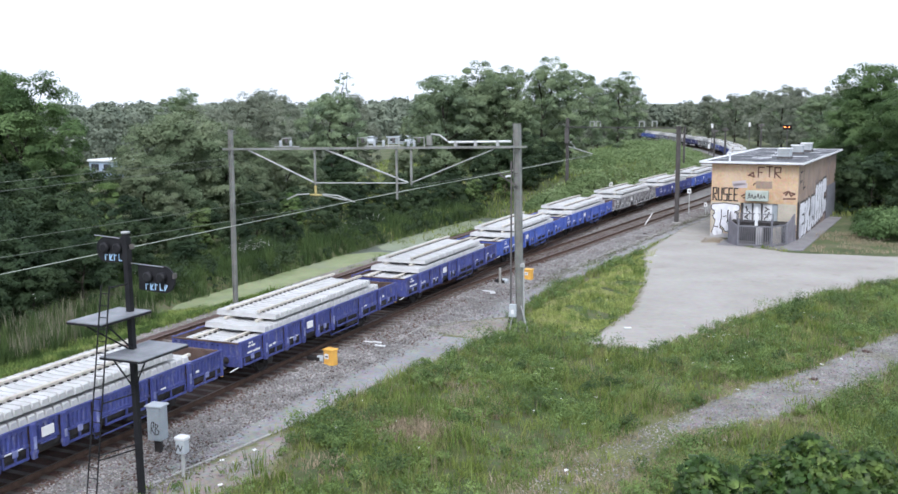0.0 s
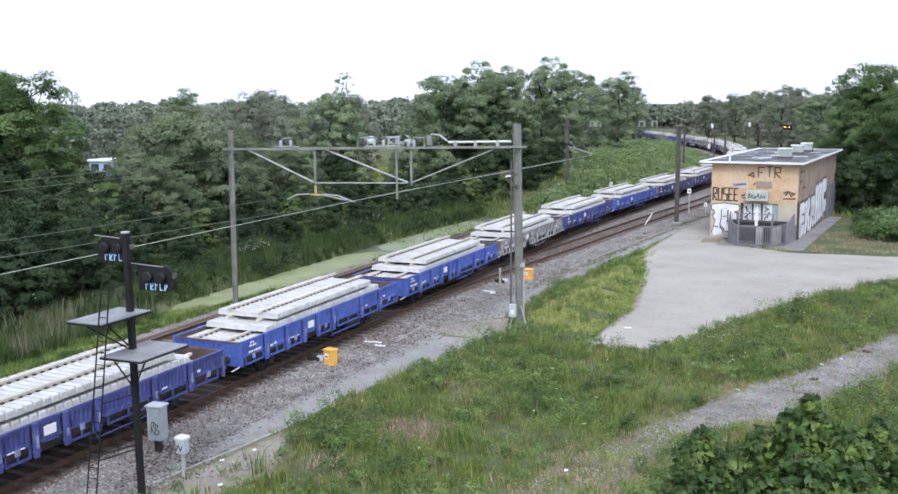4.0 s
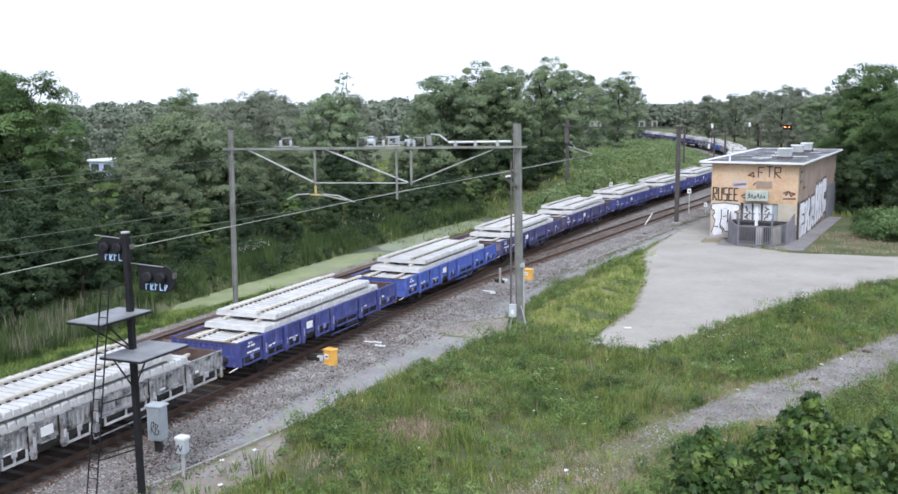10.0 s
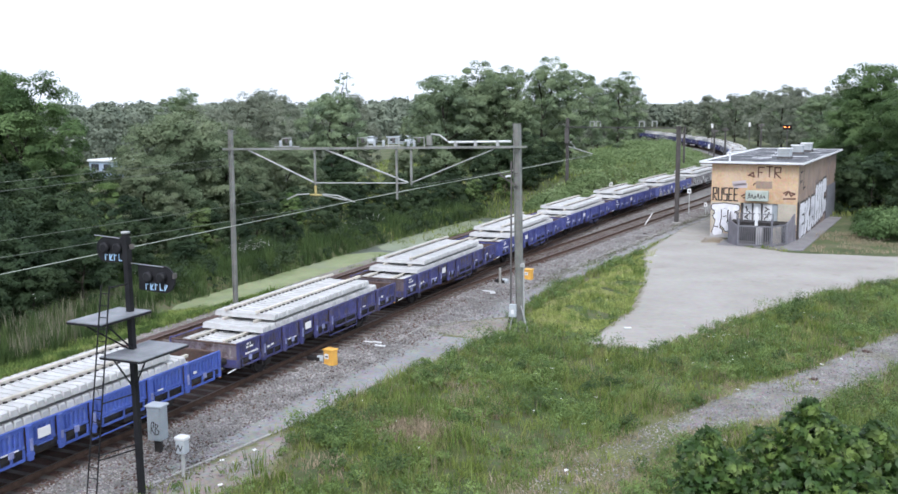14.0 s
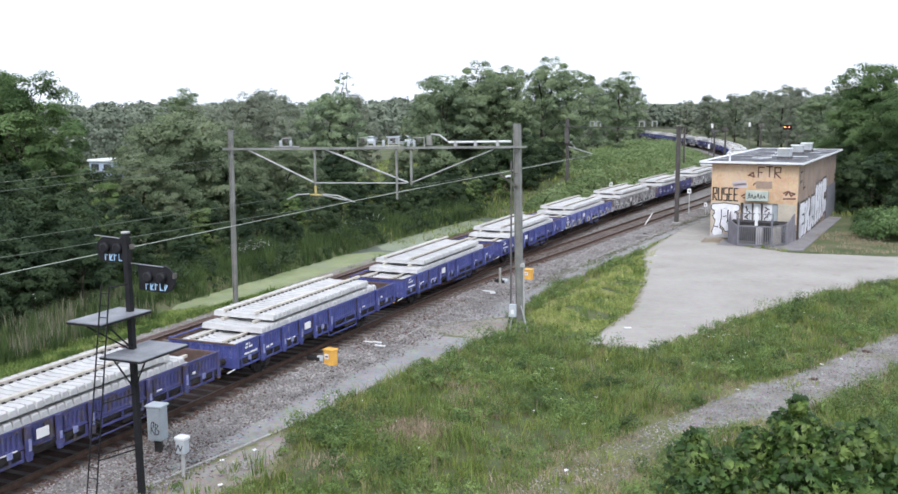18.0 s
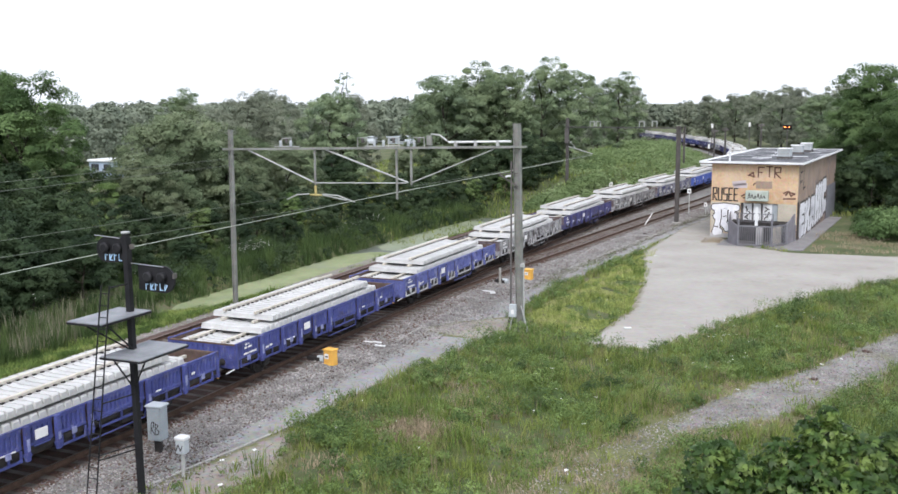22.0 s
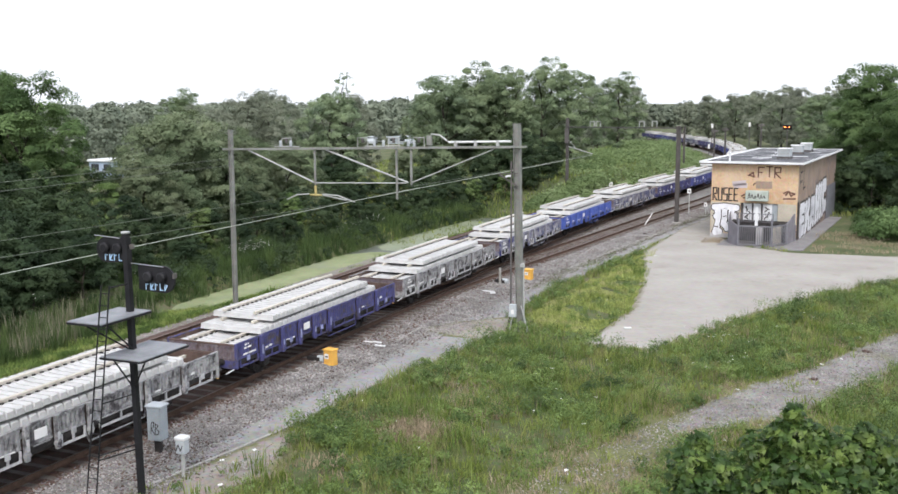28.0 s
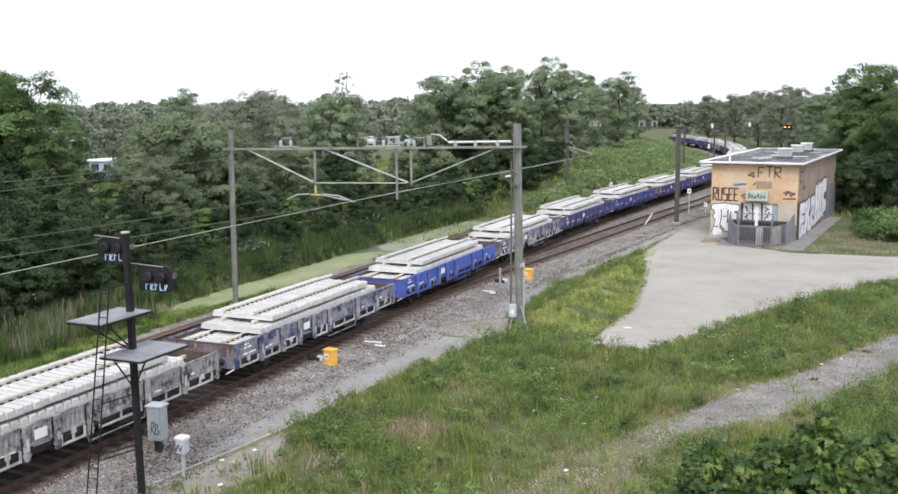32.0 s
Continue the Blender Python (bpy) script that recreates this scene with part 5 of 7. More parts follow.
    for x0, x1, mat, label in ((d0 + 0.25, d0 + 0.82, TRIM, "white door leaf with black painted marks"), (d0 + 1.0, d0 + 1.5, TRIM, "white steel door leaf"), (d0 + 1.7, d0 + 2.27, TRIM, "white door leaf with black painted marks"), (d0 + 2.32, d1 - 0.03, CABDARK, "grey side panel")):
        leaf = part("door_leaf", Build().box(x0, x1, th - 0.12, th - 0.062, 0.1, dz - 0.05, 0.01), mat, t, label)
        part("door_frame", Build().box(x0 - 0.04, x0 + 0.01, th - 0.14, th - 0.062, 0.1, dz - 0.02), TRIM, leaf)
    front = lambda u, z, off=0.0: Vector((u, -0.002 - off, z))
    door_plane = lambda u, z, off=0.0: Vector((u, th - 0.122 - off, z))
    for c in (d0 + 0.53, d0 + 1.98):
        marks = [[(c + 0.18 * math.sin(2.3 * i + c), 1.15 + 0.2 * i), (c - 0.16 * math.cos(1.7 * i), 1.3 + 0.2 * i), (c + 0.1 * math.sin(i), 1.42 + 0.17 * i)] for i in range(5)]
        strokes("paint_mark", t, SPRAY_BLACK, marks, door_plane, 0.045, "black sprayed marks")
    # lamp canopy above the door
    cn = part("canopy", Build().box(2.7, 4.35, -0.55, -0.002, 2.62, 3.4, 0.03), MINT, t, "pale green canopy box with marks")
    canopy_plane = lambda u, z, off=0.0: Vector((u, -0.553 - off, z))
    marks = [[(2.9 + 0.22 * i, 2.8 + 0.1 * (i % 2)), (2.98 + 0.22 * i, 3.2 - 0.08 * (i % 3)), (3.06 + 0.22 * i, 2.85)] for i in range(6)]
    strokes("paint_mark", cn, SPRAY_BLACK, marks, canopy_plane, 0.03, "dark sprayed marks")
    for i in range(3):
        marks = [[(3.5 + 0.3 * i - 0.12 + 0.24 * math.cos(a), 3.62 + 0.35 * math.sin(a)) for a in np.linspace(0.2, 2.6, 6)]]
        strokes("paint_mark", t, SPRAY_WHITE if i else SPRAY_BLACK, marks, front, 0.045)
    part("dark_vent", Build().box(3.35, 4.55, -0.03, -0.002, 3.55, 4.1, 0.01), SHADY, t, "brown vent panel")
    # tags on the front wall: blocky black letters, a high tag, a white throw-up
    def block(u, z, w, h, kind):
        return {"R": [[(u, z), (u, z + h), (u + w, z + h), (u + w, z + h * 0.55), (u, z + h * 0.5), (u + w, z)]],
                "U": [[(u, z + h), (u, z), (u + w, z), (u + w, z + h)]],
                "S": [[(u + w, z + h), (u, z + h), (u, z + h * 0.5), (u + w, z + h * 0.5), (u + w, z), (u, z)]],
                "E": [[(u + w, z + h), (u, z + h), (u, z), (u + w, z)], [(u, z + h * 0.5), (u + w * 0.8, z + h * 0.5)]],
                "T": [[(u, z + h), (u + w, z + h)], [(u + w / 2, z + h), (u + w / 2, z)]],
                "F": [[(u, z), (u, z + h), (u + w, z + h)], [(u, z + h * 0.5), (u + w * 0.7, z + h * 0.5)]]}[kind]
    for i, ch in enumerate("RUSEE"):
        strokes("sprayed_letter", t, SPRAY_BLACK, block(0.15 + i * 0.4, 2.55, 0.27, 0.95, ch), front, 0.055, "black blocky sprayed letter")
    for i, ch in enumerate("FTR"):
        strokes("sprayed_letter", t, SPRAY_BROWN, block(3.5 + i * 0.6, 4.38 + 0.07 * (i % 2), 0.42, 0.78, ch), front, 0.05, "large brown sprayed letter")
    strokes("sprayed_scrawl", t, SPRAY_BROWN, [[(2.75, 4.5), (3.1, 4.75), (3.2, 4.4), (2.85, 4.55)], [(2.3, 2.9), (2.6, 3.1), (2.75, 2.85), (2.45, 2.8)], [(5.4, 3.25), (5.7, 3.38), (6.2, 3.2)], [(5.55, 3.1), (5.75, 3.4), (5.95, 3.05), (6.2, 3.25)], [(5.4, 2.82), (6.25, 2.86)]], front, 0.06, "dark sprayed scrawl")
    strokes("faded_patch", t, SPRAY_VIOLET, [[(1.7, 3.85), (2.5, 3.95)], [(1.8, 3.7), (2.6, 3.75)]], front, 0.19, "faded violet paint patch")
    front2 = lambda u, z, off=0.0: Vector((u, -0.013 - off, z))
    pale = [[(0.3, 2.0), (1.05, 2.08), (1.95, 2.0)], [(0.55, 1.7), (0.62, 0.9), (0.4, 0.05), (0.7, 0.1)], [(1.1, 1.75), (1.0, 0.75), (1.3, 0.4)], [(1.6, 1.7), (1.55, 0.9), (1.95, 0.5)], [(0.45, 1.3), (0.95, 1.2)], [(1.15, 1.25), (1.85, 1.35)]]
    strokes("graffiti_outline", t, SPRAY_BLACK, pale, front, 0.29, "dark graffiti outline")
    strokes("white_throwup", t, SPRAY_WHITE, pale, front2, 0.225, "white bubble graffiti")
    front3 = lambda u, z, off=0.0: Vector((u, -0.022 - off, z))
    strokes("graffiti_line", t, SPRAY_BLACK, [[(0.82, 1.8), (0.84, 1.2), (0.72, 0.6)], [(1.32, 1.8), (1.3, 1.1), (1.5, 0.6)], [(0.3, 0.5), (0.6, 0.45)], [(1.0, 1.3), (1.2, 1.35)]], front3, 0.035)
    part("pale_panel", Build().box(d1 + 0.01, BW - 0.05, -0.012, -0.003, 0.9, 2.42), CREAM, t, "cream painted wall panel")
    part("pale_panel", Build().box(0.02, d0 - 0.01, -0.0019, -0.0005, 0.05, 2.42), CREAM, t, "cream painted wall panel")
    part("dark_wall_base", Build().box(d1 + 0.01, BW - 0.002, -0.016, -0.003, BZ + 0.02, 0.896), SHADE_GREY, t, "violet-grey painted wall base")
    # side wall graffiti
    side = lambda u, z, off=0.0: Vector((BW + 0.002 + off, u, z))
    side2 = lambda u, z, off=0.0: Vector((BW + 0.014 + off, u, z))
    part("dark_corner_band", Build().box(BW + 0.001, BW + 0.008, 0.1, 1.0, BZ + 0.05, 2.6), SPRAY_BLACK, t, "black painted band at the corner")
    big = [[(1.8, 0.35), (1.8, 2.1), (2.9, 2.1)], [(1.8, 1.2), (2.8, 1.3)], [(1.8, 0.4), (2.9, 0.5)], [(3.8, 0.4), (3.9, 2.15)], [(4.9, 2.2), (4.1, 1.3), (5.2, 0.5)], [(6.0, 0.45), (6.2, 2.2)], [(7.1, 2.2), (6.3, 2.0), (6.3, 1.3), (7.2, 1.2), (7.1, 0.6)],
           [(8.2, 0.6), (8.3, 3.1)], [(9.2, 0.7), (9.4, 3.2)], [(8.3, 1.6), (9.3, 1.7)], [(10.3, 0.8), (10.4, 3.2)], [(11.4, 0.9), (11.5, 3.3), (12.6, 3.3)], [(11.5, 1.2), (12.7, 1.3)]]
    big = [[(u * 1.22 - 0.3, z * 0.86 - 0.08) for u, z in q] for q in big]
    strokes("graffiti_outline", t, SPRAY_BLACK, big, side, 0.78, "dark graffiti outline")
    strokes("white_letters", t, SPRAY_WHITE, big, side2, 0.6, "large white sprayed letters")
    side3 = lambda u, z, off=0.0: Vector((BW + 0.026 + off, u, z))
    strokes("graffiti_line", t, SPRAY_BLACK, [[(u * 1.22 - 0.3, z * 0.86 - 0.08) for u, z in q] for q in [[(2.4, 0.85), (3.1, 0.9)], [(2.4, 1.7), (3.1, 1.7)], [(3.35, 0.1), (3.4, 2.3)], [(4.5, 1.9), (4.6, 2.5)], [(4.6, 0.2), (4.7, 0.9)], [(5.6, 0.2), (5.7, 2.5)], [(6.9, 0.9), (6.6, 0.9)], [(7.7, 0.4), (7.7, 2.4)], [(8.8, 0.5), (8.8, 1.2)], [(8.85, 2.2), (8.85, 3.4)], [(9.9, 0.6), (9.9, 3.3)], [(10.9, 0.7), (10.9, 3.3)], [(12.1, 1.9), (12.9, 2.0)]]], side3, 0.07)
    strokes("sprayed_scrawl", t, SPRAY_BLACK, [[(0.9, 3.2), (1.1, 4.7), (2.1, 4.8)], [(1.1, 4.0), (2.0, 4.1)], [(2.6, 3.4), (2.8, 4.8)], [(2.6, 3.4), (3.6, 3.5)]], side, 0.07, "dark sprayed tag")
    # fenced light well before the door: a bay of steel panels and bars
    ring = [(1.55, -0.04), (2.1, -3.0), (3.05, -4.3), (5.35, -4.05), (6.1, -2.2), (6.25, -0.04)]
    fence = part("railing", Build().bar((*ring[2], 1.16), (*ring[3], 1.16), 0.06, 0.1).bar((*ring[3], 1.16), (*ring[4], 1.16), 0.06, 0.1).bar((*ring[2], -0.2), (*ring[3], -0.2), 0.05, 0.07).bar((*ring[3], -0.2), (*ring[4], -0.2), 0.05, 0.07), FENCE, t, "grey steel railing round the entrance")
    for (ax, ay), (cx, cy), n in ((ring[2], ring[3], 17), (ring[3], ring[4], 13)):
        for i in range(1, n):
            u = i / n
            x, y = ax + (cx - ax) * u, ay + (cy - ay) * u
            part("bar", Build().box(x - 0.02, x + 0.02, y - 0.02, y + 0.02, -0.2, 1.15), FENCE, fence)
    for i, (x, y) in enumerate(ring):
        part("post", Build().box(x - 0.06, x + 0.06, y - 0.06, y + 0.06, BZ, 1.7 if i in (2, 3) else 1.3, 0.01), FENCE, fence)
    for (ax, ay), (cx, cy), za, zc in ((ring[0], ring[1], 1.7, 1.45), (ring[1], ring[2], 1.45, 1.15), (ring[4], ring[5], 1.2, 1.75)):
        a, c = Vector((ax, ay, 0)), Vector((cx, cy, 0))
        n = (c - a).normalized().cross(Vector((0, 0, 1))) * 0.04
        b = Build().add([q + k + Vector((0, 0, z)) for k in (n, -n) for q, z in ((a, BZ), (c, BZ), (c, zc), (a, za))], [(3, 2, 1, 0), (4, 5, 6, 7), (0, 1, 5, 4), (1, 2, 6, 5), (2, 3, 7, 6), (3, 0, 4, 7)])
        part("well_wall", b, SHADE_GREY, t, "violet-grey steel side panel")
    # floor and landing take dark colours for the shade behind the bars
    part("well_floor", Build().box(2.2, 6.0, -2.9, -1.46, BZ, BZ + 0.06).box(3.1, 5.4, -3.9, -2.9, BZ, BZ + 0.06), DARKMAST, t, "floor of the light well, darkened for its shade")
    part("well_pillar", Build().box(4.1, 4.55, -3.4, -3.0, BZ, 1.05, 0.02), PLINTH, t, "pale concrete pillar in the light well")
    part("well_pillar", Build().box(5.1, 5.75, -2.6, -2.3, BZ, 1.0, 0.02), CREAM, t, "pale concrete wall piece in the light well")
    part("second_rail", Build().box(2.3, 5.0, -1.52, -1.46, 1.75, 1.81).box(2.3, 2.36, -1.52, -1.46, 1.12, 1.8).box(4.94, 5.0, -1.52, -1.46, 1.12, 1.8), FENCE, t)
    for i in range(18):
        part("bar", Build().box(2.42 + i * 0.14, 2.45 + i * 0.14, -1.5, -1.475, 1.12, 1.76), FENCE, fence)
    part("landing", Build().box(1.75, 6.1, -1.45, -0.02, BZ, 1.12, 0.01), DARK, t, "landing before the doors, blackened as shade in the well")
    part("cable_duct", Build().box(4.0, 4.2, -3.3, -3.18, 1.0, 2.45, 0.01), TRIM, fence, "white upright duct")
    part("surround", Build().box(1.5, BW + 1.2, -4.6, -0.013, BZ - 0.1, BZ + 0.05, 0.02).box(BW + 0.013, BW + 1.2, -0.012, BL - 4, BZ - 0.1, BZ + 0.048, 0.02), PAVING, t, "grey paved surround")
    part("side_fence", Build().box(BW + 0.05, BW + 0.12, BL - 6.0, BL - 0.6, BZ, 2.6, 0.01), FENCE, t, "grey fence panel")


building()


# ---------------------------------------------------------------- far things
def far_signal(x, y, h, label):
    t = thing("railway_signal", label, "signal", pose(x, y, -0.36))
    part("pole", Build().rod((0, 0, 0), (0, 0, h), 0.09, 8), DARKMAST, t)
    part("back_board", Build().box(-0.75, 0.75, -0.05, 0.05, h - 0.1, h + 0.75, 0.05), BLACK, t)
    for dx in (-0.42, 0.32):
        m = Matrix.Translation((dx, -0.06, h + 0.32)) @ Euler((radians(90), 0, 0)).to_matrix().to_4x4()
        part("lamp", Build().lathe([(0.12, 0.0), (0.12, 0.08), (0.08, 0.12)], 12, m), RED_GLOW, t, "glowing orange-red lamp")
    part("hood", Build().box(-0.65, -0.2, -0.35, -0.06, h + 0.52, h + 0.56).box(0.1, 0.55, -0.35, -0.06, h + 0.52, h + 0.56), BLACK, t)


far_signal(9.3, 180, 5.6, "distant railway signal showing two orange-red lamps")
for x, y, h in ((-6.2, 200, 6.1), (0.9, 200, 6.4), (-6.3, 197, 2.2)):
    t = thing("track_sign", "tall pole with a small white plate beside the curve", "sign", pose(x, y, -0.36), "signs along the curve")
    part("pole", Build().rod((0, 0, 0), (0, 0, h), 0.07, 8), DARKMAST, t)
    part("plate", Build().box(-0.2, 0.2, -0.1, -0.06, h - 0.9, h, 0.02), WHITE, t, "white plate")


def far_house(x, y, w, d, h, mat, label, rot=0, top=TRIM):
    t = thing("low_building", label, "building", pose(x, y, -0.4, 0, 0, rot))
    part("wall", Build().box(-w / 2, w / 2, -d / 2, d / 2, 0, h, 0.02), mat, t)
    part("roof", Build().box(-w / 2 - 0.3, w / 2 + 0.3, -d / 2 - 0.3, d / 2 + 0.3, h, h + 0.3, 0.05), top, t, "flat roof")
    n = int(w / 2.2)
    for i in range(n):
        xx = -w / 2 + (i + 0.5) * w / n
        win = part("window", Build().box(xx - 0.7, xx + 0.7, -d / 2 - 0.05, -d / 2 - 0.002, h * 0.45, h * 0.85, 0.01), GLASS, t)
        part("sill", Build().box(xx - 0.75, xx + 0.75, -d / 2 - 0.12, -d / 2 - 0.002, h * 0.45 - 0.08, h * 0.45 - 0.01), TRIM, win)


far_house(-82.2, 116, 4.6, 5, 2.4, FARBLUE, "low pale-blue building glimpsed between trees")
far_house(-106, 240, 10, 7, 2.4, TRIM, "low white building far beyond the field", 10)
far_house(-91, 236, 6, 7, 1.7, CABDARK, "low grey building far beyond the field", -5, CABDARK)
far_house(-78, 238, 7, 6, 2.6, PLINTH, "low grey building far beyond the field", 0, PLINTH)


def parked_van(x, y, mat, label):
    """A van seen far across the field."""
    t = thing("parked_van", label, "van", pose(x, y, -0.36, 0, 0, 12), "vans across the field")
    body = part("body", Build().add([(sx * 0.95, yy, z) for sx in (-1, 1) for yy, z in ((-2.4, 0.35), (2.4, 0.35), (2.4, 2.1), (-1.2, 2.15), (-2.0, 1.2), (-2.4, 1.1))], [(0, 1, 2, 3, 4, 5)[::-1], (6, 7, 8, 9, 10, 11), (0, 6, 7, 1)[::-1], (1, 7, 8, 2)[::-1], (2, 8, 9, 3)[::-1], (3, 9, 10, 4)[::-1], (4, 10, 11, 5)[::-1], (5, 11, 6, 0)[::-1]]), mat, t)
    part("windscreen", Build().box(-0.8, 0.8, -1.62, -1.58, 1.45, 1.95), GLASS, body)
    for sx in (-0.9, 0.9):
        for yy in (-1.5, 1.5):
            part("wheel", Build().rod((sx - 0.1, yy, 0.33), (sx + 0.1, yy, 0.33), 0.33, 14), DARK, t)


parked_van(-96.5, 228, CABINET, "pale grey van parked beyond the field")
parked_van(-86, 229, CABDARK, "grey van parked beyond the field")
parked_van(-72, 231, CABDARK, "grey van parked beyond the field")


def litter():
    """Small dropped things on the ground."""
    rng = random.Random(8)
    for x, y, mat, name, label in ((5.95, 77.5, DARK, "dark_heap", "small dark heap beside the kerb"), (20.4, 38.4, RUST, "rust_tuft", "small reddish rubbish on the gravel track"), (22.3, 43.6, RUST, "rust_tuft", "small reddish rubbish on the gravel track"), (18.4, 37.8, DARKMAST, "dark_heap", "small dark heap on the gravel track")):
        b = Build()
        for i in range(7):
            a, r = rng.uniform(0, 6.28), rng.uniform(0.03, 0.17)
            b.box(-0.07, 0.07, -0.05, 0.05, 0.0, rng.uniform(0.04, 0.12), 0.015, pose(r * math.cos(a), r * math.sin(a), -0.03, rng.uniform(-20, 20), rng.uniform(-20, 20), rng.uniform(0, 180)))
        ob = tagged(part(name, b, mat, at=pose(x, y, -0.32)), label, "rubbish")
    for x, y in ((21.3, 42.0), (20.6, 40.8), (17.9, 36.0), (13.2, 40.9), (13.9, 41.0), (4.6, 23.0), (5.0, 24.1), (9.3, 58.0), (8.9, 66.4), (14.3, 26.0), (5.7, 21.4)):
        tagged(part("paper_scrap", Build().box(-0.07, 0.07, -0.045, 0.045, 0, 0.03, 0.01), WHITE, at=pose(x, y, -0.315, 6, -4, rng.uniform(0, 180))), "small pale scrap lying on the ground", "litter", "scraps on the ground")


litter()


# ---------------------------------------------------------------- plants
def leaf_quads(centres, normals, size, rng, ratio=0.62):
    """Small folded leaves, one quad each, at the centres, facing roughly along the normals."""
    n = len(centres)
    nr = normals + rng.normal(0, 0.26, (n, 3))
    nr /= np.linalg.norm(nr, axis=1)[:, None] + 1e-9
    t = rng.normal(0, 1, (n, 3))
    t -= nr * np.sum(t * nr, 1)[:, None]
    t /= np.linalg.norm(t, axis=1)[:, None] + 1e-9
    bt = np.cross(nr, t)
    s = size * rng.uniform(0.6, 1.35, (n, 1))
    v = np.stack([centres - t * s, centres - bt * s * ratio + nr * s * 0.15, centres + t * s, centres + bt * s * ratio - nr * s * 0.05], 1)
    return v.reshape(-1, 3), np.arange(4 * n).reshape(-1, 4)


def puffs(centres, radii, per, size, rng, flat=0.8, lean=None):
    """Leaves on the outer shells of many small rounded clumps; lean: which way each clump as a whole faces."""
    n = len(centres)
    d = rng.normal(0, 1, (n, per, 3))
    d /= np.linalg.norm(d, axis=2)[:, :, None]
    d[:, :, 2] = np.where(d[:, :, 2] < -0.35, -d[:, :, 2], d[:, :, 2])
    r = radii[:, None, None] * rng.uniform(0.55, 1.12, (n, per, 1))
    c = centres[:, None, :] + d * r * np.array([1, 1, flat])
    if lean is not None:
        d = d * 0.75 + lean[:, None, :] * 0.6
    return leaf_quads(c.reshape(-1, 3), d.reshape(-1, 3) + np.array([0, 0, 0.3]), size, rng)


def tree_proto(name, label, seed, height, radius, base, leaf, clumps, per, size, top=0.0, lobes=18, low=0.12):
    """A broad-leaved tree: tapered trunk, limbs and a crown of leaf clumps with an uneven outline."""
    rng = np.random.default_rng(seed)
    t = thing(name, label, "tree")
    b = Build()
    pts = [Vector((0, 0, -0.3))]
    for i in range(1, 7):
        pts.append(Vector((rng.normal(0, 0.10) * i * 0.5, rng.normal(0, 0.10) * i * 0.5, height * 0.85 * i / 6)))
    for i in range(6):
        r0, r1 = height * 0.022 * (1 - i / 7), height * 0.022 * (1 - (i + 1) / 7)
        b.rod(pts[i], pts[i + 1], r0, 9, r1)
    # large lobes in an egg-shaped crown, each covered by small clumps
    hz = (height - base) / 2
    k = (np.arange(lobes) + rng.uniform(0.1, 0.9, lobes)) / lobes * 0.88 + 0.03
    a = np.arange(lobes) * 2.4 + rng.normal(0, 0.3, lobes)
    wide = np.interp(k, [0, 0.3, 0.6, 0.85, 1.0], [0.72, 0.85, 0.82, 0.42 * (1 - top), 0.1]) * radius * rng.uniform(0.45, 0.92, lobes)
    big = np.stack([np.cos(a) * wide, np.sin(a) * wide, base + k * 2 * hz], 1)
    lr = radius * rng.uniform(0.32, 0.48, lobes)
    which = rng.integers(0, lobes, clumps)
    d = rng.normal(0, 1, (clumps, 3))
    d /= np.linalg.norm(d, axis=1)[:, None]
    d[:, 2] = np.where(d[:, 2] < -0.4, -d[:, 2], d[:, 2])
    c = big[which] + d * (lr[which] * rng.uniform(0.7, 1.0, clumps))[:, None]
    c[:, 2] = np.maximum(c[:, 2], base + 0.2)
    r = radius * rng.uniform(low * 0.7, low * 1.5, clumps)
    for i in range(0, clumps, max(1, clumps // 12)):
        a = pts[min(5, 1 + int(5 * max(0.0, (c[i, 2] * 0.75 - base * 0.5)) / height))]
        b.rod(a, Vector(c[i]), height * 0.004, 5, height * 0.0015)
    part("trunk", b, BARK, t)
    v, f = puffs(c, r, per, size, rng, lean=d)
    part("crown", arrays("crown", v, f, leaf, 4), leaf, t)
    return t


def place(proto, spots, label=""):
    """Puts the first tree of a kind and its copies: (x, y, turn, scale)."""
    for i, (x, y, turn, sc) in enumerate(spots):
        m = pose(x, y, float(ground_z(x, y)), 0, 0, turn)
        ob = proto if i == 0 else copy_thing(proto, m)
        if i == 0:
            ob.matrix_basis = m
        ob.scale = (sc, sc, sc * (0.95 + 0.1 * ((i * 37) % 10) / 10))


big_a = tree_proto("broadleaf_tree", "tall dense mid-green broadleaf tree", 3, 13.0, 5.6, 0.4, LEAF_A, 400, 210, 0.092, lobes=30, low=0.115)
place(big_a, [(-35.4, 54, 154, 0.98), (-40.5, 55, 30, 0.97), (-48.0, 60, 195, 0.97), (22.6, 112, 256, 1.07), (26.2, 104, 40, 0.92), (33, 118, 10, 1.0)])
big_c = tree_proto("broadleaf_tree", "tall rounded soft-green broadleaf tree", 17, 13.0, 5.4, 0.4, LEAF_G, 250, 125, 0.115, lobes=24, low=0.12)
place(big_c, [(-79.9, 130, 66, 1.0), (-17.2, 166, 130, 0.96), (-19.8, 116, 200, 0.98), (-24.2, 120, 20, 0.98), (-29.5, 117, 95, 0.9), (-22.5, 118, 274, 1.08), (-17.2, 123, 86, 1.06), (-30, 124, 150, 0.9)])
big_b = tree_proto("broadleaf_tree", "dark green broadleaf tree with an open crown", 8, 12.0, 5.0, 0.2, LEAF_B, 270, 125, 0.108, lobes=22, low=0.12)
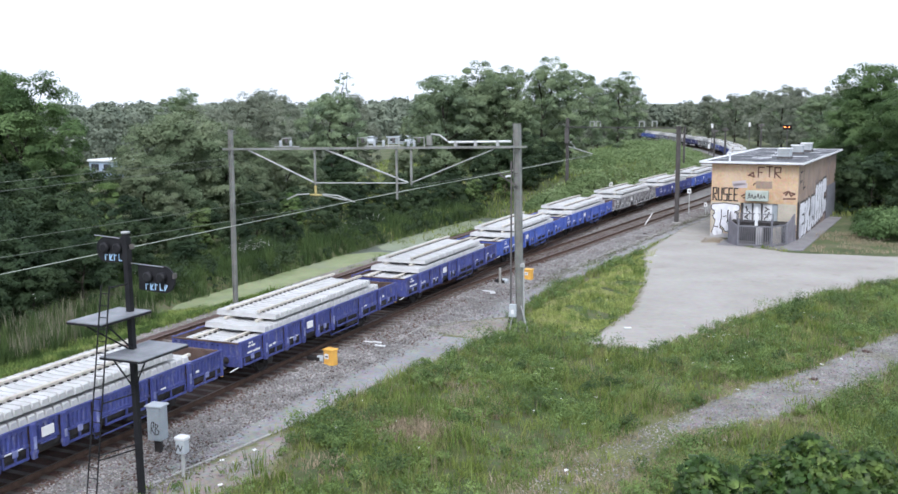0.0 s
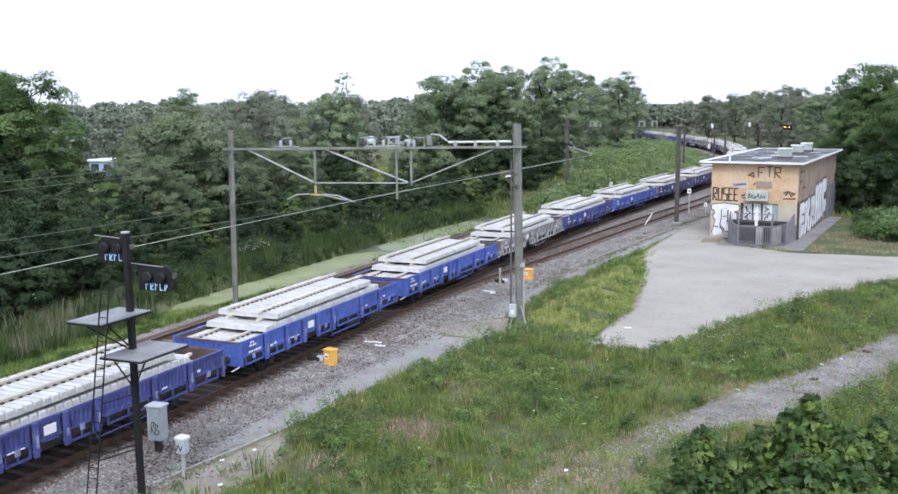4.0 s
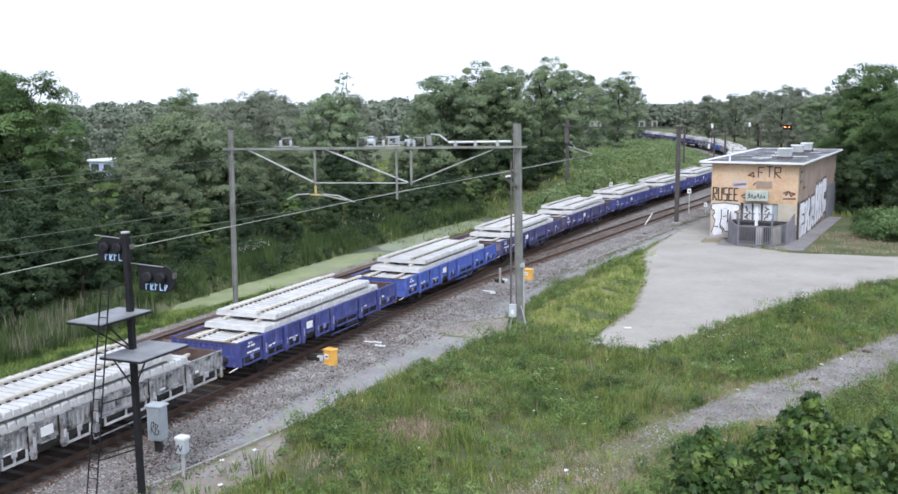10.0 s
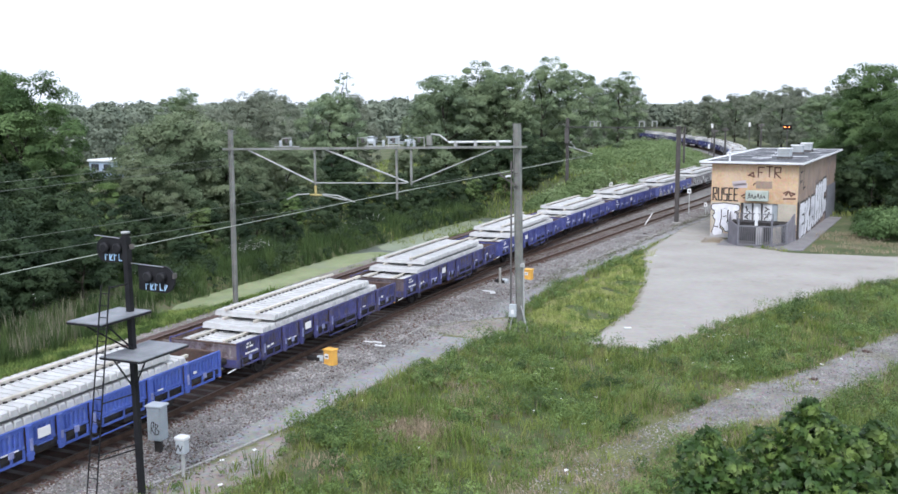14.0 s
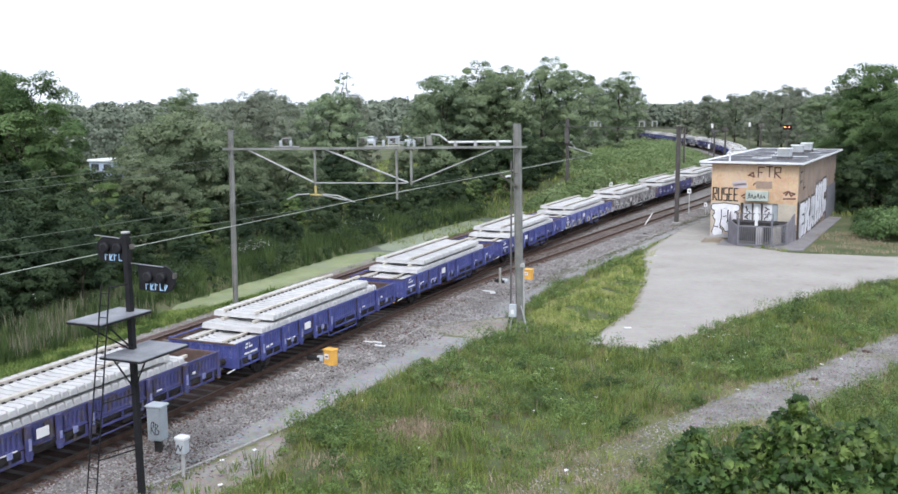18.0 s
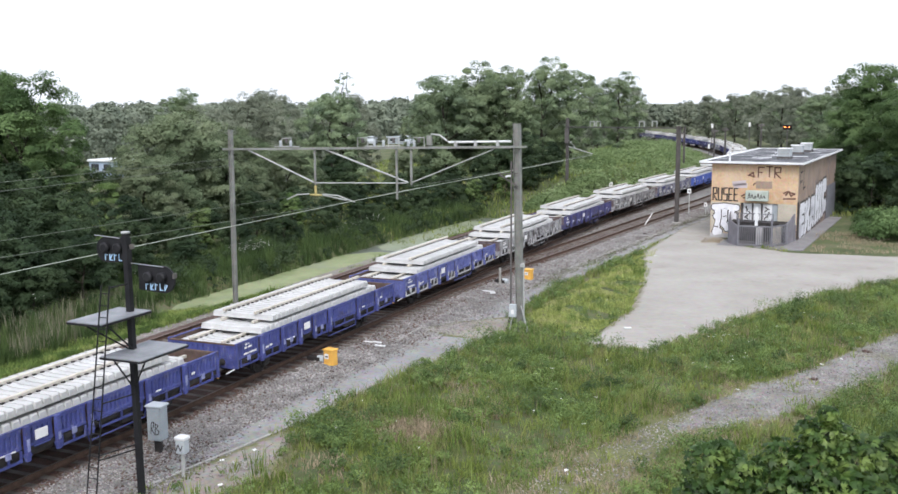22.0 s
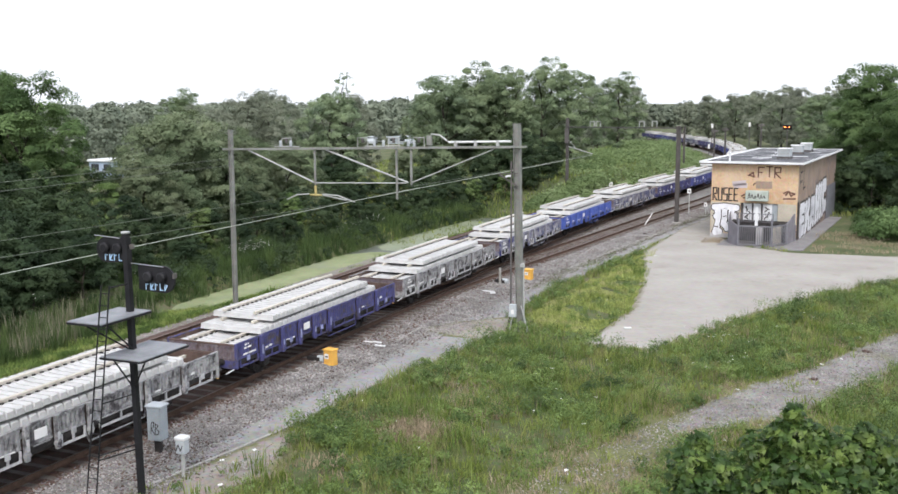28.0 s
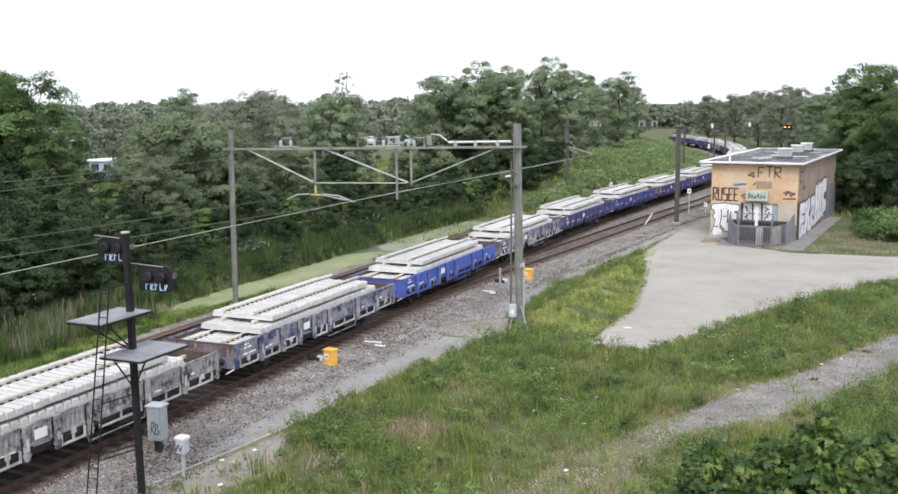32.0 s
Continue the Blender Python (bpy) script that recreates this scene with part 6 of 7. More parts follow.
place(big_b, [(-58.0, 122, 64, 0.93), (-33.1, 96, 86, 0.94), (-26.0, 112, 130, 1.14), (-14.8, 128, 90, 1.08), (19.8, 128, 266, 0.85), (13.5, 200, 304, 0.94), (26, 126, 20, 0.95)])
willow = tree_proto("willow_tree", "rounded grey-green willow tree", 12, 8.8, 4.4, 0.2, LEAF_C, 290, 180, 0.085, lobes=20, low=0.125)
place(willow, [(-29.0, 64, 356, 1.12), (-26.5, 57, 310, 0.75), (-28.6, 70, 245, 0.9), (-27.4, 78, 295, 0.75), (-24.7, 97, 255, 0.55), (-33, 79, 20, 0.8)])
bush = tree_proto("tree_shrub", "low green tree shrub with shade-darkened leaves at the water's edge", 21, 5.0, 3.2, 0.0, LEAF_E, 150, 110, 0.09, lobes=13, low=0.14)
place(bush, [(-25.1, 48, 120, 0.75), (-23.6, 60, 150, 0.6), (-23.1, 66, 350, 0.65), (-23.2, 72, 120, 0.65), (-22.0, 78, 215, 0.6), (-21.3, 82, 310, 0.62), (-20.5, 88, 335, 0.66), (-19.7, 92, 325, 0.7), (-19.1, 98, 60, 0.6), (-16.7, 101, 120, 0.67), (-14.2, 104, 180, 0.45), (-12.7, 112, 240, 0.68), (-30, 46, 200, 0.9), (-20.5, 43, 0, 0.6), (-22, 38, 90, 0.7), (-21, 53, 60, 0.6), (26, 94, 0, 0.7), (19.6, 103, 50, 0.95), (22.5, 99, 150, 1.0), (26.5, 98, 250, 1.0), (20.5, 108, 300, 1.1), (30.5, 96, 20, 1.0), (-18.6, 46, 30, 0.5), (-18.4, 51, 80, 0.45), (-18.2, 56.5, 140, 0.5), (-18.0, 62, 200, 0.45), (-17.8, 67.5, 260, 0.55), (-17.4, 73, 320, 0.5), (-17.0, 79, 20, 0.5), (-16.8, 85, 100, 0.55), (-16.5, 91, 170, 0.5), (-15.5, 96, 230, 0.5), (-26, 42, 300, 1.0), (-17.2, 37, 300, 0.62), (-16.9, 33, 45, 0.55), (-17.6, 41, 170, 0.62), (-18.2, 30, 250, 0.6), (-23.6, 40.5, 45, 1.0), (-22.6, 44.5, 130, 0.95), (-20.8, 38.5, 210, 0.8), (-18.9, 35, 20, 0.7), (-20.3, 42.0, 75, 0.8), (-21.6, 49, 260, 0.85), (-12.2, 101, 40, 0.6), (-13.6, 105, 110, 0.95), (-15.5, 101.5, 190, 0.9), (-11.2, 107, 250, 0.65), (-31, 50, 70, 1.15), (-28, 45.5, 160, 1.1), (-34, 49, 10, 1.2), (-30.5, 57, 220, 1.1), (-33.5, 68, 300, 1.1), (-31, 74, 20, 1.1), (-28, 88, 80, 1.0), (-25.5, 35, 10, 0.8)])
light = tree_proto("young_tree", "young yellow-green tree among the shrubs", 31, 6.0, 2.6, 0.4, LEAF_D, 110, 100, 0.085, lobes=11, low=0.14)
place(light, [(-27.5, 55, 320, 0.85), (-24.6, 47, 130, 0.6), (-22.5, 58, 100, 0.5), (-13.2, 98, 0, 0.5), (-14.5, 92, 120, 0.45), (-12.4, 104, 230, 0.5), (-20.5, 46, 10, 0.45), (-21.5, 69, 200, 0.5)])

# their haze lies in the leaf colour alone
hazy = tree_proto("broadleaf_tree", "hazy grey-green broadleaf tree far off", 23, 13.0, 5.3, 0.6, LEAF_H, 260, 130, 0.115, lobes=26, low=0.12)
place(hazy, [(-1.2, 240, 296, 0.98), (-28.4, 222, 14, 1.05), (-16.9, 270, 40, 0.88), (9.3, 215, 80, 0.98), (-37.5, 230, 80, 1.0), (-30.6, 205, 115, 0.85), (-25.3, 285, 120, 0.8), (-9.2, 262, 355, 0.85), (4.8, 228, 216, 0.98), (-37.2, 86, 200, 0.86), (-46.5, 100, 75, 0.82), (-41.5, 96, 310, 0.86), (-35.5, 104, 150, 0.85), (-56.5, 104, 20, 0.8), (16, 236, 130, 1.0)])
leader = tree_proto("slender_tree", "slender sparse tree top above the others", 41, 13.5, 1.3, 7.0, LEAF_B, 80, 14, 0.085, lobes=26, low=0.16)
place(leader, [(-33.2, 99, 0, 1.14)])

# far trees: one belt of stuff on every side, haze coloured into their leaves
def belt(name, spots, rng, height, width, size, per, leaf, label):
    c, r = [], []
    for x, y, h in spots:
        for _ in range(40):
            a, q = rng.uniform(0, 2 * math.pi), rng.uniform(0.2, 1) ** 0.5
            k = rng.uniform(0.02, 1.0)
            wd = width * (0.55 + 0.6 * math.sin(math.pi * min(1, k * 0.9 + 0.1)))
            c.append((x + math.cos(a) * q * wd, y + math.sin(a) * q * wd, h * (0.06 + 0.86 * k)))
            r.append(width * rng.uniform(0.25, 0.45))
    v, f = puffs(np.array(c), np.array(r), per, size, rng)
    tagged(new(name, arrays(name, v, f, leaf, 4)), label, "trees", kind="stuff")


rng = np.random.default_rng(77)
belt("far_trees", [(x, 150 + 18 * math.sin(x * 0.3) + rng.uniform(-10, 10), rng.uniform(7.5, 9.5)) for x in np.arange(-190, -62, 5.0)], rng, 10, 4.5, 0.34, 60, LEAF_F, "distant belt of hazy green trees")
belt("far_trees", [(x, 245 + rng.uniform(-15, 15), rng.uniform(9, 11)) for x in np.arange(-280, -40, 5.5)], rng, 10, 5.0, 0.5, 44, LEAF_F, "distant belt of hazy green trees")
belt("far_trees", [(x, 300 + rng.uniform(-10, 10) - 0.2 * x, rng.uniform(9, 12.0)) for x in np.arange(-20, 100, 4.5)], rng, 12, 5.0, 0.4, 40, LEAF_B, "green trees beyond the curve")
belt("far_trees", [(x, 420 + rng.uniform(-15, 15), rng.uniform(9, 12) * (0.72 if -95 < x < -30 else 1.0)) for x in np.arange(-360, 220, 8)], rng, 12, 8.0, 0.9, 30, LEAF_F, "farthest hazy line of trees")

# brambles on the bank
def brambles():
    rng = np.random.default_rng(5)
    n = 1300
    y = rng.uniform(92, 215, n)
    d = rng.uniform(-22, -6.0, n)
    d = np.where(y < 112, np.maximum(d, -9.5), d)
    x = line_x(y) + d
    z = ground_z(x, y) + rng.uniform(-0.2, 0.75, n)
    v, f = puffs(np.stack([x, y, z], 1), rng.uniform(0.5, 1.4, n), 70, 0.125, rng)
    tagged(new("bramble_bank", arrays("bramble_bank", v, f, BRAMBLE, 4)), "bank of light green brambles beside the curve", "brambles", kind="stuff")
    n = 260
    c = np.stack([rng.uniform(21.6, 29, n), rng.uniform(79, 90, n), rng.uniform(-0.2, 0.85, n)], 1)
    c[:, 2] *= np.clip((c[:, 0] - 21.2) / 1.5, 0.2, 1)
    v, f = puffs(c, rng.uniform(0.5, 1.0, n), 80, 0.12, rng)
    tagged(new("hedge", arrays("hedge", v, f, LEAF_A, 4)), "low rounded green hedge beside the forecourt", "hedge", kind="stuff")


brambles()


def blades(name, pts, height, width, rng, mat, label, lean=0.35, category="grass", uneven=False, splay=None, tall=None):
    """Single grass blades standing on the ground."""
    n = len(pts)
    a = rng.uniform(0, 2 * math.pi, n)
    h = height * rng.uniform(0.5, 1.4, n) * (1 if not uneven else (0.35 + 1.5 * np.clip(patchy(pts, 1.5, 5) * 0.6 + patchy(pts, 0.45, 8) * 0.7 - 0.2, 0, 1)))
    if tall is not None:
        h = h * tall
    w = width * rng.uniform(0.7, 1.3, n)
    z = ground_z(pts[:, 0], pts[:, 1])
    base = np.stack([pts[:, 0], pts[:, 1], z - 0.03], 1)
    side = np.stack([np.cos(a), np.sin(a), 0 * a], 1) * w[:, None]
    bend = rng.normal(0, lean, (n, 2)) * h[:, None]
    if splay is not None:
        bend = bend + splay * h[:, None]
    mid = base + np.concatenate([bend * 0.35, (h * 0.6)[:, None]], 1)
    tip = base + np.concatenate([bend, h[:, None]], 1)
    v = np.stack([base - side, base + side, mid + side * 0.8, mid - side * 0.8, tip], 1).reshape(-1, 3)
    i = np.arange(n)[:, None] * 5
    f = np.concatenate([i + np.array([[0, 1, 2]]), i + np.array([[0, 2, 3]]), i + np.array([[3, 2, 4]])], 0)
    tagged(new(name, arrays(name, v, f, mat, 3)), label, category, kind="stuff")


def tufts(name, centres, per, spread, height, width, rng, mat, label, splay=0.6, lean=0.2):
    """Grass growing in tufts, its blades leaning outwards."""
    n = len(centres)
    o = rng.normal(0, 1, (n, per, 2))
    p = (centres[:, None, :] + o * spread).reshape(-1, 2)
    o = (o / (1 + np.linalg.norm(o, axis=2)[:, :, None])).reshape(-1, 2) * splay
    tall = np.repeat(rng.uniform(0.5, 1.5, n) * (0.35 + 0.7 * patchy(centres, 0.8, 5) + 0.6 * patchy(centres, 2.1, 9) ** 2), per)
    blades(name, p, height, width, rng, mat, label, lean, splay=o, tall=tall)


def scatter(rng, x0, x1, y0, y1, n, keep):
    p = np.stack([rng.uniform(x0, x1, n), rng.uniform(y0, y1, n)], 1)
    return p[keep(p)]


def patchy(p, scale, seed):
    """Uneven cover: a soft wave pattern from 0 to 1."""
    x, y = p[:, 0] * scale, p[:, 1] * scale
    w = np.sin(x * 1.7 + 1.3 * np.sin(y * 1.1 + seed)) + np.sin(y * 1.9 + 1.5 * np.sin(x * 0.9 + seed * 2)) + np.sin((x + y) * 0.7 + seed)
    return 0.5 + w / 6


grng = np.random.default_rng(9)
MEADOW = lambda p: ~inside(p, PATH) & ~((p[:, 0] < 6.2) & (p[:, 1] < 25.5) & (p[:, 0] < 6.2 - 0.25 * np.maximum(0, p[:, 1] - 22)) & (grng.uniform(0, 1, len(p)) < 0.93)) & ~inside(p, [(3.2, 41.2), (4.1, 43.2), (6.2, 44.5), (7.0, 42.0), (6.6, 39.8), (4.5, 40.2)]) & ~inside(p, APRON_EDGE) & (~inside(p, LANE_EDGE) | (patchy(p, 1.1, 2) + grng.uniform(-0.25, 0.25, len(p)) > np.where(p[:, 1] < 29, 0.38, 0.68)) & (grng.uniform(0, 1, len(p)) < np.where(p[:, 1] < 29, 0.85, 0.3))) & (p[:, 0] > np.interp(p[:, 1], [q[1] for q in PATH_LO], [q[0] for q in PATH_LO])) & ~((p[:, 0] > 10.5) & (p[:, 0] < 19) & (p[:, 1] > 73)) & ~((p[:, 0] > 17) & (p[:, 1] > 70)) & (grng.uniform(0, 1, len(p)) < 0.25 + 0.9 * patchy(p, 0.8, 1))
NEAR_EDGE = lambda p: MEADOW(p) & ~((p[:, 0] > 9.6) & (p[:, 0] < 12.2) & (p[:, 1] > 40.5) & (p[:, 1] < 57) & (grng.uniform(0, 1, len(p)) < 0.6)) & ~((p[:, 0] > 10.5) & (p[:, 0] < 16.5) & (p[:, 1] < 31) & (grng.uniform(0, 1, len(p)) < 0.4)) & ~inside(p + grng.normal(0, 0.32, p.shape), APRON_EDGE) & ~inside(p + grng.normal(0, 0.12, p.shape), PATH) & (np.hypot(p[:, 0] - 8.8, (p[:, 1] - 27.6) * 0.8) > grng.uniform(0.4, 1.5, len(p))) & (np.hypot(p[:, 0] - 7.2, (p[:, 1] - 24.0) * 0.7) > grng.uniform(0.2, 1.1, len(p)))
LAWN = [(6.6, 45), (7.0, 55), (7.7, 66), (8.4, 70), (10.2, 57), (11.1, 49), (10.8, 42.5), (8.5, 43.2)]
ROUGH = lambda p: ~inside(p, LAWN) | (grng.uniform(0, 1, len(p)) < 0.2)
tufts("meadow_grass", scatter(grng, 3.5, 32, 17, 75, 33000, lambda p: NEAR_EDGE(p) & ROUGH(p)), 12, 0.085, 0.25, 0.014, grng, BLADE, "uneven green meadow grass")
tufts("tall_grass", scatter(grng, 3.5, 30, 17, 70, 12000, lambda p: NEAR_EDGE(p) & ROUGH(p) & (patchy(p, 0.9, 4) > 0.45) & ~inside(p, LANE_EDGE)), 16, 0.12, 0.44, 0.010, grng, TALL, "taller clumps of meadow grass", 0.5)
blades("short_grass", scatter(grng, 6, 12, 42, 71, 60000, lambda p: inside(p, LAWN) & (patchy(p, 1.1, 5) > 0.3)), 0.11, 0.016, grng, MOSS, "short bright mossy grass beside the forecourt", 0.5)
FARSIDE = lambda p: (p[:, 0] < line_x(p[:, 1]) - 8.6) & ((p[:, 0] > line_x(p[:, 1]) - np.where(p[:, 1] > 48, 9.2, 10.3)) | (p[:, 0] < line_x(p[:, 1]) - 14.0) | (p[:, 1] > 90))
blades("bank_grass", scatter(grng, -12.6, -8.8, 18, 46, 26000, lambda p: patchy(p, 0.9, 2) > 0.2), 0.2, 0.016, grng, TALL, "green grass on the near ditch bank")
REEDBED = lambda p: ((p[:, 0] < line_x(p[:, 1]) - 14.0) | ((p[:, 1] < 40) & (p[:, 0] < -11.4))) & ((p[:, 1] > 45) | (p[:, 0] > -15.4))
blades("bank_grass", scatter(grng, -24, -8, 20, 100, 48000, FARSIDE), 0.22, 0.018, grng, BANK, "long green grass on the ditch bank")
tufts("verge_grass", scatter(grng, -10.5, -8.3, 20, 95, 5200, lambda p: np.where(p[:, 1] < 46, p[:, 0] < -8.7, p[:, 0] > -9.0) & ((p[:, 1] < 46) | (p[:, 1] > 62) | (grng.uniform(0, 1, len(p)) < 0.3))), 13, 0.12, 0.22, 0.02, grng, TALL, "bright green grass along the ditch edge")
blades("far_grass", scatter(grng, -60, 40, 70, 200, 60000, lambda p: ~inside(p, APRON_EDGE) & ((p[:, 0] < line_x(p[:, 1]) - 8) | ((p[:, 0] > 18.5) & (p[:, 1] > 95)))), 0.45, 0.05, grng, BLADE, "rough grass beyond")
tufts("green_reeds", scatter(grng, -19.5, -10.5, 24, 92, 5200, REEDBED), 13, 0.13, 0.74, 0.018, grng, BANK, "tall green reeds at the water's edge", 0.32)
blades("dry_reeds", scatter(grng, -15, -10.6, 22, 41, 3600, lambda p: REEDBED(p) & (p[:, 0] < -11.6) & (patchy(p, 1.2, 3) > 0.5)), 1.05, 0.012, grng, REED, "tall dry straw-coloured reeds", 0.1, "reeds")


# dry straw grass along the gravel track and beside the building
DRY = lambda p: ~inside(p, APRON_EDGE) & (patchy(p, 0.9, 7) > 0.42)
SEEDED = lambda p: NEAR_EDGE(p) & ROUGH(p) & (patchy(p, 0.75, 13) > 0.4) & ~inside(p, LANE_EDGE)
blades("seed_grass", scatter(grng, 3.5, 32, 17, 70, 45000, SEEDED), 0.55, 0.008, grng, SEED, "thin brownish seed stalks over the meadow", 0.3, splay=None)
blades("dry_grass", np.vstack([scatter(grng, 11, 24, 20, 50, 46000, lambda p: DRY(p) & inside(p, [(x + (1.0 if i > 8 else -1.0), y) for i, (x, y) in enumerate(LANE_EDGE)]) & (~inside(p, LANE_EDGE) | (p[:, 1] < 31))), scatter(grng, 18.6, 30, 72, 84, 5000, DRY), scatter(grng, 7.4, 10.2, 26.2, 29.0, 2600, lambda p: np.hypot(p[:, 0] - 8.8, p[:, 1] - 27.6) < 1.3), scatter(grng, 10.8, 12.2, 73.9, 76.5, 500, lambda p: np.isfinite(p[:, 0])), scatter(grng, 5, 11, 22, 34, 9000, lambda p: MEADOW(p) & (patchy(p, 0.6, 9) > 0.6))]), 0.2, 0.014, grng, STRAW, "patches of dry straw-coloured grass", 0.5)


def weeds():
    rng = np.random.default_rng(15)
    p = scatter(rng, 4, 30, 18, 70, 15000, lambda p: NEAR_EDGE(p) & ROUGH(p) & (patchy(p, 0.5, 6) > 0.38) & ~inside(p, LANE_EDGE))
    n = len(p)
    z = ground_z(p[:, 0], p[:, 1])
    c = np.stack([p[:, 0], p[:, 1], z + rng.uniform(0.02, 0.2, n) + 0.14 * patchy(p, 1.3, 2)], 1)
    v, f = puffs(c, rng.uniform(0.1, 0.3, n), 52, 0.027, rng)
    tagged(new("meadow_weeds", arrays("meadow_weeds", v, f, WEED, 4)), "leafy green weeds among the grass", "weeds", kind="stuff")
    # larger dock and nettle clumps
    p = scatter(rng, 4, 30, 18, 70, 4600, lambda p: NEAR_EDGE(p) & ROUGH(p) & (patchy(p, 0.7, 11) > 0.47) & ~inside(p, LANE_EDGE))
    n = len(p)
    r = rng.uniform(0.14, 0.36, n) * np.where(rng.uniform(0, 1, n) < 0.25, 1.7, 1.0)
    c = np.stack([p[:, 0], p[:, 1], ground_z(p[:, 0], p[:, 1]) + r * 0.8], 1)
    v, f = puffs(c, r, 150, 0.034, rng, 1.0)
    tagged(new("dock_clumps", arrays("dock_clumps", v, f, DOCK, 4)), "bushy dark green docks and nettles in the meadow", "weeds", kind="stuff")
    # bank weeds share the leaf colour darkened for tree shade
    p = scatter(rng, -19.5, -10.4, 26, 95, 2200, lambda p: (p[:, 0] < line_x(p[:, 1]) - 14.0) & (patchy(p, 0.8, 3) > 0.45) & (p[:, 1] > 45))
    n = len(p)
    r = rng.uniform(0.15, 0.45, n)
    c = np.stack([p[:, 0], p[:, 1], ground_z(p[:, 0], p[:, 1]) + r + rng.uniform(0, 0.3, n)], 1)
    v, f = puffs(c, r, 60, 0.06, rng, 1.0)
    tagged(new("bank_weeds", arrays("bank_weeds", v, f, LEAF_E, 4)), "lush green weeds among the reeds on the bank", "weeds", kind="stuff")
    p = np.vstack([scatter(rng, 13, 18, 36, 46, 150, lambda p: MEADOW(p) & (patchy(p, 0.9, 3) > 0.55)), scatter(rng, 5, 22, 22, 50, 60, MEADOW), scatter(rng, -16.8, -15.2, 53.2, 56.8, 80, FARSIDE), scatter(rng, -16.4, -14.6, 66, 74, 50, FARSIDE), scatter(rng, -16, -14, 28, 44, 10, FARSIDE)])
    n = len(p)
    c = np.stack([p[:, 0], p[:, 1], ground_z(p[:, 0], p[:, 1]) + rng.uniform(0.45, 0.95, n) + np.where(p[:, 0] < 0, 0.45, 0)], 1)
    v, f = puffs(c, np.full(n, 0.06), 9, 0.016, rng, 0.35)
    tagged(new("umbel_flowers", arrays("umbel_flowers", v, f, UMBEL, 4)), "white umbel flower heads above the grass", "flowers", kind="stuff")


weeds()


def stones(name, p, z, size, rng, mat, label):
    """Loose angular stones."""
    n = len(p)
    o = np.array([(1, 0, 0), (-1, 0, 0), (0, 1, 0), (0, -1, 0), (0, 0, 1), (0, 0, -1)], float)
    tri = np.array([(0, 2, 4), (2, 1, 4), (1, 3, 4), (3, 0, 4), (2, 0, 5), (1, 2, 5), (3, 1, 5), (0, 3, 5)])
    s = size * rng.uniform(0.6, 1.4, (n, 1, 1)) * rng.uniform(0.6, 1.3, (n, 6, 1))
    a = rng.uniform(0, 2 * math.pi, n)
    ca, sa = np.cos(a)[:, None], np.sin(a)[:, None]
    v = o[None] * s
    x, y = v[:, :, 0] * ca - v[:, :, 1] * sa, v[:, :, 0] * sa + v[:, :, 1] * ca
    v = np.stack([x + p[:, 0:1], y + p[:, 1:2], v[:, :, 2] * 0.7 + z[:, None]], 2)
    f = (tri[None] + np.arange(n)[:, None, None] * 6).reshape(-1, 3)
    tagged(new(name, arrays(name, v, f, mat, 3)), label, "stones", kind="stuff")


def all_stones():
    rng = np.random.default_rng(33)
    p = scatter(rng, 0.9, 9.0, 14, 98, 150000, lambda p: (p[:, 0] < np.interp(p[:, 1], [q[1] for q in PATH_UP], [q[0] for q in PATH_UP]) + 0.1 + 0.6 * rng.uniform(0, 1, len(p)) ** 2 + np.clip((25.5 - p[:, 1]) * 0.5, 0, 1.2) * rng.uniform(0, 1, len(p)) + 1.5 * rng.uniform(0, 1, len(p)) ** 1.5 * np.exp(-(((p[:, 1] - 43) / 7) ** 2))) & (rng.uniform(0, 1, len(p)) < np.clip(30 / p[:, 1], 0.2, 1.0)))
    d = p[:, 0] - line_x(p[:, 1])
    br = np.interp(p[:, 1], BR_P[:, 1], BR_P[:, 0])
    z = np.maximum(np.interp(d, [b[0] for b in BED], [b[1] for b in BED]), np.where(p[:, 1] > 38, np.interp(p[:, 0] - br, [-1.7, -1.0, 1.2, 1.9, 3.0], [-0.5, -0.215, -0.215, -0.25, -0.42]), -0.6))
    z = np.maximum(z, -0.328)
    brown = (np.abs(p[:, 0] - br) < 1.25) & (p[:, 1] > 36) | (d < 1.25 + 0.35 * rng.uniform(0, 1, len(p))) | ((d < 2.6) & (p[:, 1] > 36) & (p[:, 1] < 48) & (rng.uniform(0, 1, len(p)) < 0.35)) | (rng.uniform(0, 1, len(p)) < 0.04 + 0.3 * patchy(p, 0.6, 3) ** 2)
    stones("ballast_stones", p[~brown], z[~brown] + 0.012, 0.038, rng, STONE, "loose grey ballast stones")
    stones("rusty_ballast_stones", p[brown], z[brown] + 0.005, 0.042, rng, STONE_RUST, "rust-stained ballast stones")
    p = scatter(rng, 12, 26, 20, 60, 60000, lambda p: inside(p, LANE_EDGE) & (patchy(p, 0.7, 4) + rng.uniform(-0.3, 0.3, len(p)) > 0.25))
    stones("gravel_stones", p, np.full(len(p), -0.308), 0.03, rng, STONE, "loose gravel on the track")
    p = scatter(rng, -10, -7, 20, 50, 6000, lambda p: p[:, 0] > -8.7)
    stones("gravel_stones", p, np.full(len(p), -0.33), 0.03, rng, STONE, "loose grey gravel beside the old track")


all_stones()
grng = np.random.default_rng(12)
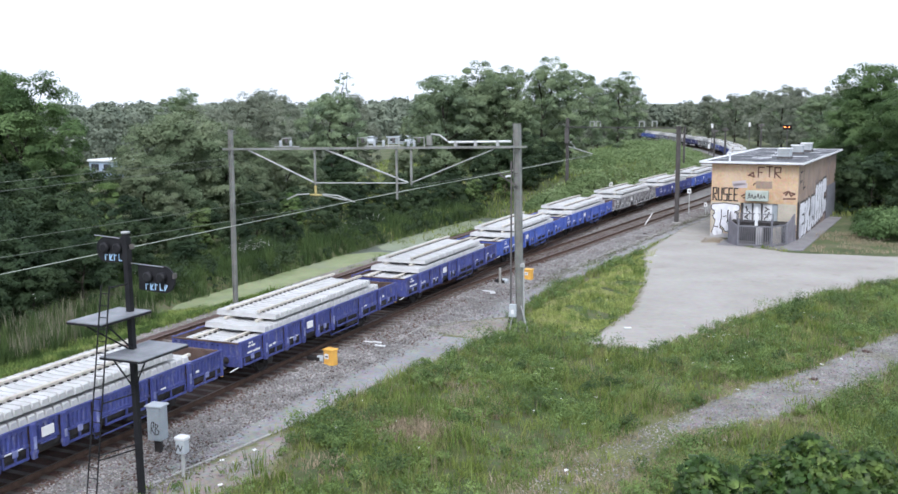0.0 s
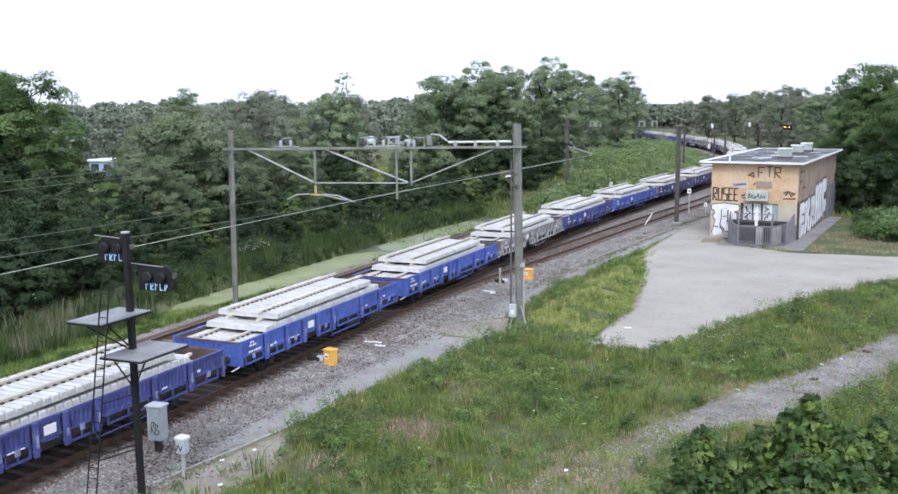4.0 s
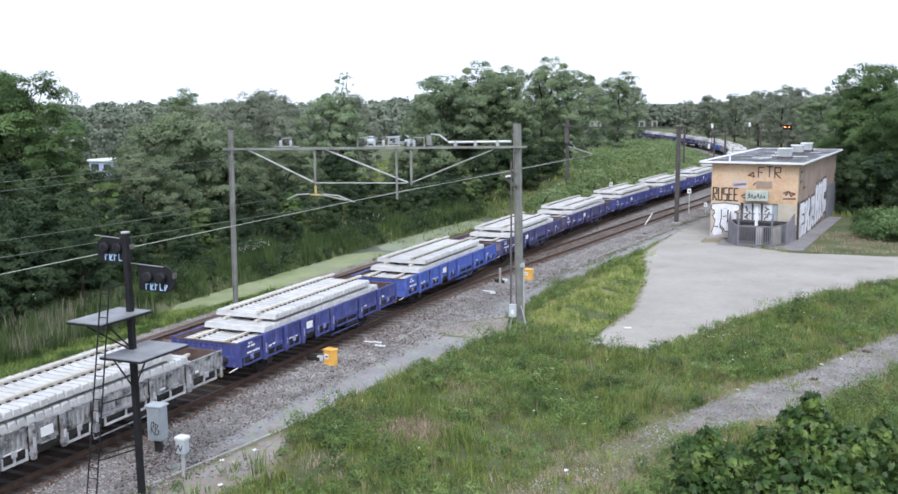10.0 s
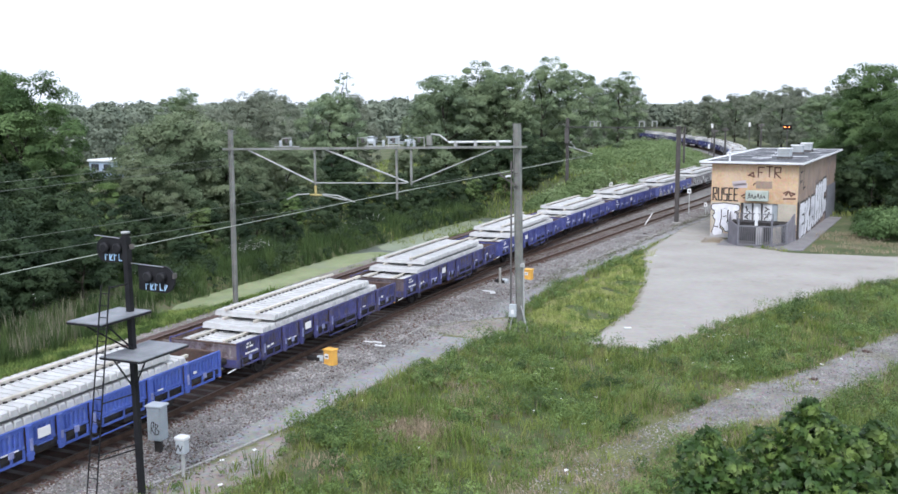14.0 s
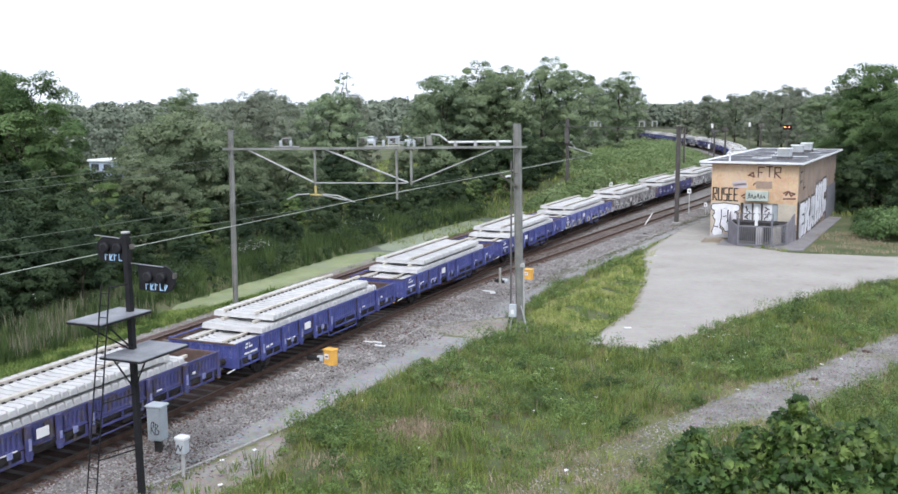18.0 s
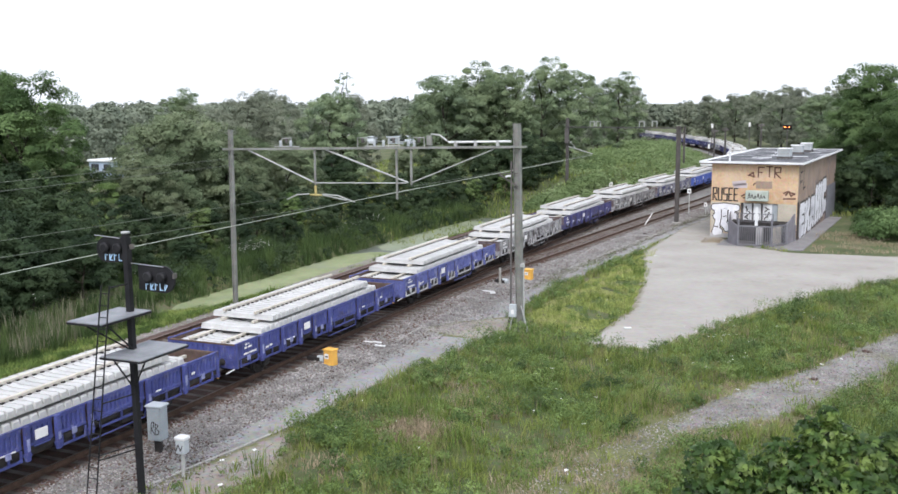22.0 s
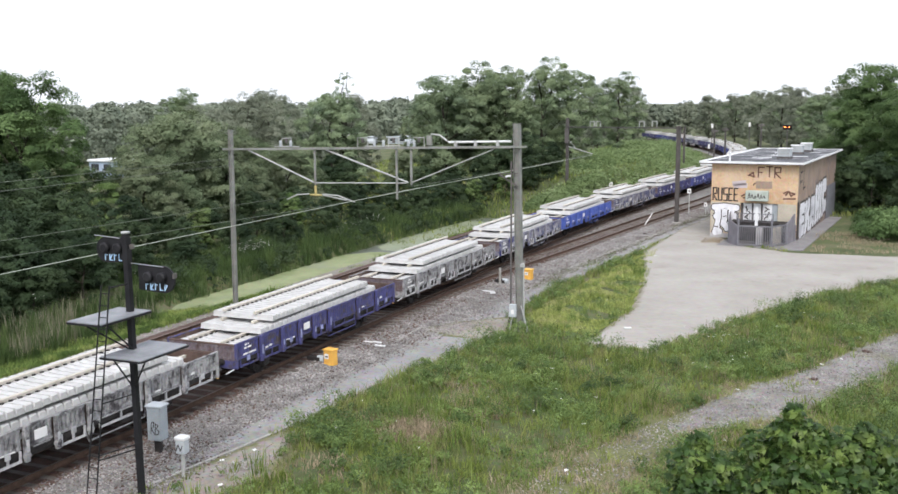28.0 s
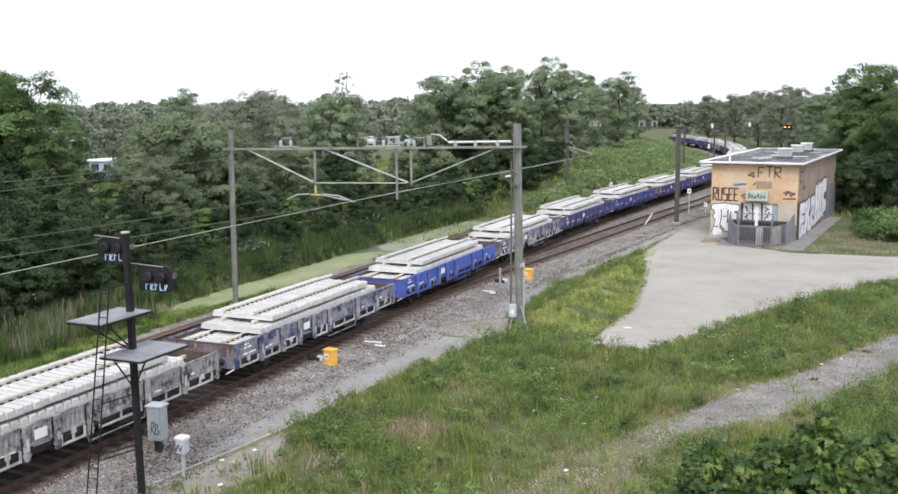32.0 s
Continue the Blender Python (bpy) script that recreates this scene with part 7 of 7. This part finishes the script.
p = grng.normal(0, 1, (110, 2)) * np.array([0.3, 0.45]) + np.array([5.34, 22.9])
stones("pale_rubble", p, np.full(len(p), -0.31), 0.05, grng, KERB, "small spill of pale rubble at the grass edge")

# ditch water under duckweed
slab("water", [(-10.0, 18), (-10.0, 43), (-9.1, 51), (-8.7, 80), (-8.6, 90), (-13.8, 90), (-14.4, 62), (-14.4, 18)], -1.14, WATER, "still grey-green ditch water", "water", 0.1)
slab("duckweed", ragged([(-10.15, 20), (-10.1, 43), (-9.25, 51), (-9.2, 65.5), (-12.2, 66.5), (-14.3, 64), (-14.3, 20)], 0.12, 6), -1.125, DUCKWEED, "bright green duckweed on the ditch", "duckweed", 0.01)
# open stretch of water: reflected sky is painted in by its pale material
slab("duckweed", ragged([(-9.2, 67.0), (-8.9, 87), (-13.5, 87), (-13.8, 69), (-12.4, 67.4)], 0.12, 7), -1.128, FILM, "pale grey-green ditch water with sky reflection in its colour", "duckweed", 0.008)


# ---------------------------------------------------------------- the maple before the camera
def lobed_leaf(n, size, rng, centres, normals):
    """Maple-like leaves: five-lobed outlines, one fan each."""
    out = np.array([(0, -0.42), (0.34, -0.42), (0.7, -0.05), (0.22, 0.02), (0.5, 0.5), (0.12, 0.22), (0, 0.75), (-0.12, 0.22), (-0.5, 0.5), (-0.22, 0.02), (-0.7, -0.05), (-0.34, -0.42)])
    k = len(out)
    nr = normals + rng.normal(0, 0.62, (n, 3))
    nr /= np.linalg.norm(nr, axis=1)[:, None]
    t = rng.normal(0, 1, (n, 3))
    t -= nr * np.sum(t * nr, 1)[:, None]
    t /= np.linalg.norm(t, axis=1)[:, None]
    bt = np.cross(nr, t)
    s = size * rng.uniform(0.55, 1.25, (n, 1, 1))
    droop = -0.35 * np.sum(out**2, 1)[None, :, None] * nr[:, None, :]
    v = centres[:, None, :] + s * (out[None, :, 0:1] * t[:, None, :] + out[None, :, 1:2] * bt[:, None, :] + droop)
    v = np.concatenate([centres[:, None, :], v], 1)
    tri = np.array([(0, 1 + i, 1 + (i + 1) % k) for i in range(k)])
    return v.reshape(-1, 3), (tri[None] + np.arange(n)[:, None, None] * (k + 1)).reshape(-1, 3)


MAPLE_SPRAYS = []


def maple():
    """The top of a maple in leaf sprays, each a rigid piece that sways."""
    rng = np.random.default_rng(4)
    foot = Vector((21.4, 8.8, -0.4))
    t = thing("young_maple", "green maple top swaying in the wind before the bridge", "tree", pose(*foot))
    part("trunk", Build().tube([(0, 0, -0.3), (0.03, 0, 2.5), (0.05, 0.05, 5.0), (0.0, 0.1, 6.6)], 0.06, 10), BARK, t)
    # across the view, up, nearer or farther, size
    spots = [(0.02, 0.02, 0.0, 0.10), (0.0, -0.2, 0.0, 0.22), (0.0, -0.45, 0.0, 0.30), (-0.36, -0.42, 0.1, 0.21), (0.33, -0.42, 0.1, 0.26), (-0.64, -0.58, 0.0, 0.22), (-0.95, -0.55, 0.1, 0.24), (-1.04, -0.85, 0.0, 0.2), (0.66, -0.46, 0.2, 0.27), (0.95, -0.62, 0.1, 0.32),
             (0.02, -0.75, -0.2, 0.38), (-0.42, -0.82, -0.1, 0.35), (0.42, -0.82, -0.2, 0.38), (-0.82, -0.9, -0.1, 0.32), (-1.02, -1.18, 0.0, 0.27), (-0.7, -1.25, -0.1, 0.38), (-0.2, -1.25, -0.2, 0.42), (0.35, -1.25, -0.2, 0.42), (0.9, -1.2, 0.0, 0.42), (0.85, -0.88, -0.1, 0.36),
             (-0.14, -0.16, 0.05, 0.10), (0.14, -0.2, 0.05, 0.12), (-0.88, -0.36, 0.1, 0.11), (0.62, -0.24, 0.1, 0.11), (1.15, -0.45, 0.1, 0.2), (-0.1, -0.66, -0.5, 0.07), (0.28, -0.72, -0.5, 0.08), (-0.85, -0.78, -0.35, 0.07)]
    for i, (u, h, dd, r0) in enumerate(spots):
        x, y, z = 21.43 + u * 0.92 - foot.x - dd * 0.0, 8.6 + u * 0.3 + dd - foot.y, 7.62 + h - foot.z
        n = int(40 + 3400 * r0 * r0)
        d = rng.normal(0, 1, (n, 3))
        d /= np.linalg.norm(d, axis=1)[:, None]
        r = r0 * rng.uniform(0.3, 1.0, (n, 1)) ** 0.5
        v, f = lobed_leaf(n, 0.068, rng, d * r * np.array([1, 1, 0.9]), d * 0.7 + np.array([0, -0.3, 0.7]))
        leaf = LEAF_D if i > 24 else LEAF_NEAR
        spray = part("leaf_spray", arrays("leaf_spray", v, f, leaf, 3), leaf, t, at=pose(x, y, z))
        tagged(spray, kind="stuff")
        part("twig", Build().rod((-x * 0.3, -y * 0.3, -0.6), (0, 0, 0), 0.01, 5, 0.004), BARK, spray)
        MAPLE_SPRAYS.append((spray, (x, y, z), i))


maple()
make_train()


# ---------------------------------------------------------------- what moves
# how far the wind pushes the maple: seconds, sideways, up
SWAY = [(0, -0.02, -0.4), (1, 0.09, -0.07), (2, -0.12, -0.04), (3, 0, -0.04), (4.5, -0.06, -0.05), (6, -0.18, -0.07), (7, 0.06, -0.04), (8, 0.04, -0.04), (9, 0, -0.04), (10, -0.02, -0.04), (11, 0.06, -0.27), (12, 0.01, -0.28), (13, -0.03, -0.1), (14, -0.02, -0.07), (15.5, 0.04, -0.16), (17, 0.06, -0.27), (18, -0.14, -0.07), (19, 0, -0.4), (20, 0.04, -0.07), (21, 0.15, -0.1), (22, 0.14, -0.15), (23, 0.16, -0.2), (24, 0.13, -0.17), (25, 0.02, -0.07), (26.5, -0.05, -0.1), (28, -0.14, -0.14), (29, -0.06, -0.04), (30, -0.02, -0.04), (31, 0.02, -0.14), (32, 0.08, -0.2)]


def motions():
    for k, ob in WAGONS:
        walk(ob, [(t, wagon_pose(k, t)) for t in range(0, 33)])
    ts = [q[0] for q in SWAY]
    for ob, (x, y, z), i in MAPLE_SPRAYS:
        rows = []
        for j in range(65):
            t = j * 0.5
            dx, dz = float(np.interp(t, ts, [q[1] for q in SWAY])), float(np.interp(t, ts, [q[2] for q in SWAY]))
            ph, k = i * 1.3, min(1.0, max(0.3, 1.0 + 0.8 * (z - 8.02)))
            rows.append((t, pose(x + dx * k + 0.02 * math.sin(2.2 * t + ph), y + 0.03 * math.sin(1.7 * t + ph), z + dz * k + 0.015 * math.sin(2.6 * t + ph), 5 * math.sin(1.9 * t + ph), 6 * math.sin(2.1 * t + 1 + ph) + 20 * dx, 5 * math.sin(1.5 * t + ph))))
        walk(ob, rows)


motions()
